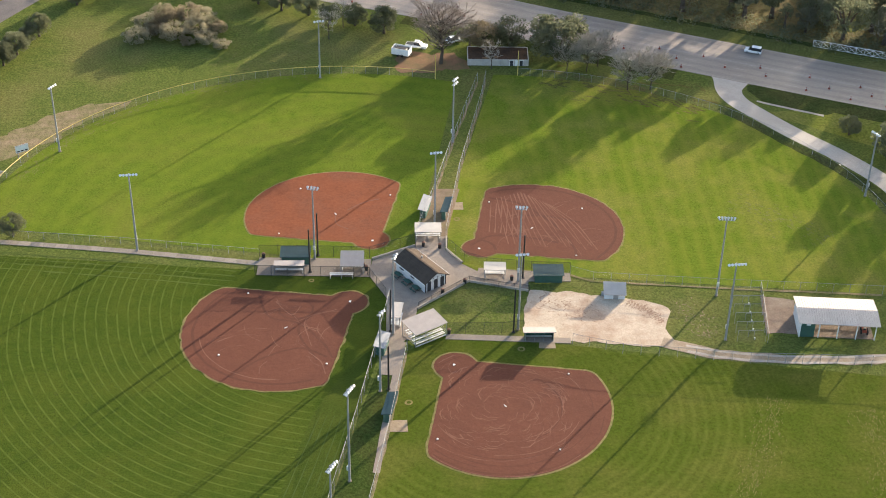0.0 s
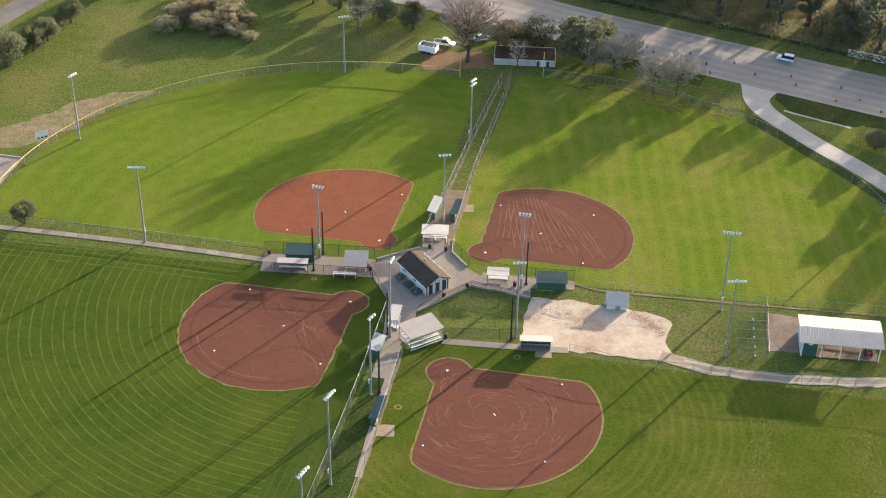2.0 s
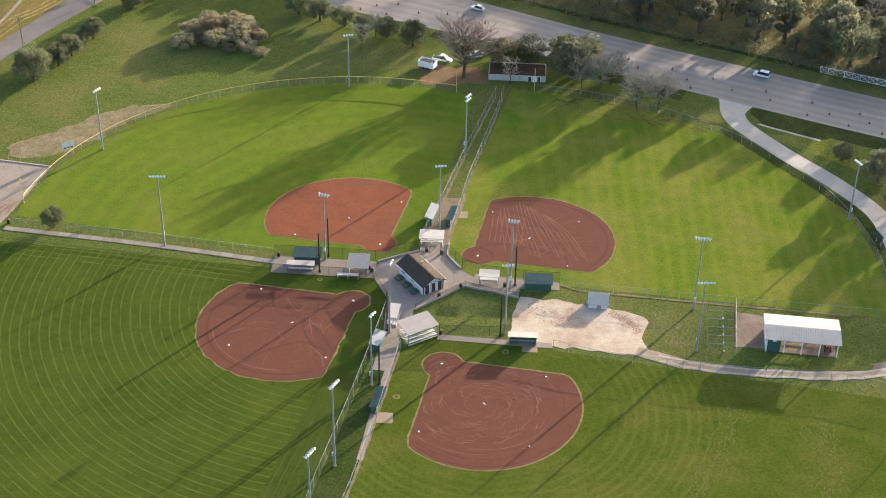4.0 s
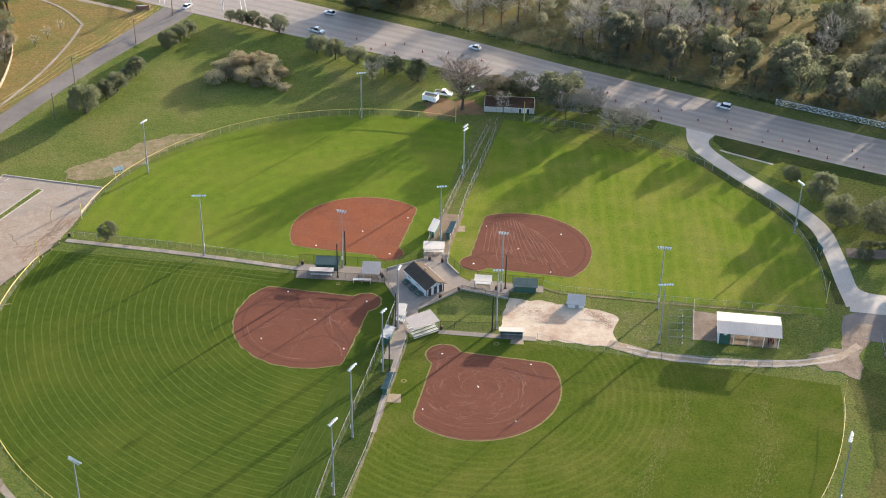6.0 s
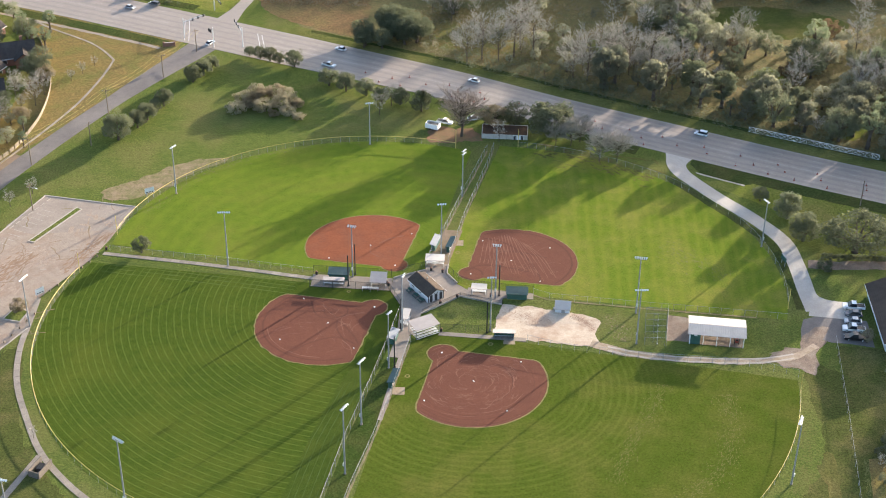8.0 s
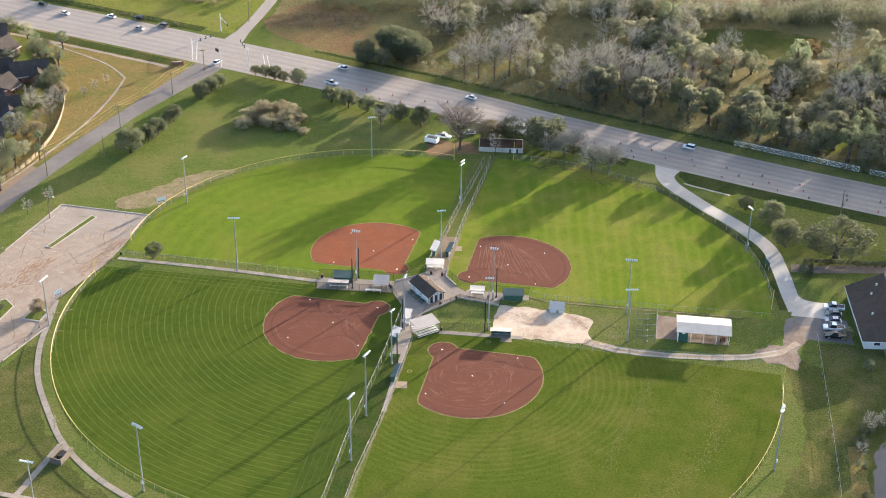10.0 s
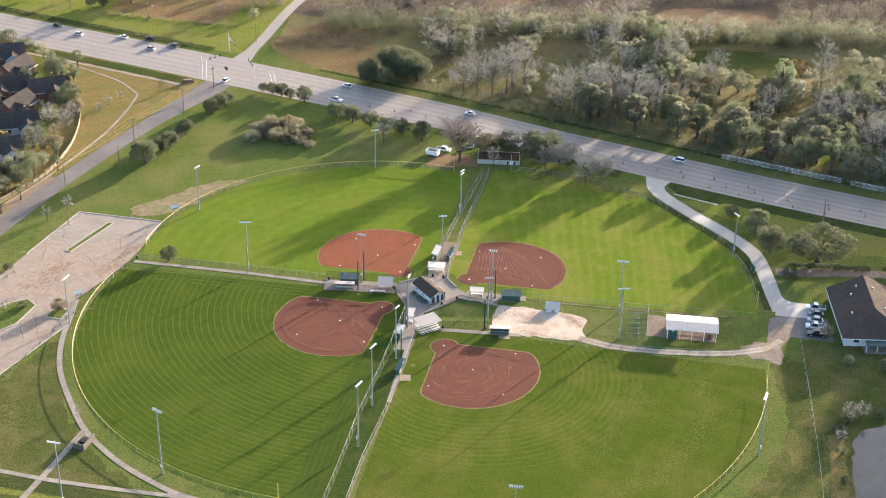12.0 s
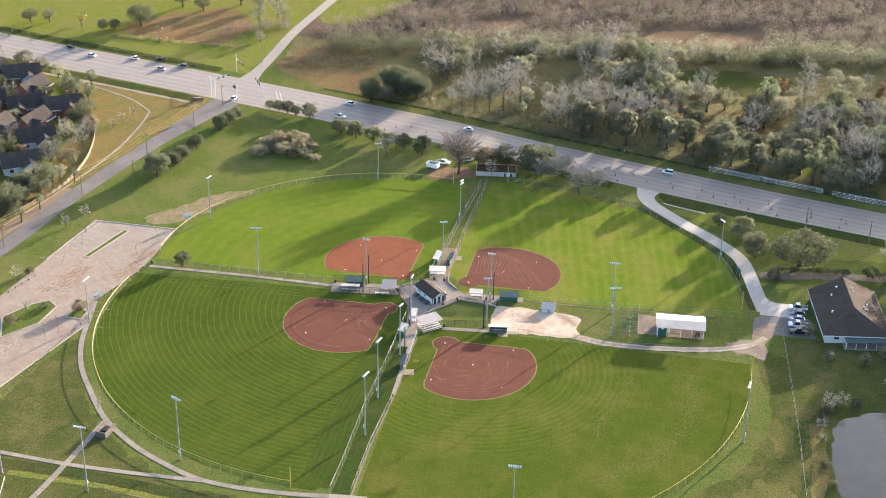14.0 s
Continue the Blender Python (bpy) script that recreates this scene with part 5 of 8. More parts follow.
# concession stand: axis from the plaza's south-east end to the north-west
club = gable_house("concession_stand", pose(-4.8, 204.5, 0.08, rz=-52), 8.4, 4.5, 2.4, 3.6, 0.45, WALL_W, SHINGLE, "white concession stand with a brown shingle gable roof", "kiosk")
for y in (-1.4, 0.0, 1.4):
    opening(club, "door", (4.21, y, 1.1), (0.06, 0.95, 2.1), DARK)
opening(club, "window", (0.6, -2.26, 1.5), (1.2, 0.06, 0.9), DARK)
opening(club, "window", (-2.6, -2.26, 1.5), (1.4, 0.06, 0.9), DARK)
opening(club, "window", (-1.0, 2.26, 1.5), (1.6, 0.06, 1.0), DARK)
for i in range(6):
    part("pilaster", Geo().box((4.22, -2.15 + 0.86 * i, 1.2), (0.05, 0.2, 2.4)), DARK, club, "dark painted corner board")
part("roof_vent", Geo().tube((-1, 0.9, 3.0), (-1, 0.9, 3.6), 0.12, 0.16, 8), GREY_METAL, club)


def picnic_table(x, y, rz):
    t = thing("picnic_table", pose(x, y, 0.08, rz=rz), "dark green picnic table with attached benches", "picnic table", "picnic tables")
    part("tabletop", Geo().box((0, 0, 0.74), (1.5, 0.7, 0.06)), GREEN_WALL, t)
    for s in (-1, 1):
        part("bench", Geo().box((0, s * 0.72, 0.44), (1.5, 0.26, 0.05)), GREEN_WALL, t)
        part("leg", Geo().tube((s * 0.65, -0.6, 0), (s * 0.65, 0.25, 0.74), 0.04).tube((s * 0.65, 0.6, 0), (s * 0.65, -0.25, 0.74), 0.04).tube((s * 0.65, -0.75, 0.42), (s * 0.65, 0.75, 0.42), 0.035), BLACK, t)


for x, y in ((-9.0, 204.5), (-7.3, 202.4), (-5.8, 200.6)):
    picnic_table(x, y, -52)


def bin_(x, y):
    t = thing("trash_barrel", pose(x, y, 0.08), "dark trash barrel with a lid on the concrete", "trash bin", "trash barrels")
    part("barrel", Geo().tube((0, 0, 0), (0, 0, 0.85), 0.3, 0.32, 12), BLACK, t)
    part("lid", Geo().tube((0, 0, 0.85), (0, 0, 1.08), 0.34, 0.16, 12), BRICK, t)


for x, y in ((-1.0, 199.8), (3.0, 202.7), (-15.2, 207.4), (-14.6, 206.6), (-4.4, 213.8), (-1.4, 213.2), (11.4, 203.6), (-33.4, 210.4), (-89.6, 217.8), (0.0, 188.9)):
    bin_(x, y)


def bleacher(x, y, rz, L, rows, roof=None, roof_h=2.9, label="", guard=False, z=0.08, pitch=0.0, depth=0.72):
    """Tiered aluminium benches on a steel frame, climbing towards +y, with an optional canopy."""
    t = thing("bleacher", pose(x, y, z, rz=rz), label, "bleacher", "bleachers")
    n = max(2, int(L / 2) + 1)
    D = rows * depth
    for i in range(n):
        px_ = -L / 2 + 0.15 + (L - 0.3) * i / (n - 1)
        fr = Geo().tube((px_, -0.2, 0.05), (px_, D, 0.05), 0.04, n=4).tube((px_, -0.2, 0.1), (px_, D, rows * 0.24 + 0.1), 0.04, n=4).tube((px_, D, 0), (px_, D, rows * 0.24 + 0.1), 0.04, n=4)
        part("support", fr, GREY_METAL, t)
    for r in range(rows):
        part("seat_plank", Geo().box((0, r * depth + 0.2, 0.42 + r * 0.24), (L, 0.3, 0.05)), ALU, t)
        part("foot_plank", Geo().box((0, r * depth - 0.1, 0.14 + r * 0.24), (L, 0.26, 0.04)), ALU, t)
    if guard:
        for zz in (0.6, 1.1):
            part("guard_rail", Geo().tube((-L / 2, D + 0.1, rows * 0.24 + zz), (L / 2, D + 0.1, rows * 0.24 + zz), 0.03, n=5), GREY_METAL, t)
            for s in (-1, 1):
                part("side_rail", Geo().tube((s * L / 2, -0.2, zz), (s * L / 2, D + 0.1, rows * 0.24 + zz), 0.03, n=5), GREY_METAL, t)
    if roof:
        o = 0.22
        for sx in (-1, 1):
            for yy in (-0.1, D + 0.1):
                part("canopy_post", Geo().tube((sx * (L / 2 + 0.1), yy, 0), (sx * (L / 2 + 0.1), yy, roof_h + pitch * (yy > 0)), 0.06, n=6), GREY_METAL, t)
        zf, zb = roof_h, roof_h + pitch
        q = [(-L / 2 - o, -0.1 - o, zf), (L / 2 + o, -0.1 - o, zf), (L / 2 + o, D + 0.1 + o, zb), (-L / 2 - o, D + 0.1 + o, zb)]
        cano = part("canopy", Geo().plate(q, 0.08), roof, t)
        rib = Geo()
        m_ = int((L + 2 * o) / 0.6)
        for i in range(m_ + 1):
            xx = -L / 2 - o + (L + 2 * o) * i / m_
            rib.tube((xx, -0.1 - o, zf + 0.005), (xx, D + 0.1 + o, zb + 0.003), 0.006, n=4, cap=False)
        part("canopy_rib", rib, roof, cano)
    return t


bleacher(-3.1, 186.9, 32, 5.9, 5, ROOF_GREY, 2.75, "tall covered aluminium bleacher with a grey sheet roof", True, pitch=0.3)
bleacher(-3.6, 217.8, 180, 4.5, 3, ROOF_WHITE, 2.2, "aluminium bleacher under a white flat canopy", pitch=0.1, depth=0.86)
bleacher(-8.3, 192.4, 84, 3.8, 2, ROOF_WHITE, 2.2, "small bleacher under a white sheet canopy", depth=0.6)
bleacher(-28.4, 206.6, 180, 5.0, 2, ROOF_GREY, 1.9, "small bleacher under a grey flat canopy", z=0.07, depth=0.5)
bleacher(-17.2, 208.7, 180, 3.8, 3, ROOF_GREY, 2.5, "small bleacher under a grey shade roof", z=0.07, pitch=-0.7, depth=1.05)
bleacher(-19.0, 205.4, 180, 4.2, 2, None, label="low open aluminium bench", z=0.07)
bleacher(8.4, 205.8, 178, 3.5, 3, ROOF_WHITE, 2.1, "small bleacher under a white ribbed canopy", z=0.07, depth=0.6)


def dugout(x, y, rz, L, label, roof=ROOF_GREEN, deep=2.4, h=2.05, z=0.07):
    """Open-fronted shelter facing -y."""
    t = thing("dugout", pose(x, y, z, rz=rz), label, "dugout", "dugouts")
    part("back_wall", Geo().box((0, deep / 2, h * 0.45), (L, 0.12, h * 0.9)), GREEN_WALL, t)
    for s in (-1, 1):
        part("side_wall", Geo().box((s * (L / 2 - 0.06), 0, h * 0.45), (0.12, deep - 0.2, h * 0.9)), GREEN_WALL, t)
    n = 4
    for i in range(n):
        part("post", Geo().tube((-L / 2 + 0.1 + (L - 0.2) * i / (n - 1), -deep / 2, 0), (-L / 2 + 0.1 + (L - 0.2) * i / (n - 1), -deep / 2, h), 0.05, n=6), GREY_METAL, t)
    q = [(-L / 2 - 0.3, -deep / 2 - 0.4, h + 0.1), (L / 2 + 0.3, -deep / 2 - 0.4, h + 0.1), (L / 2 + 0.3, deep / 2 + 0.35, h - 0.25), (-L / 2 - 0.3, deep / 2 + 0.35, h - 0.25)]
    rf = part("roof", Geo().plate(q, 0.1), roof, t)
    rib = Geo()
    m_ = int(L / 0.5)
    for i in range(m_ + 1):
        xx = -L / 2 - 0.3 + (L + 0.6) * i / m_
        rib.tube((xx, q[0][1], h + 0.105), (xx, q[2][1], h - 0.247), 0.006, n=4, cap=False)
    part("roof_rib", rib, roof, rf)
    part("bench", Geo().box((0, deep / 2 - 0.4, 0.45), (L - 0.4, 0.35, 0.06)), ALU, t)
    return t


dugout(-27.5, 209.4, 180, 4.9, "open dugout with a dark green sheet roof", deep=2.2)
dugout(17.9, 203.9, 180, 4.9, "open dugout with a dark green sheet roof", deep=2.2)
dugout(15.2, 187.4, 0, 4.9, "open green dugout with a grey roof beside the limestone yard", ROOF_GREY, deep=1.2)
dugout(-9.6, 169.6, 80, 4.7, "open dugout with a dark green roof between two fields", deep=1.0)
dugout(-11.2, 185.0, 258, 3.6, "open dugout with a grey roof between two fields", SHADE, deep=1.3)
dugout(-0.1, 224.4, 78, 4.6, "open dugout with a dark green roof between two fences", deep=0.8)
dugout(-4.1, 224.9, 258, 4.6, "open dugout with a grey roof between two fences", SHADE, deep=1.0)


def hut(x, y, rz):
    t = thing("storage_hut", pose(x, y, 0.02, rz=rz), "small grey storage hut with a pale sheet roof", "shed")
    part("wall", Geo().box((0, 0, 0.6), (3.6, 2.2, 1.2)), WALL_W, t)
    part("roof", Geo().plate([(-2.0, -1.5, 1.2), (2.0, -1.5, 1.2), (2.0, 1.4, 1.9), (-2.0, 1.4, 1.9)], 0.1), ROOF_WHITE, t)
    opening(t, "door", (0.2, -1.12, 0.56), (1.0, 0.06, 1.06), GREY_METAL)
    part("air_unit", Geo().box((-2.05, -0.3, 0.5), (0.5, 0.7, 0.6)), GREY_METAL, t)
    rib = Geo()
    for i in range(9):
        xx = -2.0 + 4.0 * i / 8
        rib.tube((xx, -1.5, 1.205), (xx, 1.4, 1.905), 0.008, n=4, cap=False)
    part("roof_rib", rib, ROOF_WHITE, t)


hut(29.3, 199.2, -4)

# open shed with a ribbed white roof, on posts, one end closed
t = thing("equipment_shed", pose(66.2, 190.4, 0.02, rz=-4.5), "long open equipment shed with a white ribbed roof", "shed")
L, D, H0, H1 = 12.9, 6.4, 3.3, 3.85
for s, lab in ((-1, ""), (1, "")):
    q = [(-L / 2 - 0.4, 0, H1), (-L / 2 - 0.4, s * (D / 2 + 0.5), H0), (L / 2 + 0.4, s * (D / 2 + 0.5), H0), (L / 2 + 0.4, 0, H1)]
    rf = part("roof_slope", Geo().plate(q if s < 0 else q[::-1], 0.08), ROOF_WHITE, t)
    rib = Geo()
    for i in range(34):
        xx = -L / 2 - 0.4 + (L + 0.8) * i / 33
        rib.tube((xx, 0, H1 + 0.01), (xx, s * (D / 2 + 0.5), H0 + 0.01), 0.03, n=4, cap=False)
    part("roof_rib", rib, ROOF_WHITE, rf)
for i in range(5):
    for s in (-1, 1):
        xx = -L / 2 + 0.1 + (L - 0.2) * i / 4
        part("post", Geo().box((xx, s * (D / 2 - 0.1), H0 / 2), (0.16, 0.16, H0)), WHITE, t)
part("store_room", Geo().box((-L / 2 + 1.3, 0, 1.55), (2.5, D - 0.3, 3.1)), GREEN_WALL, t, "dark green painted store room")
part("sign", Geo().box((-L / 2 + 1.4, -D / 2 + 0.1, 2.7), (0.7, 0.05, 0.5)), WHITE, t)
part("side_board", Geo().box((-L / 2 + 0.02, 0, 1.6), (0.1, D - 0.2, 3.2)), WALL_W, t)
part("back_rail", Geo().box((1.0, D / 2 - 0.1, 1.0), (L - 2.4, 0.06, 0.15)).box((1.0, D / 2 - 0.1, 2.0), (L - 2.4, 0.06, 0.15)), WHITE, t)
part("floor_slab", Geo().box((1.2, 0, 0.04), (L - 2.6, D - 0.4, 0.08)), MUD, t)
tr = thing("garden_tractor", pose(71.0, 188.8, 0.1, rz=80), "small red tractor parked under the shed", "tractor")
part("body", Geo().box((0, 0, 0.7), (1.7, 0.8, 0.4), 0, 0.85), ORANGE, tr)
part("seat", Geo().box((-0.4, 0, 1.05), (0.45, 0.5, 0.4), 0, 0.8), BLACK, tr)
for sx, r in ((-0.5, 0.42), (0.6, 0.28)):
    for s in (-1, 1):
        part("wheel", Geo().tube((sx, s * 0.42, r), (sx, s * 0.62, r), r, r, 12), TYRE, tr)

# batting cage: a frame hung with net, and pitching screens inside
t = thing("batting_cage", pose(0, 0, 0), "low batting cage of grey pipes and dark net", "batting cage")
fr, nt_ = Geo(), Geo()
for i in range(6):
    y0 = 186.6 + 2.35 * i
    x0, x1 = 48.8 + 0.16 * i * 1.2, 53.6 + 0.3 * i
    fr.tube((x0, y0, 0), (x0, y0, 2.4), 0.04, n=5).tube((x1, y0, 0), (x1, y0, 2.4), 0.04, n=5).tube((x0, y0, 2.4), (x1, y0, 2.4), 0.035, n=5)
    nt_.add([(x0, y0, 0), (x1, y0, 0), (x1, y0, 2.4), (x0, y0, 2.4)], [(0, 1, 2, 3)])
part("pipe_frame", fr, GREY_METAL, t)
part("net", nt_, CHAIN, t)
for i in range(5):
    p = part("pitching_screen", Geo().tube((50.9 + 0.2 * i, 187.8 + 2.35 * i, 0), (50.9 + 0.2 * i, 187.8 + 2.35 * i, 1.3), 0.04, n=5).tube((51.9 + 0.2 * i, 187.8 + 2.35 * i, 0), (51.9 + 0.2 * i, 187.8 + 2.35 * i, 1.3), 0.04, n=5).tube((50.9 + 0.2 * i, 187.8 + 2.35 * i, 1.3), (51.9 + 0.2 * i, 187.8 + 2.35 * i, 1.3), 0.04, n=5), GREY_METAL, t)
    part("bucket", Geo().tube((51.9 + 0.2 * i, 187.2 + 2.35 * i, 0), (51.9 + 0.2 * i, 187.2 + 2.35 * i, 0.35), 0.12, 0.14, 8), ALU, t)
fence(straight([(53.9, 186.2), (55.4, 200.2)], 3), 2.2, "tall wire fence beside bare earth", GREY_METAL, CHAIN_DK, cap=0.03, post_r=0.04)

# scoreboards outside the fences
def scoreboard(x, y, rz, w, h, zc, dark=False):
    t = thing("scoreboard", pose(x, y, 0, rz=rz), "white scoreboard panel on two posts" if not dark else "dark scoreboard panel seen from behind", "scoreboard", "scoreboards")
    part("panel", Geo().box((0, 0, zc), (w, 0.2, h)), WHITE if not dark else GREEN_WALL, t)
    part("panel_edge", Geo().box((0, 0, zc + h / 2 + 0.03), (w + 0.1, 0.24, 0.06)), GREY_METAL, t)
    for i in range(3):
        part("score_window", Geo().box((-w * 0.3 + w * 0.3 * i, -0.12, zc - h * 0.3), (w * 0.2, 0.03, h * 0.16)), BLACK, t)
    for s in (-1, 1):
        part("post", Geo().tube((s * w * 0.35, 0.05, 0), (s * w * 0.35, 0.05, zc), 0.08, n=6), GREY_METAL, t)


scoreboard(-84.6, 243.6, 30, 2.6, 1.5, 2.3)
scoreboard(-100.2, 196.6, 48, 2.4, 1.6, 1.9)
scoreboard(86.6, 222.2, -72, 2.6, 1.4, 2.0, True)

# wheel stops along the car park's low edge
me = Geo().box((0, 0, 0.28), (0.32, 0.32, 0.56), 0, 0.9).done("bollard", WOODPOLE)
for i in range(15):
    solid("bollard", me, WOODPOLE, "short timber bollard at the car park edge", "bollard", group="bollards", m=pose(-112.0 + 0.9 * i, 149.7 + 2.85 * i, 0))
for i in range(7):
    solid("bollard", me, WOODPOLE, "short timber bollard at the car park edge", "bollard", group="bollards", m=pose(-98.6 + 1.25 * i, 199 + 2.6 * i, 0.04))
for i in range(5):
    solid("bollard", me, WOODPOLE, "short timber bollard at the car park edge", "bollard", group="bollards", m=pose(-126.6 + 1.2 * i, 199 + 2.3 * i, 0.04))

# brick bin enclosure beside the bridge path
t = thing("bin_enclosure", pose(-81.0, 136.7, 0, rz=73), "open brown board enclosure with dark refuse inside", "enclosure")
for c, s in (((0, -1.3, 0.8), (5.0, 0.18, 1.6)), ((0, 1.3, 0.8), (5.0, 0.18, 1.6)), ((-2.5, 0, 0.8), (0.18, 2.42, 1.6))):
    w = part("board_wall", Geo().box(c, s), OLD_BOARD, t)
    part("coping", Geo().box((c[0], c[1], 1.64), (s[0] + 0.06, s[1] + 0.06, 0.08)), OLD_BOARD, w)
part("refuse", Geo().box((0.4, 0.2, 0.45), (2.6, 1.6, 0.9), 8, 0.8).box((-0.9, -0.4, 0.3), (1.0, 1.0, 0.6), 30, 0.8), BLACK, t)

# pipe goals and low rails of the next field
fence(straight([(-78, 116.2), (-72, 113.0), (-60, 110.4), (-48, 108)], 3), 1.5, "low chain-link fence with a yellow cap", PAINT_Y, cap=0.09)
fence(straight([(-99.4, 117), (-98, 108)], 3), 1.5, "low chain-link fence of the next field", cap=0.07)

# ---- hall to the east ----
hall = thing("hall", pose(114.8, 198.8, 0, rz=90), "large white hall under a brown shingle roof hipped at one end", "hall")
L, D, H0, H1, OV, HIP = 22.4, 17.4, 3.3, 7.4, 0.9, 7.0
for y in (-D / 2 + 0.1, D / 2 - 0.1):
    part("wall", Geo().box((0, y, H0 / 2), (L, 0.2, H0)), WALL_W, hall)
for x in (-L / 2 + 0.1, L / 2 - 0.1):
    part("wall", Geo().box((x, 0, H0 / 2), (0.2, D - 0.4, H0)), WALL_W, hall)
part("gable", Geo().add([(L / 2, -D / 2, H0), (L / 2, D / 2, H0), (L / 2, 0, H1 - 0.1), (L / 2 - 0.2, -D / 2, H0), (L / 2 - 0.2, D / 2, H0), (L / 2 - 0.2, 0, H1 - 0.1)],
                        [(0, 1, 2), (5, 4, 3), (0, 2, 5, 3), (1, 4, 5, 2)]), WALL_W, hall)
x0, x1, y0, drop = -L / 2 - OV, L / 2 + OV, D / 2 + OV, OV * (H1 - H0) / (D / 2)
rg0, rg1 = Vector((-L / 2 + HIP, 0, H1)), Vector((x1, 0, H1))
for s in (-1, 1):
    a, b = Vector((x0, s * y0, H0 - drop)), Vector((x1, s * y0, H0 - drop))
    q = [rg0, a, b, rg1] if s < 0 else [rg1, b, a, rg0]
    sl = part("roof_slope", Geo().plate(q, 0.16), SHINGLE_BIG, hall)
    rows_ = Geo()
    for k in range(1, 20):
        u = k / 20
        p, r = rg0.lerp(a, u), rg1.lerp(b, u)
        rows_.add([p, r, r + Vector((0, s * 0.09, 0.008)), p + Vector((0, s * 0.09, 0.008))], [(0, 1, 2, 3) if s > 0 else (3, 2, 1, 0)])
    part("shingle_layer", rows_, SHINGLE_BIG, sl)
    part("fascia", Geo().box((0, s * y0, H0 - drop - 0.12), (x1 - x0, 0.08, 0.24)), WHITE, hall)
a, b = Vector((x0, -y0, H0 - drop)), Vector((x0, y0, H0 - drop))
part("hip_slope", Geo().add([rg0, b, a, rg0 - Vector((0, 0, 0.16)), b - Vector((0, 0, 0.16)), a - Vector((0, 0, 0.16))], [(0, 1, 2), (5, 4, 3), (1, 4, 5, 2)]), SHINGLE_BIG, hall)
part("fascia", Geo().box((x0, 0, H0 - drop - 0.12), (0.08, 2 * y0, 0.24)), WHITE, hall)
part("ridge_cap", Geo().box(((rg0.x + rg1.x) / 2, 0, H1 + 0.02), (rg1.x - rg0.x, 0.3, 0.06)), SHINGLE_BIG, hall)
for x in (-8, -4, 0, 4, 8):
    opening(hall, "window", (x, 8.71, 1.9), (1.4, 0.06, 1.2), DARK)
for i in range(4):
    opening(hall, "window", (-11.21, -6.4 + 4.0 * i, 1.9), (0.06, 1.6, 1.4), DARK)
for x, y in ((8, 2.6), (5, 4.4), (-3, 5.6), (6.5, -1.6), (-2, -3.4), (-2.6, -4.2), (0.5, -4.8)):
    z = H1 - abs(y) * (H1 - H0) / (D / 2)
    part("roof_vent", Geo().tube((x, y, z - 0.3), (x, y, z + 0.5), 0.25, 0.25, 10), ALU, hall)
part("porch_roof", Geo().plate([(-14.2, -8, 2.25), (-14.2, 3.5, 2.25), (-11.1, 3.5, 2.7), (-11.1, -8, 2.7)][::-1], 0.12), ROOF_GREEN, hall, "dark green porch roof")
for i in range(5):
    part("porch_post", Geo().box((-14.0, -7.8 + 2.8 * i, 1.12), (0.18, 0.18, 2.24)), WHITE, hall)
part("porch_floor", Geo().box((-12.8, -2.2, 0.08), (3.4, 12, 0.16)), CONC, hall)

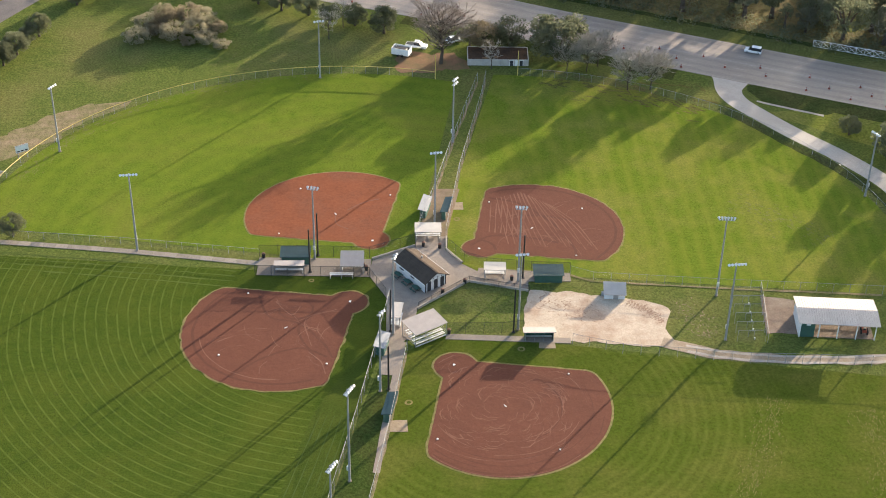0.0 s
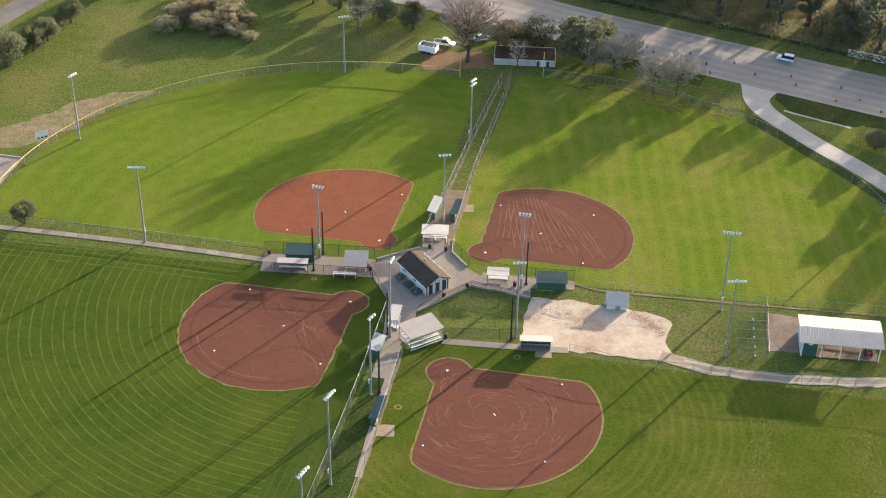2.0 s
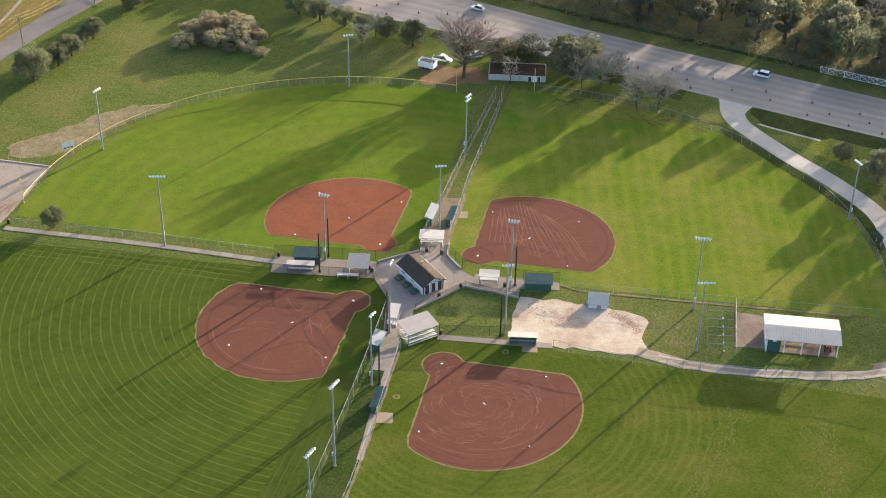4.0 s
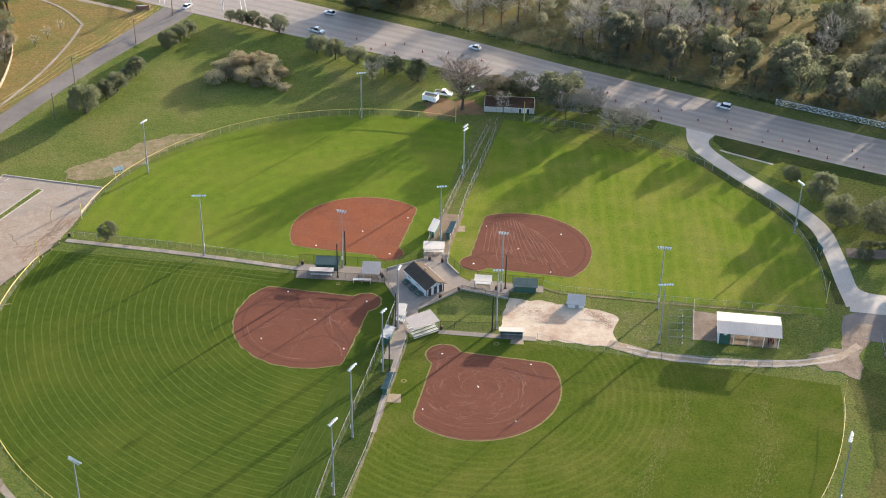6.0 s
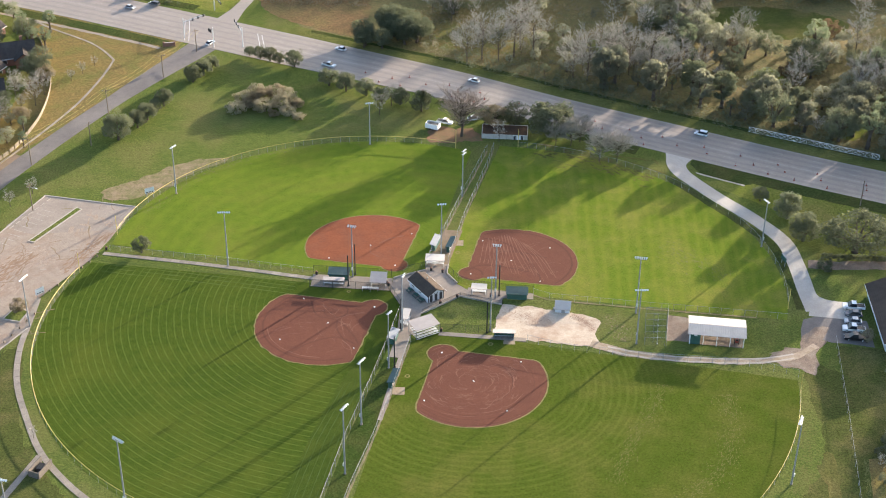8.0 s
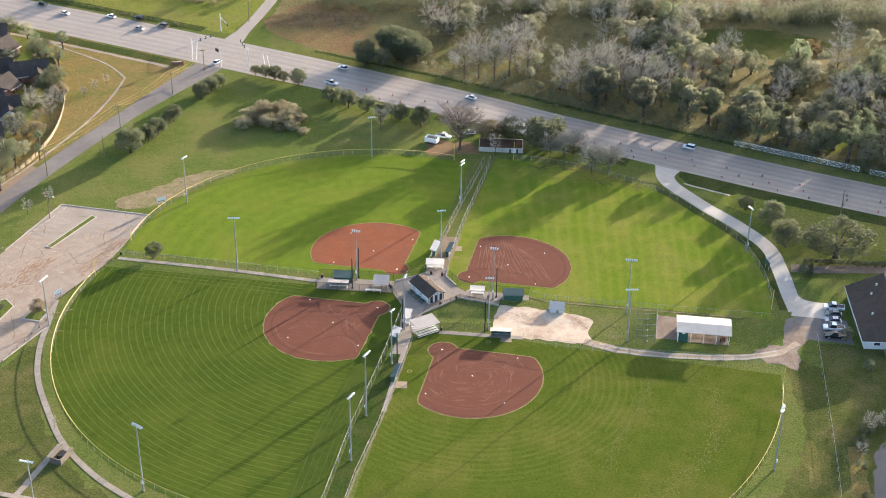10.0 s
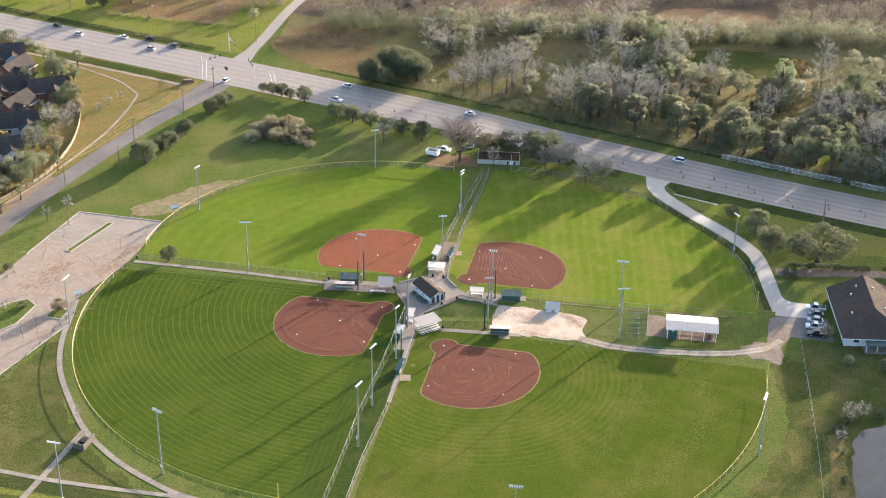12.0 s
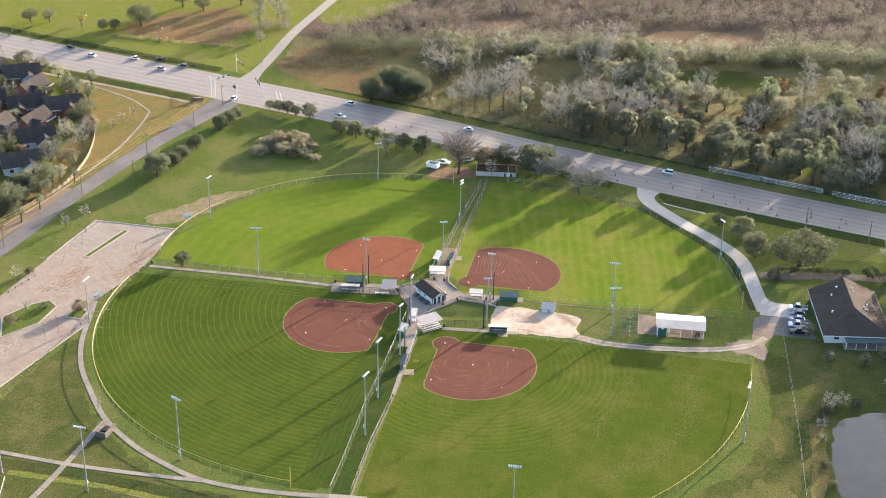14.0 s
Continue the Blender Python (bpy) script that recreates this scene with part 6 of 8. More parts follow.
# ---- vehicles ----
def vehicle(x, y, rz, kind="car", colour="white", s=0.92, z=0.07, label=None):
    L, W_, H_ = {"car": (4.5, 1.8, 1.45), "suv": (4.8, 1.95, 1.8), "pickup": (5.7, 2.0, 1.85), "van": (5.6, 2.1, 2.4)}[kind]
    L, W_, H_ = L * s, W_ * s, H_ * s
    paint = CAR_COLS[colour]
    t = thing({"car": "car", "suv": "sport_utility", "pickup": "pickup_truck", "van": "van"}[kind], pose(x, y, z, rz=rz), label or colour + {"car": " saloon car", "suv": " sport utility car", "pickup": " pickup truck", "van": " panel van"}[kind] + " on the road surface", kind if kind != "suv" else "car", "vehicles")
    zb = H_ * 0.52
    w = W_ / 2
    prof = {"car": [(-0.5, .3), (-0.5, .86), (-0.36, 1.0), (0.2, 1.0), (0.46, .86), (0.5, .6), (0.5, .3)], "suv": [(-0.5, .3), (-0.5, 1.0), (0.24, 1.0), (0.47, .88), (0.5, .6), (0.5, .3)],
            "pickup": [(-0.5, .35), (-0.5, 1.0), (0.28, 1.0), (0.48, .92), (0.5, .6), (0.5, .35)], "van": [(-0.5, .25), (-0.5, 1.0), (0.35, 1.0), (0.48, .82), (0.5, .55), (0.5, .25)]}[kind]

    def hull(pr, w0, w1, top):
        gg = Geo()
        n = len(pr)
        vs = []
        for sgn in (-1, 1):
            for px_, pz in pr:
                ww = w0 + (w1 - w0) * max(0, (pz - pr[0][1]) / (top - pr[0][1]))
                vs.append((px_ * L, sgn * ww, pz * zb))
        fs = [tuple(range(n)), tuple(range(2 * n - 1, n - 1, -1))] + [(i, n + i, n + (i + 1) % n, (i + 1) % n) for i in range(n)]
        return gg.add(vs, fs)

    body = part("body", hull(prof, w, w * 0.96, 1.0), paint, t)
    cab = {"car": [(-0.42, 1.0), (-0.26, 1.9), (0.06, 1.9), (0.27, 1.0)], "suv": [(-0.49, 1.0), (-0.45, 1.9), (0.1, 1.9), (0.27, 1.0)],
           "pickup": [(-0.12, 1.0), (-0.09, 1.9), (0.12, 1.9), (0.28, 1.0)], "van": [(-0.5, 1.0), (-0.5, 1.9), (0.24, 1.9), (0.38, 1.0)]}[kind]
    part("cabin_glass", hull(cab, w * 0.93, w * 0.78, 1.9), GLASS_D if kind != "van" else paint, t)
    a, b = cab[1][0], cab[2][0]
    part("cabin_roof", Geo().box(((a + b) / 2 * L, 0, 1.92 * zb), (abs(b - a) * L, W_ * 0.78, 0.07)), paint, t)
    if kind == "pickup":
        part("cargo_bed", Geo().box((-0.31 * L, 0, 1.01 * zb), (0.34 * L, W_ * 0.8, 0.04)), BLACK, t)
    for s_, col in ((1, LENS), (-1, ORANGE)):
        for sy in (-1, 1):
            part("headlight" if s_ > 0 else "tail_light", Geo().box((s_ * L * 0.497, sy * w * 0.7, 0.78 * zb), (0.06, 0.32, 0.16)), col, t)
    r = 0.33 * s
    for sx in (-0.31, 0.31):
        for sy in (-1, 1):
            wh = part("wheel", Geo().tube((sx * L, sy * (w - 0.2), r), (sx * L, sy * (w + 0.01), r), r, r, 12), TYRE, t)
            part("rim", Geo().tube((sx * L, sy * (w + 0.005), r), (sx * L, sy * (w + 0.03), r), r * 0.6, r * 0.6, 10), ALU, wh)
    return t


HB = -22.5   # the highway's bearing
for x, y, k, c, flip in ((-164.2, 384.3, "car", "black", 0), (-153.3, 376.5, "car", "white", 0), (-135.6, 375.1, "car", "white", 180), (-125, 373.9, "suv", "black", 180), (-122.3, 364.9, "car", "silver", 0),
                         (-114.5, 368.1, "suv", "grey", 180), (-44.2, 337.6, "car", "white", 180), (1.3, 318.2, "car", "white", 180), (71.2, 288.6, "suv", "white", 180)):
    vehicle(x, y, HB + flip, k, c, 0.8)
vehicle(-88.4, 339.0, 62, "car", "white", 0.8)
vehicle(-46.5, 325.6, HB, "pickup", "white", 0.8, label="white work truck stopped at the road edge")
vehicle(101.6, 204.4, 176, "pickup", "white", 0.95, 0.09, "white pickup truck with a covered bed on the drive")
vehicle(100.0, 195.4, 176, "pickup", "white", 0.95, 0.05, "white pickup truck parked beside the hall")
vehicle(100.4, 198.6, 176, "car", "silver", 0.95, 0.05, "silver car parked beside the hall")
vehicle(99.8, 192.0, 176, "pickup", "black", 0.95, 0.05, "black pickup truck parked beside the hall")
vehicle(101.0, 201.5, 176, "car", "grey", 0.95, 0.09, "dark grey car parked beside the hall")
vehicle(-6.2, 290.6, -14, "pickup", "white", 0.85, 0.04, "white pickup truck parked on red earth")
vehicle(2.4, 293.5, 20, "car", "white", 0.85, 0.04, "white car parked behind a bare tree")
t = thing("dump_trailer", pose(-9.6, 287.0, 0.04, rz=-20), "white open dump trailer filled with dark scrap", "trailer")
for c, s in (((0, -1.1, 1.2), (4.0, 0.1, 1.5)), ((0, 1.1, 1.2), (4.0, 0.1, 1.5)), ((-2.0, 0, 1.2), (0.1, 2.2, 1.5)), ((2.0, 0, 1.2), (0.1, 2.2, 1.5))):
    part("side_panel", Geo().box(c, s), WHITE, t)
part("load", Geo().box((0, 0, 1.5), (3.6, 1.9, 0.7), 4, 0.7), BLACK, t)
part("chassis", Geo().box((0, 0, 0.5), (4.6, 1.8, 0.15)), BLACK, t)
for sx in (-0.5, 0.5):
    for sy in (-1, 1):
        part("wheel", Geo().tube((sx, sy * 0.9, 0.34), (sx, sy * 1.15, 0.34), 0.34, 0.34, 12), TYRE, t)

# cones of the road works
cg = Geo().tube((0, 0, 0.06), (0, 0, 0.75), 0.17, 0.1, 8)
cg.box((0, 0, 0.03), (0.5, 0.5, 0.08))
cone_body = cg.done("barrel", ORANGE)
cone_band = Geo().tube((0, 0, 0.48), (0, 0, 0.58), 0.145, 0.13, 8).done("band", WHITE)
rnd = random.Random(9)
for off, x0, x1, gap in ((-8.6, -30, 130, 8.5), (-4.5, -34, 130, 9.5), (-1.0, -20, 130, 11)):
    ln = shifted(fine, off)
    last = -1e9
    for p in ln:
        if x0 < p.x < x1 and p.x - last > gap * rnd.uniform(0.7, 1.3):
            last = p.x
            if abs(p.x - 66) < 5 and off < -8:
                continue
            t = thing("traffic_barrel", pose(p.x + rnd.uniform(-0.4, 0.4), p.y + rnd.uniform(-0.5, 0.5), 0.06), "orange traffic barrel on the highway", "traffic barrel", "traffic barrels")
            part("barrel", cone_body, ORANGE, t)
            part("band", cone_band, WHITE, t)

# ---- house among the bare trees, north ----
t = thing("field_house", pose(12.2, 285.2, 0, rz=-1), "low white field house with a flat leaf-strewn roof", "building")
L, D, H0 = 13.6, 6.0, 1.5
for y in (-D / 2, D / 2):
    part("wall", Geo().box((0, y, H0 / 2), (L, 0.16, H0)), WALL_OLD, t)
for x in (-L / 2, L / 2):
    part("wall", Geo().box((x, 0, H0 / 2), (0.16, D - 0.16, H0)), WALL_OLD, t)
rf = part("flat_roof", Geo().box((0, 0, H0 - 0.16), (L - 0.18, D - 0.18, 0.14)), LITTER, t, "dark flat roof covered in fallen leaves")
lf = random.Random(8)
for i in range(9):
    geo = Geo()
    x, y, r = lf.uniform(-5.8, 5.8), lf.uniform(-2.2, 2.2), lf.uniform(0.5, 1.1)
    geo.add([(x, y, H0 + 0.06)] + [(x + r * lf.uniform(0.7, 1.2) * math.cos(0.7 * k), y + r * lf.uniform(0.5, 0.9) * math.sin(0.7 * k), H0 - 0.085) for k in range(9)], [(0, k + 1, (k + 1) % 9 + 1) for k in range(9)])
    part("litter_mat", geo, REDEARTH if i % 3 == 0 else LITTER, rf)
for x, m_ in ((3.0, DARK), (4.2, WHITE), (5.2, DARK)):
    opening(t, "door", (x, -D / 2 - 0.09, 0.7), (0.8, 0.06, 1.38), m_)
for x in (-3.4, 0.6):
    part("wall_panel", Geo().box((x, -D / 2 - 0.1, 0.74), (0.12, 0.06, 1.46)), GREY_METAL, t)

# ---- white lattice rail across the highway ----
def lattice(a, b, n, h=1.7):
    a, b = Vector((*site(*a), 0)), Vector((*site(*b), 0))
    t = thing("lattice_fence", pose(a.x, a.y, 0), "white painted crossed-rail fence along the verge", "fence", "lattice fences", plan=False)
    d = (b - a) / n
    pm = Geo().tube((0, 0, 0), (0, 0, h), 0.09, n=6).done("post", WHITE)
    for i in range(n + 1):
        p = d * i
        part("post", pm, WHITE, t, m=pose(p.x, p.y, 0))
    for i in range(n):
        p, q = d * i, d * (i + 1)
        part("cross_rail", Geo().tube((p.x, p.y, 0.15), (q.x, q.y, h - 0.1), 0.075, n=5).tube((p.x, p.y, h - 0.1), (q.x, q.y, 0.15), 0.075, n=5), WHITE, t)
    e = d * n
    part("top_rail", Geo().tube((0, 0, h), (e.x, e.y, h), 0.08, n=5), WHITE, t)
    part("bottom_rail", Geo().tube((0, 0, 0.1), (e.x, e.y, 0.1), 0.07, n=5), WHITE, t)


lattice((85.8, 291.6), (122.1, 277.4), 20)
lattice((125.2, 276), (150, 266.6), 14)

# ---- street furniture ----
def utility_pole(x, y, h, rz, lamp=False):
    t = thing("utility_pole", pose(x, y, 0, rz=rz), "weathered timber utility pole with a crossarm", "utility pole", "utility poles")
    part("pole", Geo().tube((0, 0, 0), (0, 0, h), 0.17, 0.11, 8), WOODPOLE, t)
    part("crossarm", Geo().box((0, 0, h - 0.6), (2.2, 0.12, 0.14)), WOODPOLE, t)
    for i in (-1, 0, 1):
        part("insulator", Geo().tube((i, 0, h - 0.53), (i, 0, h - 0.3), 0.06, n=6), GREY_METAL, t)
    if lamp:
        part("lamp_arm", Geo().tube((0, 0, h - 1.2), (0, -2.2, h - 0.9), 0.05, n=6), GREY_METAL, t)
        part("lamp_head", Geo().box((0, -2.4, h - 0.92), (0.3, 0.7, 0.14)), ALU, t)
    return t


LINE = [(-152.0, 190.0, 9.6), (-136.5, 224.0, 9.4), (-122.7, 258.6, 8.8), (-109.0, 289.4, 8.4), (-98.2, 314.4, 8.0), (-91.6, 333.0, 8.0)]
for x, y, h in LINE:
    utility_pole(x, y, h, 20)
for x, y, h in ((-114.6, 235.0, 8.6), (-108.8, 270.4, 7.8), (130.2, 243.5, 8.5), (60, 312, 9), (104, 296, 9), (-84, 375, 8), (-130, 392, 8), (-165, 404, 8), (112, 252, 8)):
    utility_pole(x, y, h, 65, x < -110)
wires = Geo()
for k in (-1, 0, 1):
    for (xa, ya, ha), (xb, yb, hb) in zip(LINE, LINE[1:]):
        a, b = Vector((xa + k * 1.5, ya - k * 0.5, ha - 0.3)), Vector((xb + k * 1.5, yb - k * 0.5, hb - 0.3))
        pts = [a.lerp(b, i / 8) - Vector((0, 0, 1.1 * 4 * (i / 8) * (1 - i / 8))) for i in range(9)]
        for p, q in zip(pts, pts[1:]):
            wires.tube(p, q, 0.022, n=4, cap=False)
# yellow paint stands in for the sun glinting on the cables
solid("power_line", wires, PAINT_Y, "three sagging cables with their sun glint painted yellow", "cable")


def signal(x, y, rz, reach):
    t = thing("traffic_signal", pose(x, y, 0, rz=rz), "galvanised traffic signal mast with a long arm", "traffic signal", "traffic signals")
    part("mast", Geo().tube((0, 0, 0), (0, 0, 7.0), 0.2, 0.13, 8), ALU, t)
    part("arm", Geo().tube((0, 0, 5.6), (reach, 0, 6.2), 0.13, 0.07, 6), ALU, t)
    for i in range(3):
        u = 0.45 + 0.25 * i
        part("signal_head", Geo().box((reach * u, 0.1, 5.6 + 0.6 * u - 0.2), (0.35, 0.3, 1.0)), BLACK, t)


signal(-77, 337.4, 118, 8.5)
signal(-92.5, 365.5, -62, 9)
signal(-86.6, 336.6, 160, 1.5)
signal(-98, 343, 40, 8)
t = thing("park_sign", pose(-101.6, 336.4, 0, rz=10) @ Matrix.Diagonal((0.62, 0.62, 0.62, 1)), "low brown brick entrance sign on the dry grass", "sign")
part("sign_wall", Geo().box((0, 0, 1.0), (5.4, 0.8, 2.0)), BRICK, t)
part("sign_cap", Geo().box((0, 0, 2.06), (5.7, 1.0, 0.14)), CONC_L, t)
for s in (-1, 1):
    part("sign_pier", Geo().box((s * 2.8, 0, 1.25), (0.9, 1.1, 2.5)), BRICK, t)

# ---- houses west of the street ----
HOUSES = ((-149.5, 296, 20, 12, 9, 6.4, WALL_W), (-155, 309, 70, 12, 9, 6.2, BRICK), (-149, 323.5, 20, 12, 9, 6.2, BRICK), (-165, 338, 70, 12, 9, 6.2, BRICK), (-149, 277, 25, 12, 9, 6.2, WALL_W), (-162, 323, 20, 13, 9, 6.4, BRICK), (-173, 351, 15, 13, 9, 6.4, BRICK), (-166, 303, 80, 12, 9, 6.2, BRICK),
                                               (-178, 326, 20, 13, 10, 6.4, BRICK), (-186, 352, 60, 13, 10, 6.2, BRICK), (-170, 276, 30, 13, 10, 6.4, BRICK), (-156, 250, 70, 12, 10, 6.2, BRICK))
for i, (x, y, rz, L, W_, rid, col) in enumerate(HOUSES):
    t = gable_house("house", pose(x, y, 0, rz=rz), L, W_, 3.0, rid, 0.5, col, SHINGLE_D, ("white-gabled" if col is WALL_W else "brick") + " suburban house under a dark shingle roof", "house", "houses")
    for u in (-0.3, 0.05, 0.32):
        opening(t, "window", (u * L, -W_ / 2 - 0.01, 1.5), (1.3, 0.06, 1.2), DARK)
    opening(t, "garage_door", (L / 2 + 0.01, 0.6, 1.15), (0.06, 4.2, 2.2), WHITE)
    wx, wd, wy, wr_ = (-0.22 if i % 2 else 0.2) * L, 2.7, -W_ / 2 - 2.6, 3.0 + 1.9
    wg = Geo().box((wx, wy / 2 - W_ / 4, 1.5), (2 * wd, -wy - W_ / 2, 3.0))
    wg.add([(wx - wd, wy, 3.0), (wx + wd, wy, 3.0), (wx, wy, wr_ - 0.06)], [(0, 1, 2)])
    part("wing_wall", wg, WALL_W if i % 3 == 0 else col, t)
    for sd in (-1, 1):
        q = [(wx, wy - 0.4, wr_), (wx, -0.6, wr_), (wx + sd * (wd + 0.4), -0.6, 2.72), (wx + sd * (wd + 0.4), wy - 0.4, 2.72)]
        part("wing_roof", Geo().plate(q[::-1] if sd > 0 else q, 0.12), SHINGLE_D, t)
    opening(t, "window", (wx, wy - 0.02, 1.5), (1.6, 0.06, 1.2), DARK)
    if i % 2 == 0:
        part("chimney", Geo().box((L * 0.2, W_ * 0.18, rid), (0.9, 0.9, 1.8)), BRICK, t)
for x, y, rz, L, W_ in ((147, 344, 10, 13, 9),):
    gable_house("house", pose(x, y, 0, rz=rz), L, W_, 2.8, 5.4, 0.5, BRICK, SHINGLE_D, "brick house half hidden by woods", "house", "houses")
t = thing("board_fence", pose(0, 0, 0), "tall pale timber board fence behind gardens", "fence")
ln = smooth_line([(-152, 222), (-145.5, 236), (-137, 251), (-131, 264), (-129, 278), (-129.2, 290), (-132, 306), (-138, 322), (-146, 338), (-156, 352)], 2.4)
bme = Geo().box((0, 0, 0.65), (2.36, 0.07, 1.3)).box((0, 0.06, 0.35), (2.36, 0.06, 0.1)).box((0, 0.06, 1.1), (2.36, 0.06, 0.1)).done("fence_panel", FENCEWOOD)
for a, b in zip(ln, ln[1:]):
    c, d = (a + b) / 2, b - a
    part("fence_panel", bme, FENCEWOOD, t, m=pose(c.x, c.y, 0, rz=math.degrees(math.atan2(d.y, d.x))))


# ---- trees ----
def limb_set(rs, h, spread, n, trunk_h, r0):
    """Tapered trunk with main limbs; returns the mesh data and the limb tips."""
    g = Geo()
    lean = Vector((rs.uniform(-0.06, 0.06), rs.uniform(-0.06, 0.06), 1))
    base, top = Vector((0, 0, -0.1)), lean * trunk_h
    g.tube(base, top * 0.5, r0 * 1.25, r0 * 0.95, 8)
    g.tube(top * 0.5, top, r0 * 0.95, r0 * 0.75, 8)
    tips = []
    for i in range(n):
        a = 2 * math.pi * (i + rs.uniform(-0.3, 0.3)) / n
        rr = spread * rs.uniform(0.45, 0.8)
        tip = Vector((rr * math.cos(a), rr * math.sin(a), trunk_h + (h - trunk_h) * rs.uniform(0.35, 0.85)))
        mid = top.lerp(tip, 0.5) + Vector((0, 0, 0.06 * h))
        g.tube(top * rs.uniform(0.8, 1.0), mid, r0 * 0.5, r0 * 0.3, 6, False)
        g.tube(mid, tip, r0 * 0.3, r0 * 0.1, 5, False)
        tips.append(tip)
    return g, tips


def leaf_cloud(rs, centres, radius, per, size, flat_=0.75):
    """Many small leaf sprays, tilted every way, gathered in clumps."""
    vs, fs = [], []
    for c, rad in centres:
        for _ in range(int(per * 1.45)):
            while True:
                q = Vector((rs.uniform(-1, 1), rs.uniform(-1, 1), rs.uniform(-1, 1)))
                if 0.25 < q.length < 1:
                    break
            q = q.normalized() * (q.length ** 0.4)
            p = c + Vector((q.x * rad, q.y * rad, q.z * rad * flat_))
            s = size * rs.uniform(0.47, 1.15)
            u = Vector((rs.gauss(0, 1), rs.gauss(0, 1), rs.gauss(0, 0.8))).normalized()
            w = u.cross(Vector((rs.gauss(0, 1), rs.gauss(0, 1), rs.gauss(0, 1)))).normalized()
            o = len(vs)
            vs += [p - u * s, p + w * s * 0.85, p + u * s]
            fs.append((o, o + 1, o + 2))
    return vs, fs


def crown_mesh(name, seed, h, spread, low, clumps, per, size, material, top_heavy=0.0, squash=1.0):
    rs = random.Random(seed)
    tr, tips = limb_set(rs, h, spread, rs.randint(5, 7), max(low * 0.9, h * 0.22), 0.045 * h)
    cs = [(t_, spread * rs.uniform(0.26, 0.4)) for t_ in tips]
    zc, zr = (low + h) / 2, (h - low) / 2
    for _ in range(clumps):
        a, z = rs.uniform(0, 2 * math.pi), rs.uniform(-0.85, 0.95)
        ring = math.sqrt(max(0, 1 - z * z)) * (1 + top_heavy * z)
        rr = spread * ring * rs.uniform(0.62, 0.98)
        cs.append((Vector((rr * math.cos(a), rr * math.sin(a) * squash, zc + zr * z * 0.85)), spread * rs.uniform(0.16, 0.32)))
    vs, fs = leaf_cloud(rs, cs, 1, per, size)
    return tr.done("trunk", BARK, True), mesh(name, vs, fs, material)


def bare_mesh(seed, h, spread, depth=3, r0=0.2, material=BARK_GREY, limbs=15, twig=0.017):
    """A leafless tree: a trunk that runs up through the crown, limbs off it that fork again and again into twigs."""
    rs = random.Random(seed)
    trunk, twigs = Geo(), Geo()
    bend = [Vector((rs.uniform(-0.03, 0.03) * h, rs.uniform(-0.03, 0.03) * h, h * z)) for z in (0.3, 0.6, 0.85)]
    pts = [Vector((0, 0, -0.1)), *bend]
    for k, (a, b) in enumerate(zip(pts, pts[1:])):
        trunk.tube(a, b, r0 * (1.15 - 0.33 * k), r0 * (0.82 - 0.3 * k), 7, False)

    def grow(p, d, length, r, k):
        q = p + d * length
        if k == 0:
            a = d.orthogonal().normalized() * r
            b = d.cross(a)
            twigs.add([p + a, p - a * 0.5 + b * 0.87, p - a * 0.5 - b * 0.87, q], [(0, 1, 3), (1, 2, 3), (2, 0, 3)])
            return
        (trunk if k == depth else twigs).tube(p, q, r, r * 0.6, 4 if k == depth else 3, False)
        for i in range(4 if k > 1 else 5):
            a = rs.uniform(0, 2 * math.pi)
            side = Vector((math.cos(a), math.sin(a), rs.uniform(-0.5, 0.5)))
            nd = (d + side * rs.uniform(0.5, 0.95) + Vector((0, 0, 0.12))).normalized()
            grow(p.lerp(q, rs.uniform(0.45, 1.0)), nd, length * rs.uniform(0.5, 0.72), max(r * 0.5, twig), k - 1)

    for i in range(limbs):
        u = 0.24 + 0.58 * (i + rs.random()) / limbs
        a = i * 2.4 + rs.uniform(-0.4, 0.4)
        z = h * u
        base = next((pa.lerp(pb, (z - pa.z) / (pb.z - pa.z)) for pa, pb in zip(pts, pts[1:]) if pa.z <= z <= pb.z), pts[-1])
        out = spread * math.sin(math.pi * min(1, (u - 0.05) / 0.95)) ** 0.7
        grow(base, Vector((math.cos(a), math.sin(a), rs.uniform(0.5, 1.1))).normalized(), h * 0.3 * out * rs.uniform(0.8, 1.15), r0 * 0.42, depth)
    return trunk.done("trunk", BARK), twigs.done("crown", material)


OAK = [crown_mesh("crown", 10 + i, 10.0, 5.4, 2.2, 50, 54, 0.32, LEAF_OAK, 0.1) for i in range(3)]
ROUND = [crown_mesh("crown", 20 + i, 7.0, 3.6, 1.0, 56, 76, 0.23, LEAF_OAK, -0.1) for i in range(3)]
DULL = [crown_mesh("crown", 30 + i, 9.0, 4.0, 1.4, 40, 50, 0.27, LEAF_DULL, 0.0) for i in range(3)]
PINE = [crown_mesh("crown", 40 + i, 13.0, 3.2, 5.4, 30, 52, 0.26, LEAF_PINE, -0.2) for i in range(2)]
YELL = [crown_mesh("crown", 50, 8.0, 3.3, 1.5, 30, 36, 0.28, LEAF_YELLOW)]
RUST = [crown_mesh("crown", 55, 8.5, 3.0, 1.6, 30, 36, 0.28, LEAF_RUST)]
EDGE = [crown_mesh("crown", 45 + i, 13.0, 3.7, 3.0, 58, 88, 0.31, LEAF_DULL if i else LEAF_OAK, -0.05) for i in range(2)]
BRUSHM = [crown_mesh("crown", 60 + i, 5.4, 3.6, 0.5, 44, 64, 0.23, LEAF_BRUSH) for i in range(3)]
SHRUB = [crown_mesh("crown", 70 + i, 2.4, 1.9, 0.2, 22, 36, 0.2, LEAF_OAK) for i in range(2)]
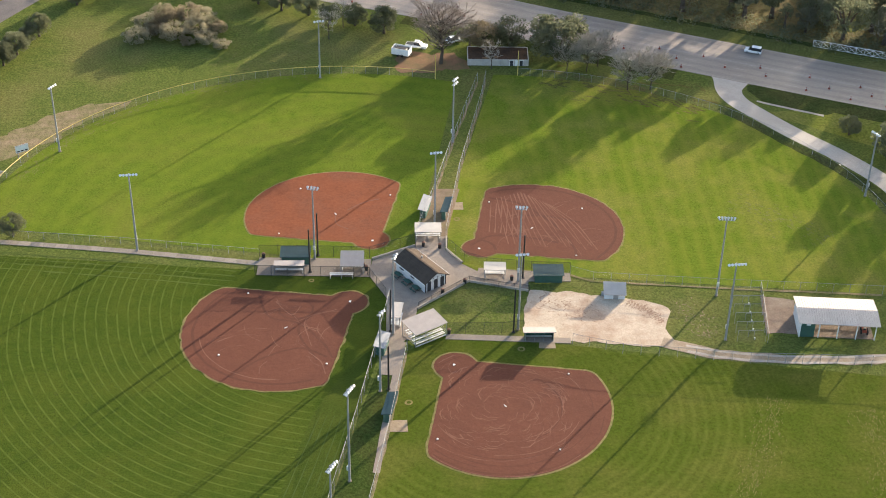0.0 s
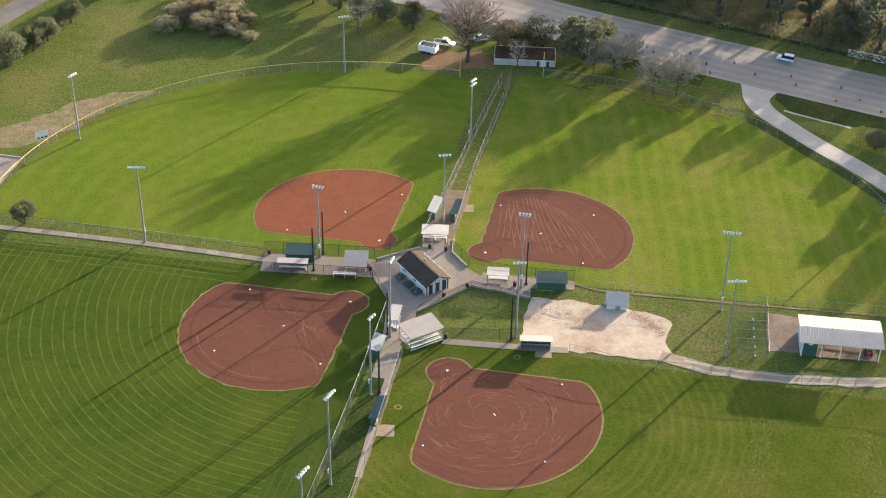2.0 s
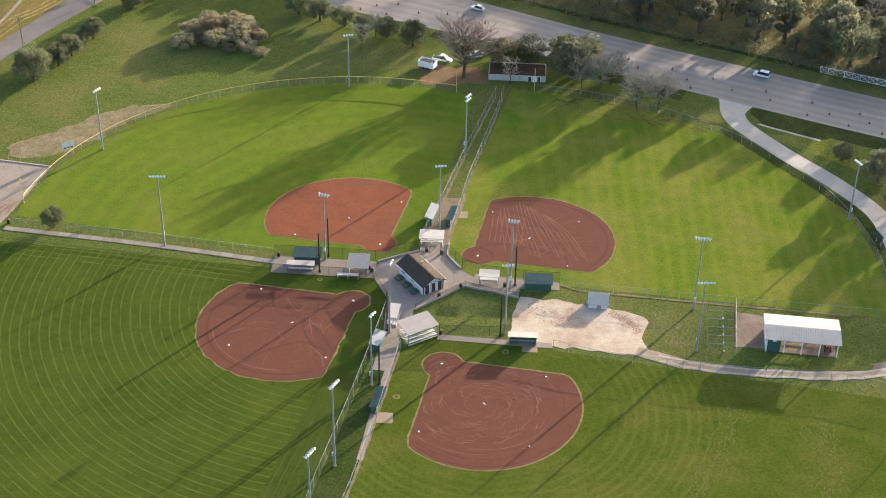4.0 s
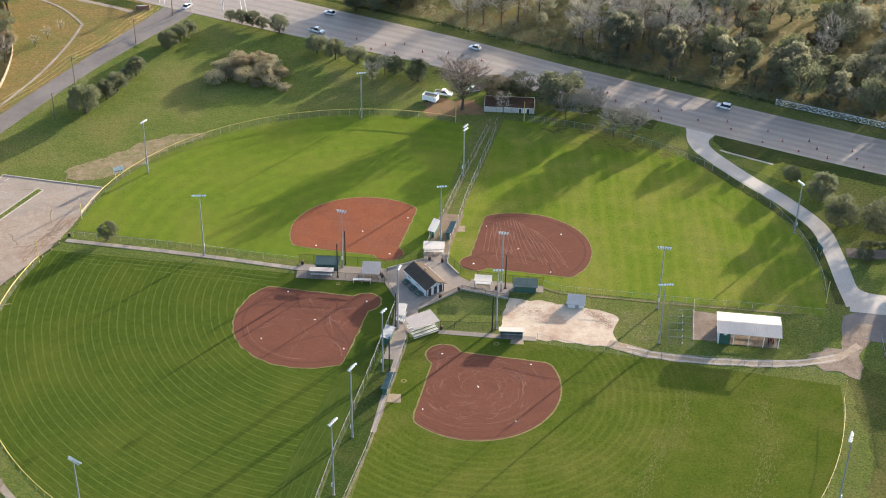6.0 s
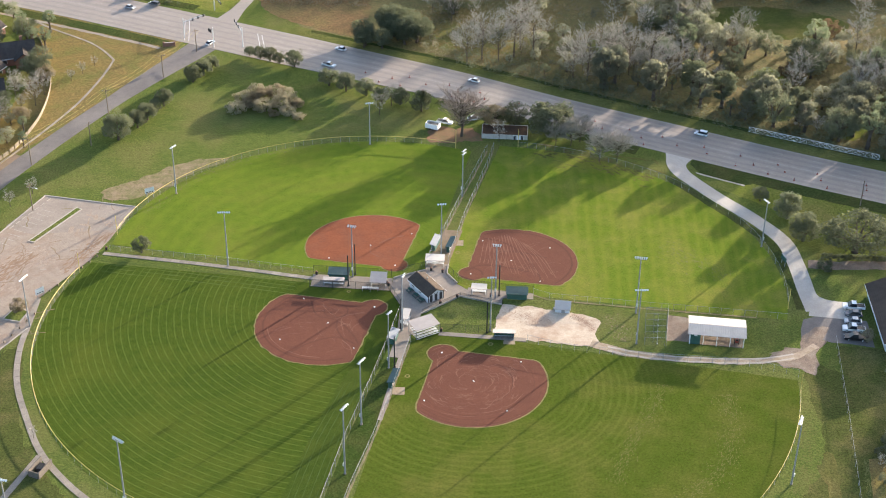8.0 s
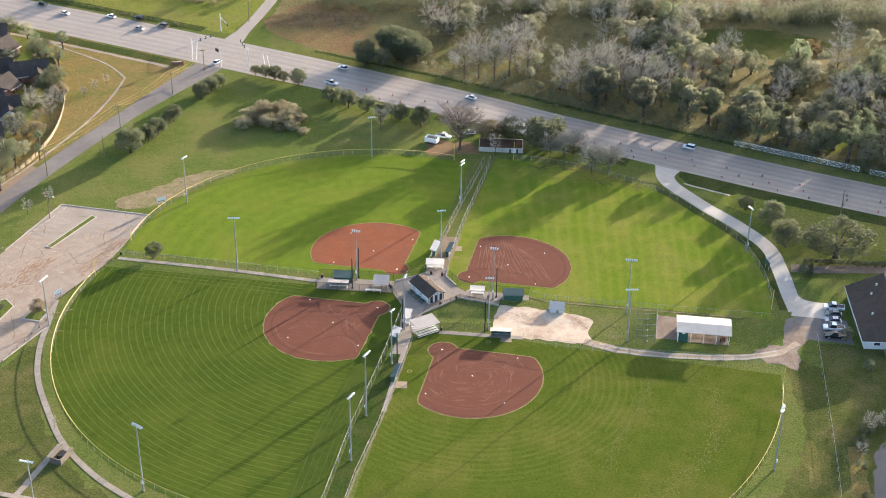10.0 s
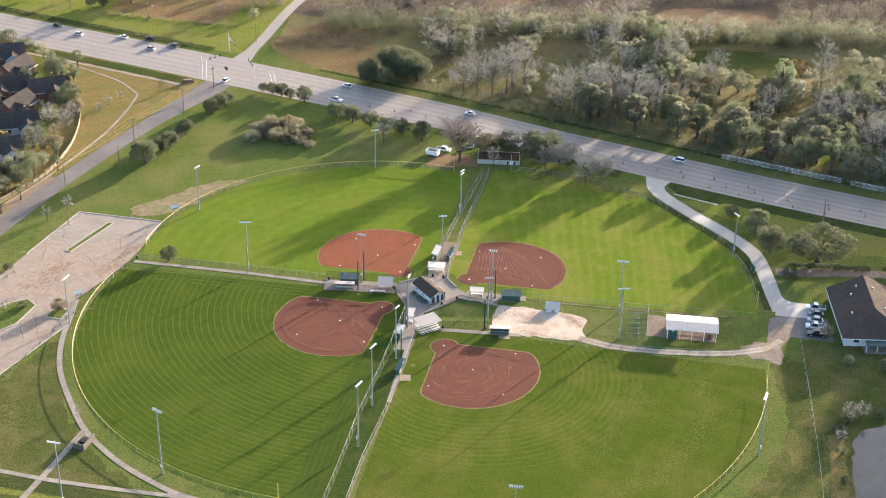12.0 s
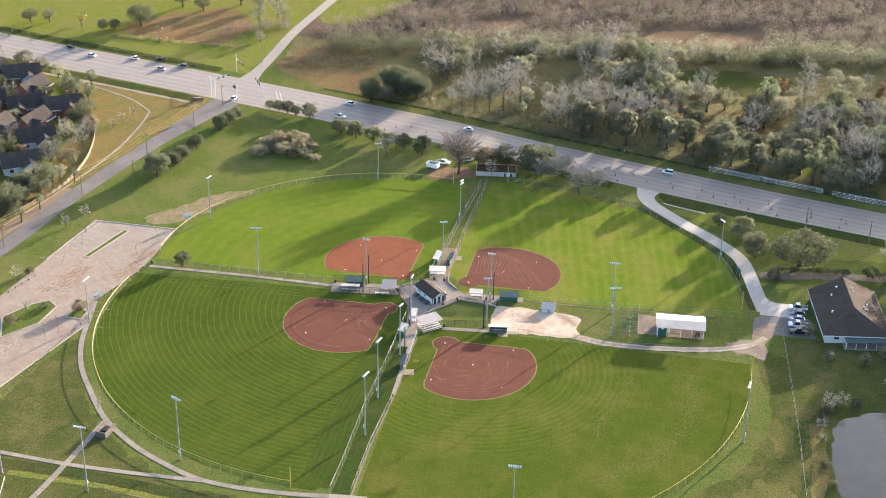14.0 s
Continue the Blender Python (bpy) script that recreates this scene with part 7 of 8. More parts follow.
BARE = [bare_mesh(80 + i, 12.0, 0.9 + 0.1 * i, 3, 0.2, BARK_GREY, 17) for i in range(4)]
VERGE = [bare_mesh(190 + i, 7.6, 1.75, 3, 0.17, mat("dull_bare_twigs", (0.40, 0.37, 0.31), (0.32, 0.295, 0.245), 2.0, 0.95, spec=0.05, glow=0.25), 30, 0.034) for i in range(2)]
BIGBARE = bare_mesh(90, 12.2, 1.35, 3, 0.4, mat("brown_bare_twigs", (0.34, 0.285, 0.24), (0.265, 0.22, 0.185), 2.0, 0.95, spec=0.05, glow=0.25), 40, 0.036)
tr_rnd = random.Random(77)


def tree(x, y, kind, s=1.0, label="", sz=1.0, category="tree", name="tree", group="park trees"):
    pool = {"oak": OAK, "round": ROUND, "dull": DULL, "pine": PINE, "yellow": YELL, "rust": RUST, "brush": BRUSHM, "shrub": SHRUB, "bare": BARE, "verge": VERGE, "edge": EDGE}.get(kind)
    tm, cm = (BIGBARE if kind == "bigbare" else pool[tr_rnd.randrange(len(pool))])
    if name == "tree":
        name = {"oak": "oak_tree", "round": "oak_tree", "pine": "pine_tree", "bare": "bare_tree", "bigbare": "bare_tree", "verge": "bare_tree", "dull": "olive_tree", "edge": "olive_tree", "brush": "small_tree", "shrub": "shrub"}.get(kind, "autumn_tree")
    t = thing(name, pose(x, y, 0, rz=tr_rnd.uniform(0, 360)) @ Matrix.Diagonal((s, s, s * sz, 1)), label, category, group)
    part("trunk", tm, BARK, t)
    part("crown", cm, BARK, t)
    return t


# round oaks along the street
for x, y, s in ((-101.7, 274.2, 1.22), (-98.0, 281.6, 0.82), (-96.2, 286.6, 0.8), (-93.3, 295.5, 0.78), (-95.2, 291.6, 0.6), (-88.0, 311.6, 0.86), (-85.6, 316.4, 0.8), (-83.8, 320.2, 0.72)):
    tree(x, y, "round", s, "dense round evergreen oak beside the street")
for x, y, s in ((-69.7, 329.4, 0.62), (-66.2, 328.0, 0.7), (-62.9, 326.3, 0.55), (-57.6, 324.4, 0.8), (-73.5, 331, 0.5)):
    tree(x, y, "round", s, "small round evergreen in the highway verge")
for x, y, s in ((-44.6, 313.6, 0.95), (-38.7, 310.2, 1.0), (-32.1, 307.8, 0.92), (-26.8, 303.8, 0.85), (-20.8, 302.6, 0.85), (-13.9, 298.8, 1.05)):
    tree(x, y - 1.2, "round", s * 0.92, "spreading evergreen oak in a row beside the highway", 0.95)
tree(-26.5, 294.4, "bare", 0.6, "small leafless tree on the lawn")
tree(-23.5, 300.4, "bare", 0.55, "small leafless tree on the lawn")
STEM = Geo().tube((0, 0, -0.05), (0.1, 0.05, 2.9), 0.11, 0.035, 6).done("stem", BARK)
THICK = {"brown": BRUSHM, "grey": [crown_mesh("crown", 160 + i, 5.0, 3.8, 0.3, 48, 78, 0.2, LEAF_GREY) for i in range(2)]}
for x, y, k, s, sz in ((-70.5, 296, "grey", 0.85, 0.8), (-66.5, 299.5, "brown", 0.8, 0.8), (-62, 297.5, "grey", 1.0, 0.8), (-64, 303.4, "brown", 0.95, 0.9), (-57, 300, "grey", 1.0, 0.85), (-54.5, 296, "grey", 0.75, 0.7), (-60, 306, "brown", 0.95, 0.9),
                       (-50.6, 293.0, "grey", 0.55, 0.8), (-69.2, 302.6, "grey", 0.85, 0.9), (-56.5, 305, "grey", 0.9, 0.9), (-52.4, 300.4, "brown", 0.7, 0.8), (-66, 307, "grey", 0.85, 0.9), (-58.6, 294.6, "brown", 0.5, 0.7)):
    cm = THICK[k][int(abs(x * 7)) % 2][1]
    t = thing("thicket", pose(x, y - 3.2, 0, rz=x * 31 % 360) @ Matrix.Diagonal((s * 0.95, s * 0.95, s * sz * 0.95, 1)), "pale grey-brown leafless thicket on the lawn" if k == "grey" else "brown autumn thicket on the lawn", "thicket", "thicket")
    for i in range(5):
        part("stem", STEM, BARK, t, m=pose(0.2 * math.cos(1.26 * i), 0.2 * math.sin(1.26 * i), 0, 0, 22, 72 * i + 9))
    part("crown", cm, BARK, t)
tree(-53, 297.6, "shrub", 1.1, "small green shrub at the foot of a thicket", category="shrub", name="shrub")
tree(-80.2, 217.2, "round", 0.66, "lone small round tree by the path")
tree(-0.7, 283.0, "bigbare", 1.0, "large leafless tree beside a field house")
tree(9.0, 290.6, "brush", 1.15, "brown-leaved tree behind a field house")
tree(10.6, 280.6, "bare", 0.55, "leafless tree in front of a field house")
tree(15.6, 290.2, "oak", 0.72, "dark evergreen tree behind a field house")
tree(6.0, 291.4, "dull", 0.62, "olive-leaved tree behind a field house")
tree(25.8, 285.4, "round", 2.0, "broad dark evergreen oak beside the highway", 0.76)
for x, y, s in ((27.4, 279.6, 0.6), (31.9, 279.6, 0.7), (34.6, 282.0, 0.72), (40.2, 271.2, 0.76), (45.2, 271.6, 0.74)):
    tree(x, y, "verge", s * 1.15, "spreading leafless tree with fine twigs in the verge")
tree(11, 292, "shrub", 1.3, "low evergreen shrub beside the highway", category="shrub", name="shrub")
tree(15, 290.6, "shrub", 1.1, "low evergreen shrub beside the highway", category="shrub", name="shrub")
tree(84.4, 252.7, "round", 0.62, "small dark round tree on the lawn")
tree(90.7, 244.3, "round", 1.08, "round olive tree beside the drive")
tree(93.4, 233.6, "round", 1.15, "dense dark round tree beside the drive")
tree(106.4, 229.0, "oak", 1.7, "large spreading evergreen oak on the lawn", 0.62)
for x, y, s in ((102.4, 190.9, 0.42), (115, 177, 0.45), (105.5, 178.5, 0.36), (121, 180, 0.45)):
    tree(x, y, "dull", s, "pale feathery shrub on the lawn by the hall", category="shrub", name="shrub", group="garden shrubs")
for x, y, s in ((127, 224, 1.4), (131, 221, 1.3), (133, 212, 1.5), (97.0, 220.2, 1.2)):
    tree(x, y, "shrub", s, "rounded ornamental shrub near the hall", category="shrub", name="shrub", group="garden shrubs")
for x, y, s in ((101, 155, 0.5), (104.6, 156.4, 0.4), (97.4, 147, 0.35), (119, 163, 0.6), (126, 166, 0.7)):
    tree(x, y, "bare", s, "small leafless tree beside the pond")
for x, y, s in ((98.6, 151.4, 1.0), (97.2, 143.5, 0.8), (100.4, 155.2, 1.1), (103.4, 157.6, 0.9), (96.4, 133, 0.8), (96.6, 126, 0.7), (108.6, 158, 1.0)):
    tree(x, y, "shrub", s, "scrubby green bush on the pond's bank", category="shrub", name="shrub", group="bank shrubs")
# palm-like clump and saplings in the car park
for x, y, k, s in ((-103.6, 190.6, "brush", 0.62), (-117.9, 188.4, "bare", 0.36), (-120.4, 183, "brush", 0.5), (-114, 191, "shrub", 0.8), (-85.6, 146.4, "bare", 0.25), (-121.4, 236.6, "bare", 0.4), (-117.4, 243.4, "bare", 0.38), (-126, 205, "bare", 0.38), (-124, 209.5, "shrub", 0.8)):
    tree(x, y, k, s, "small planted tree in the car park", group="car park trees")
tree(135, 230, "dull", 1.1, "evergreen tree behind the hall")
# out of view; added so their shadows darken the lawn by hall and pond
for x, y, s in ((140, 205, 1.3), (147, 214, 1.35), (151, 201, 1.3), (158, 209, 1.4), (143, 222, 1.2), (166, 203, 1.4), (141, 188, 1.1), (134, 177, 1.15), (139, 183, 1.2), (131.5, 168, 1.0), (146, 178, 1.25), (141, 168, 1.1), (152, 188, 1.2), (129, 158, 0.9), (136, 196, 1.2)):
    tree(x, y, "oak", s, "unseen oak past the hall, added to shade the lawn")
hg = [crown_mesh("crown", 95, 1.5, 1.2, 0.1, 16, 30, 0.16, LEAF_OAK)]
t = thing("hedge", pose(98, 225.6, 0), "long clipped dark evergreen hedge", "hedge")
for i in range(14):
    part("hedge_clump", hg[0][1], LEAF_OAK, t, m=pose(1.65 * i, -0.05 * i, 0, rz=40 * i))
# garden trees of the houses
GARDEN_LOOKS = {"oak": "evergreen oak in a back garden", "bare": "leafless tree in a back garden", "dull": "olive-leaved tree in a back garden", "round": "round evergreen in a back garden", "pine": "tall pine in a back garden", "yellow": "yellow autumn tree in a back garden", "brush": "brown-leaved tree in a back garden"}
# along the fence
for x, y, k, s in ((-136.5, 300, "bare", 0.55), (-135.8, 290, "bare", 0.5), (-136.2, 281, "dull", 0.5), (-137.4, 272, "pine", 0.45), (-139.6, 262, "pine", 0.5), (-142, 254, "pine", 0.55), (-137.6, 308, "dull", 0.55), (-147, 298, "dull", 0.6), (-152, 286, "yellow", 0.6), (-144, 275, "oak", 0.7), (-158, 297, "bare", 0.6), (-139, 312, "oak", 0.8), (-143, 322, "oak", 0.95), (-150, 338, "oak", 0.9), (-140, 297, "bare", 0.7), (-138.5, 283, "bare", 0.7), (-143, 287, "dull", 0.7), (-145, 262, "round", 0.9), (-133.4, 262, "pine", 0.7), (-136, 257, "oak", 0.85), (-139.6, 252, "dull", 0.8), (-132.2, 300, "bare", 0.75), (-132.6, 293, "bare", 0.7), (-135, 310, "brush", 1.0), (-133.6, 270, "dull", 0.7), (-141.5, 246, "oak", 0.95), (-137.6, 316, "oak", 0.9), (-134, 284, "brush", 0.9), (-138, 267, "oak", 0.8), (-141, 330, "pine", 0.8), (-144, 344, "pine", 0.75), (-157, 299, "yellow", 0.8), (-159, 316, "dull", 0.8), (-156, 329, "pine", 0.8), (-141, 302, "dull", 0.7), (-152, 285.5, "brush", 0.9), (-140.5, 283, "oak", 0.8)):
    if all(math.hypot(x - h_[0], y - h_[1]) > 8.5 for h_ in HOUSES):
        tree(x, y, k, s * 0.85, GARDEN_LOOKS[k], group="garden trees")
# between the houses
for x, y, k, s in ((-143.5, 247, "pine", 0.75), (-146, 243, "oak", 0.9), (-150, 238, "oak", 0.95), (-141, 262, "round", 0.8), (-138.2, 272.6, "yellow", 0.6), (-165, 290, "oak", 1.0), (-160, 282, "oak", 0.9), (-172, 312, "oak", 0.95), (-178, 300, "oak", 1.1), (-163, 262, "oak", 1.0), (-155, 314, "bare", 0.8), (-183, 336, "oak", 0.9), (-176, 362, "oak", 0.8), (-160, 354, "dull", 0.8), (-193, 370, "oak", 1.0), (-148, 310, "dull", 0.8), (-152, 232, "oak", 0.9), (-158, 240, "oak", 0.9), (-141.5, 291.5, "oak", 0.6)):
    if all(math.hypot(x - h_[0], y - h_[1]) > 8.5 for h_ in HOUSES):
        tree(x, y, k, s * 0.85, GARDEN_LOOKS[k], group="garden trees")
# behind the houses
for x, y, k, s in ((-142, 303, "bare", 0.65), (-139.5, 279, "bare", 0.6), (-144, 268, "dull", 0.6), (-157, 287, "oak", 0.8), (-146, 332, "pine", 0.7), (-158, 332, "oak", 0.7), (-154, 345, "pine", 0.65), (-168, 358, "oak", 0.7), (-146, 252, "oak", 0.85), (-149, 246, "pine", 0.7), (-141, 241, "round", 0.8), (-160, 270, "oak", 0.9), (-170, 330, "bare", 0.7), (-178, 340, "oak", 0.7), (-163, 312, "dull", 0.7), (-142, 314, "dull", 0.7), (-147, 306, "yellow", 0.55), (-155, 260, "oak", 0.9)):
    if all(math.hypot(x - h_[0], y - h_[1]) > 8.5 for h_ in HOUSES):
        tree(x, y, k, s * 0.85, GARDEN_LOOKS[k], group="garden trees")
for x, y in ((-128, 268), (-131, 277), (-133.5, 249), (-136.5, 240), (-124.5, 315), (-122, 320), (-126.6, 310)):
    tree(x, y, "pine" if y < 300 else "bare", 0.42 if y < 300 else 0.3, "slim young tree in the dry grass", group="verge trees")
# meadow trees past the crossing
for x, y, k, s in ((-142, 411, "oak", 0.95), (-152.2, 406.3, "round", 0.65), (-157, 406, "round", 0.65), (-168, 411, "yellow", 0.6), (-182, 413, "dull", 0.7), (-190, 412, "oak", 0.6), (-92, 414, "bare", 0.7), (-86, 424, "bare", 0.8), (-89, 398, "dull", 0.5), (-82, 416, "bare", 0.7), (-120, 432, "oak", 0.7), (-130, 436, "oak", 0.8), (-105, 440, "dull", 0.8), (-96, 436, "dull", 0.9)):
    tree(x, y, k, s, "tree standing in the far meadow", group="meadow trees")

# ---- the woods beyond the highway ----
def hwy_y(x):
    for (x0, y0), (x1, y1) in zip(HWY, HWY[1:]):
        if x0 <= x <= x1:
            return y0 + (y1 - y0) * (x - x0) / (x1 - x0)
    return 190.0


wr = random.Random(31)
LOOKS = {"oak": "evergreen oak in the roadside woods", "bare": "tall leafless tree in the roadside woods", "dull": "olive-leaved tree in the roadside woods", "pine": "tall pine in the roadside woods", "yellow": "yellow autumn tree in the woods", "rust": "rust-coloured tree in the woods"}
tree(119.5, 352.5, "rust", 1.15, LOOKS["rust"], group="woods")
tree(92.9, 315.0, "yellow", 0.84, LOOKS["yellow"], group="woods")
PLAN_AZ, PLAN_EL = 38.0, 9.8   # the sun's direction as it lies on the plan
SX, SY = math.sin(radians(PLAN_AZ)), math.cos(radians(PLAN_AZ))
# tall trees standing out along the wood's edge, whose shadows reach the lawns
for x, y, h, k in ((70.0, 311.0, 14.6, "edge"), (72.3, 305.4, 13.6, "edge"), (79.0, 306.0, 13.2, "edge"), (91.6, 302.3, 13.8, "edge"), (93.5, 294.9, 11.4, "oak"), (101.4, 299.3, 12.0, "edge"), (102.6, 292.6, 10.7, "edge"), (116.7, 290.8, 13.6, "edge"),
                   (112.0, 287.5, 10.8, "oak"), (58.0, 309.6, 14.4, "edge"), (42.8, 316.4, 14.6, "edge"), (46.2, 320, 13.4, "edge")):
    tree(x, y, k, h / {"edge": 13.0, "oak": 10.0}[k] * 0.97, LOOKS["oak" if k == "oak" else "dull"].replace("in the", "on the edge of the"), group="woods")
# rides through the woods along which the low sun reaches the road
RIDES = [(px_ * SY - py_ * SX, px_ * SX + py_ * SY + 6.0, w) for px_, py_, w in ((40.0, 291.5, 5.0), (52.5, 286.8, 6.4), (21.1, 295.1, 5.6), (42.4, 279.8, 6.0), (3.4, 307.2, 6.0), (-7.1, 315.9, 6.4), (-22.0, 328.0, 5.0), (79.0, 255.0, 7.0), (94.0, 328.0, 4.5), (99.5, 304.0, 3.6), (118.6, 293.0, 3.2))]


def road_edge(q):
    """How far along the sun's way the line q meets the near edge of the highway."""
    a, b = 120.0, 460.0
    for _ in range(24):
        r = (a + b) / 2
        if -q * SX + r * SY > hwy_y(q * SY + r * SX) - 15:
            b = r
        else:
            a = r
    return a


def headroom(x, y, part_of=1.0):
    """The tallest tree that leaves the low sun on the road and lawn below it."""
    q, s_ = x * SY - y * SX, x * SX + y * SY
    if -262 < q < -60 and x < 108:
        return min([(s_ - road_edge(q)) * math.tan(radians(PLAN_EL))] + [(s_ - ref) * math.tan(radians(PLAN_EL)) * 0.95 for c, ref, w in RIDES if abs(q - c) < w * part_of])
    return min([99.0] + [(s_ - ref) * math.tan(radians(PLAN_EL)) * 0.95 for c, ref, w in RIDES if abs(q - c) < w * part_of])


# a dark stand of oaks by the crossing
for i in range(15):
    a = wr.uniform(0, 6.28)
    x, y = -30 + 12 * math.cos(a) * wr.random() ** 0.5, 346 + 8 * math.sin(a) * wr.random() ** 0.5
    tree(x, y, "oak", min(wr.uniform(0.85, 1.1), headroom(x, y) * 0.135), "dark evergreen oak in a dense stand", group="woods")
STANDS = ((-6, 335), (4, 340), (14, 333), (25, 328), (28, 336), (45, 326), (51, 330), (-14, 341), (0, 331), (8, 333), (19, 338), (12, 345), (33, 322), (42, 318), (38, 329), (52, 315), (57, 322), (48, 338), (26, 352), (-12, 366), (60, 334))
for x, y, s in ((-1.6, 330, 0.95), (3.0, 334, 1.1), (8.6, 332.5, 1.05), (13.5, 336.5, 1.15), (19.9, 338, 1.1), (15.5, 342.5, 1.2), (33, 322.5, 1.0), (37.5, 321.5, 1.15), (44, 329, 1.1), (48.5, 330.5, 1.15), (51, 326, 1.0), (62.6, 319, 0.95), (66, 322, 1.0), (58, 327, 1.1)):
    tree(x, y, "bare", s, LOOKS["bare"], 1.12, group="woods")
GLADES = ((99.5, 304.0), (104.8, 305.2), (118.6, 293.0), (100.5, 326.0))
placed = []
tries = 0
while len(placed) < 235 and tries < 16000:
    tries += 1
    x = wr.uniform(-25, 195)
    d = 20 + 68 * wr.random() ** 1.1
    y = hwy_y(x) + d
    if x < 4 and y < 362 and not (x > -18 and y < 345):
        continue
    if 80 < x < 128 and 350 < y < 382 or 88 < x < 103 and 318 < y < 334:
        continue
    if any(math.hypot(x - gx, y - gy) < 5.5 for gx, gy in GLADES):
        continue
    east = x > 62
    mind = (4.3 if x > 100 else 5.0) if east else 4.4
    if any((x - px_) ** 2 + (y - py_) ** 2 < mind ** 2 for px_, py_ in placed):
        continue
    if not east and not any((x - cx) ** 2 + (y - cy) ** 2 < 30 for cx, cy in STANDS):
        continue
    placed.append((x, y))
    if east:
        k = wr.choices(("oak", "dull", "pine", "bare", "rust", "yellow"), (15, 34, 24, 30, 2, 0))[0]
        s = wr.uniform(0.8, 1.2) * (0.85 if d < 28 else 1.0)
    else:
        k = wr.choices(("bare", "dull", "oak", "pine", "yellow"), (66, 18, 8, 4, 0))[0]
        s = wr.uniform(1.05, 1.5) if k == "bare" else wr.uniform(0.55, 0.85)
    tall = {"oak": 10.0, "dull": 9.0, "pine": 13.0, "bare": 13.5, "yellow": 8.0, "rust": 8.5}[k]
    room = min(headroom(x, y) * 1.6, headroom(x, y, 0.75)) / tall if k == "bare" and not east else headroom(x, y) / tall
    if room < 0.3:
        continue
    s = min(s, room)
    tree(x, y, k, s, LOOKS[k], 1.0 if k != "bare" else 1.12, group="woods")


def join_trees(name, label, spots):
    """Many trees of the far woods in one mesh; spots: x, y, turn, size, tree data."""
    V, F, o = [], [], 0
    polys = {me: [tuple(f.vertices) for f in me.polygons] for me in {sp[4] for sp in spots}}
    for x, y, turn, s, me in spots:
        n = len(me.vertices)
        v = np.empty(n * 3)
        me.vertices.foreach_get("co", v)
        v = v.reshape(-1, 3) * s
        ca, sn = math.cos(turn), math.sin(turn)
        V.append(np.stack([v[:, 0] * ca - v[:, 1] * sn + x, v[:, 0] * sn + v[:, 1] * ca + y, v[:, 2]], 1))
        F += [tuple(i + o for i in poly) for poly in polys[me]]
        o += n
    solid(name, mesh(name, np.concatenate(V).tolist(), F, spots[0][4].materials[0]), None, label, "woods", "stuff")


LIGHT = {"oak": crown_mesh("crown", 110, 10.0, 4.6, 1.6, 30, 44, 0.32, LEAF_OAK)[1], "dull": crown_mesh("crown", 111, 9.5, 4.0, 1.0, 30, 44, 0.32, LEAF_DULL)[1],
         "bare": bare_mesh(112, 12.5, 0.85, 2, 0.2, BARK_GREY, 15, 0.03)[1], "rust": crown_mesh("crown", 113, 8.0, 3.2, 1.0, 26, 36, 0.32, LEAF_RUST)[1]}
far = {k: [] for k in LIGHT}
n_far = 0
while n_far < 230:
    x, d = wr.uniform(-20, 215), wr.uniform(40, 118)
    y = hwy_y(x) + d
    if x < 6 and y < 364 or 80 < x < 128 and 348 < y < 382 or 86 < x < 101 and 312 < y < 334 or y > 404:
        continue
    if headroom(x, y) < 10:
        continue
    k = wr.choices(("oak", "dull", "bare", "rust"), (20, 34, 34, 3) if x > 62 else (12, 22, 62, 3))[0]
    far[k].append((x, y, wr.uniform(0, 6.28), wr.uniform(0.6, 1.05), LIGHT[k]))
    n_far += 1
for k, lab in (("oak", "dense evergreen woods beyond the highway"), ("dull", "dull olive woods beyond the highway"), ("bare", "pale leafless woods beyond the highway"), ("rust", "rust-coloured trees scattered in the woods")):
    join_trees("far_woods", lab, far[k])

# tree line and brush behind, uncountable
def thicket_field(name, label, material, n, region, size, seed, per=30, leaf=0.3, tall=1.0):
    rs = random.Random(seed)
    cs = []
    i = 0
    while i < n:
        x, y = region(rs)
        if x is None:
            continue
        r = size * rs.uniform(0.6, 1.3)
        z = r * 0.75 * tall
        cs.append((Vector((x, y, z)), r))
        i += 1
    vs, fs = leaf_cloud(rs, cs, 1, per, leaf, 0.8 * tall)
    solid(name, mesh(name, vs, fs, material), material, label, "woods", "stuff")


def band(x0, x1, f0, f1, hole=None):
    def pick(rs):
        x = rs.uniform(x0, x1)
        y = rs.uniform(f0(x), f1(x))
        if hole and hole(x, y):
            return None, None
        return x, y
    return pick


clear = lambda x, y: (70 < x < 124 and 406 < y < 428) or (0 < x < 25 and 419 < y < 432) or (80 < x < 128 and 350 < y < 382) or (-80 < x < -26 and y > 416 + (x + 66) * 0.9) or (128 < x < 185 and abs(y - 424 - (x - 128) * 0.45) < 3)
thicket_field("tree_line", "dense line of dull evergreen trees", LEAF_DULL, 240, band(-15, 230, lambda x: 388, lambda x: 402, clear), 3.2, 5, 150, 0.27, 1.35)
thicket_field("tree_line", "dark evergreen trees in a distant line", LEAF_OAK, 560, band(-60, 230, lambda x: 386, lambda x: 399, clear), 3.0, 6, 135, 0.27, 1.4)
thicket_field("far_brush", "grey brown leafless brush filling the distance", BRUSH_TWIG, 3000, band(-66, 260, lambda x: 402, lambda x: 500, clear), 2.2, 7, 62, 0.25, 1.5)
thicket_field("far_brush", "brown autumn brush filling the distance", LEAF_BRUSH, 700, band(-66, 260, lambda x: 402, lambda x: 500, clear), 1.9, 8, 60, 0.24, 1.2)
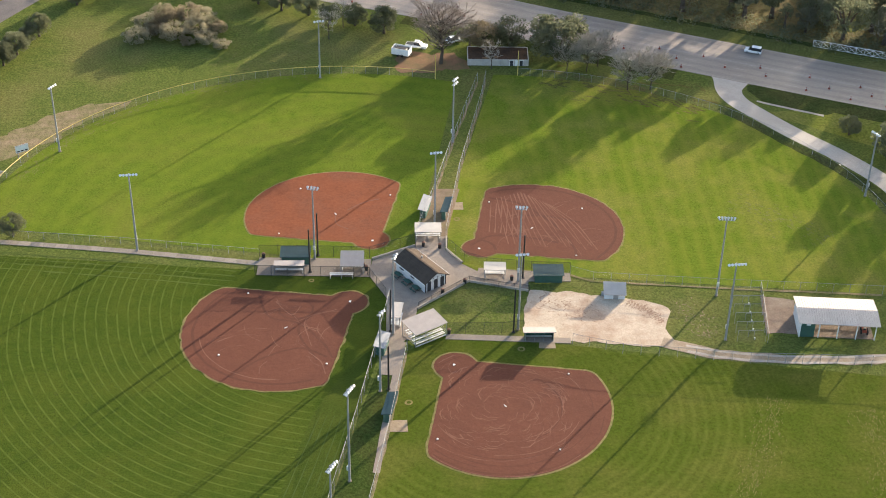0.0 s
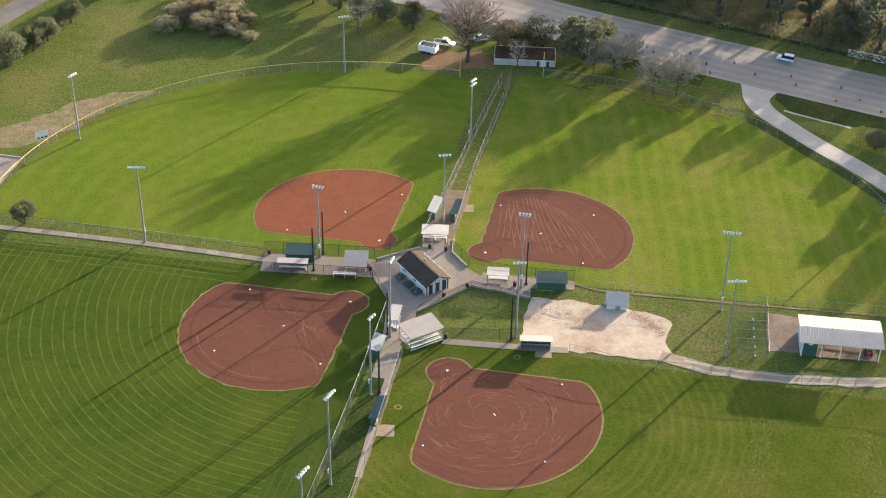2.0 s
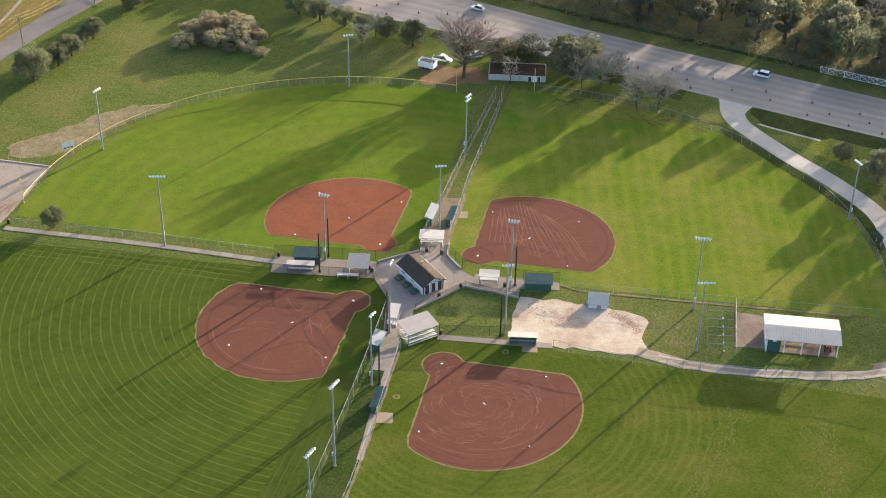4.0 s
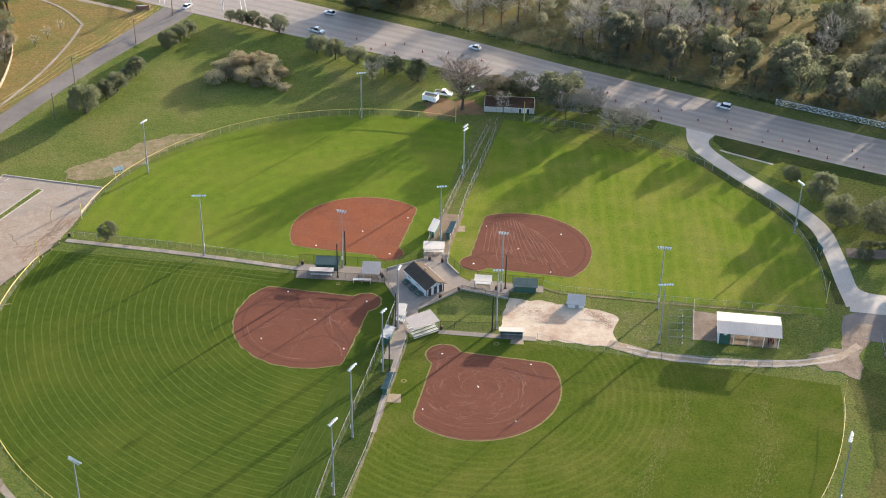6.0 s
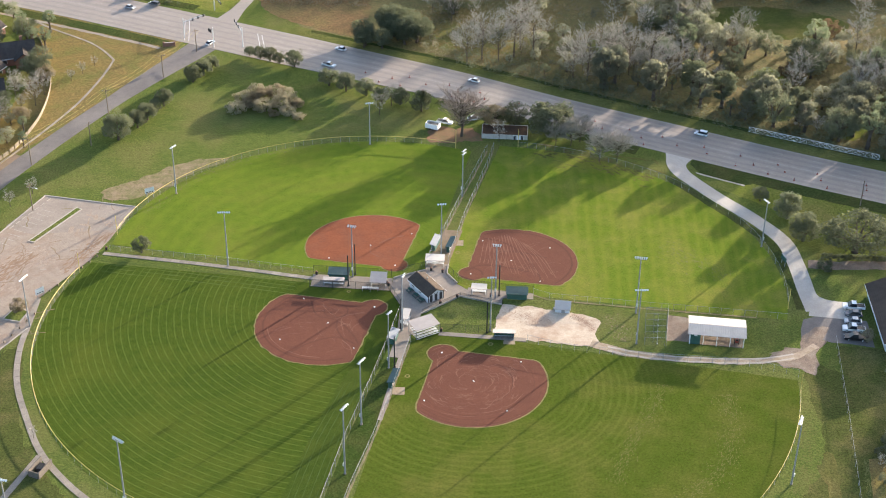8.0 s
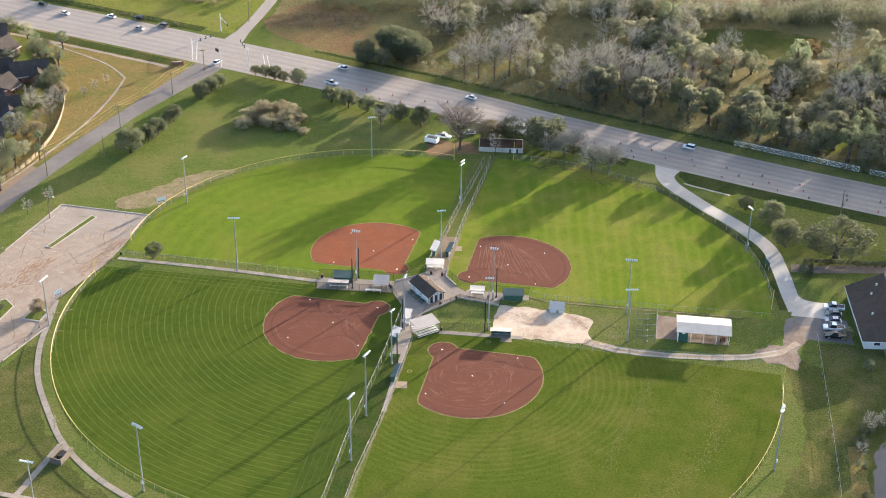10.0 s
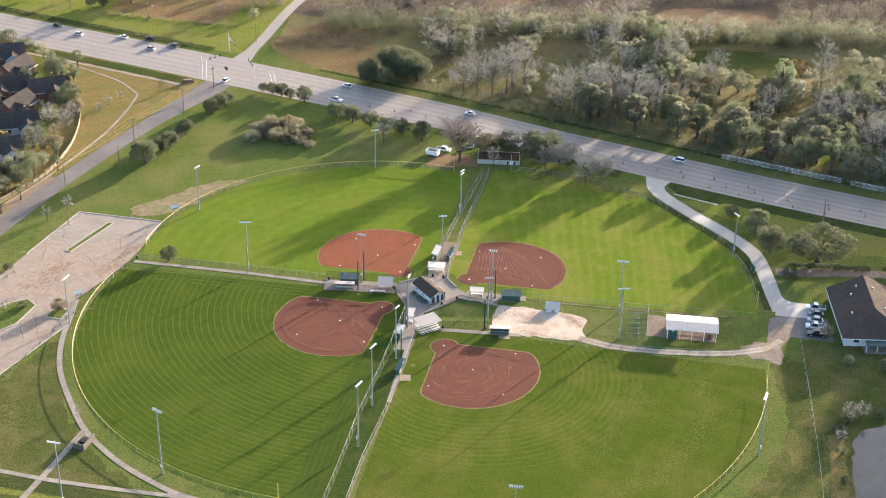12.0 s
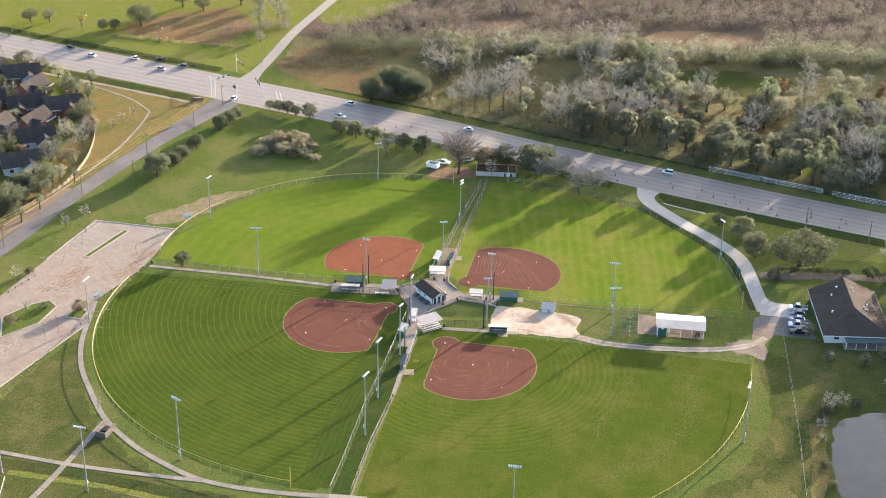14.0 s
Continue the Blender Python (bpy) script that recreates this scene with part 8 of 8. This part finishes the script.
thicket_field("far_trees", "scattered dull green trees in the distance", LEAF_DULL, 420, band(-40, 260, lambda x: 404, lambda x: 500, clear), 2.6, 9, 120, 0.27, 1.2)
thicket_field("undergrowth", "low brown undergrowth between the trees", LEAF_BRUSH, 1000, band(-20, 200, lambda x: hwy_y(x) + 15, lambda x: 386, clear), 0.9, 10, 22, 0.2)
thicket_field("undergrowth", "low green undergrowth along the wood's edge", LEAF_OAK, 420, band(-8, 200, lambda x: hwy_y(x) + 14, lambda x: hwy_y(x) + 24, clear), 1.3, 11, 34, 0.26)
thicket_field("undergrowth", "russet brush along a field's edge", LEAF_BRUSH, 110, band(-150, -98, lambda x: 389 + (-98 - x) * 0.15, lambda x: 392 + (-98 - x) * 0.15), 0.7, 14, 30, 0.18)
thicket_field("undergrowth", "pale leafless brush beside a side road", BRUSH_TWIG, 60, band(-106, -80, lambda x: 404 + (x + 106) * 0.25, lambda x: 412 + (x + 106) * 0.35), 1.7, 15, 60, 0.22, 1.4)
thicket_field("undergrowth", "dark flat roadside ditch with shade painted into its grass", LEAF_OAK, 120, band(-210, -106, lambda x: 366.5 + (-140 - x) * 0.37 + 14.5, lambda x: 366.5 + (-140 - x) * 0.37 + 16), 0.55, 16, 26, 0.16)
thicket_field("undergrowth", "dry brown weeds on an open woodland floor", LEAF_BRUSH, 520, band(-18, 62, lambda x: hwy_y(x) + 17, lambda x: 384), 0.6, 18, 20, 0.16)
thicket_field("undergrowth", "dull green shrubs on an open woodland floor", LEAF_DULL, 130, band(-18, 62, lambda x: hwy_y(x) + 18, lambda x: 384), 1.2, 19, 60, 0.2, 1.2)
thicket_field("undergrowth", "dark shrubs under the trees", LEAF_OAK, 150, band(-10, 190, lambda x: hwy_y(x) + 16, lambda x: hwy_y(x) + 50), 1.3, 20, 60, 0.2, 1.2)
thicket_field("undergrowth", "scrubby brown weeds on open ground", LEAF_BRUSH, 260, band(-76, -40, lambda x: 372, lambda x: 384), 0.8, 12, 22, 0.2)
thicket_field("far_gardens", "evergreen garden trees among distant roofs", LEAF_OAK, 130, band(-260, -185, lambda x: 280, lambda x: 395), 3.2, 13, 44, 0.4)
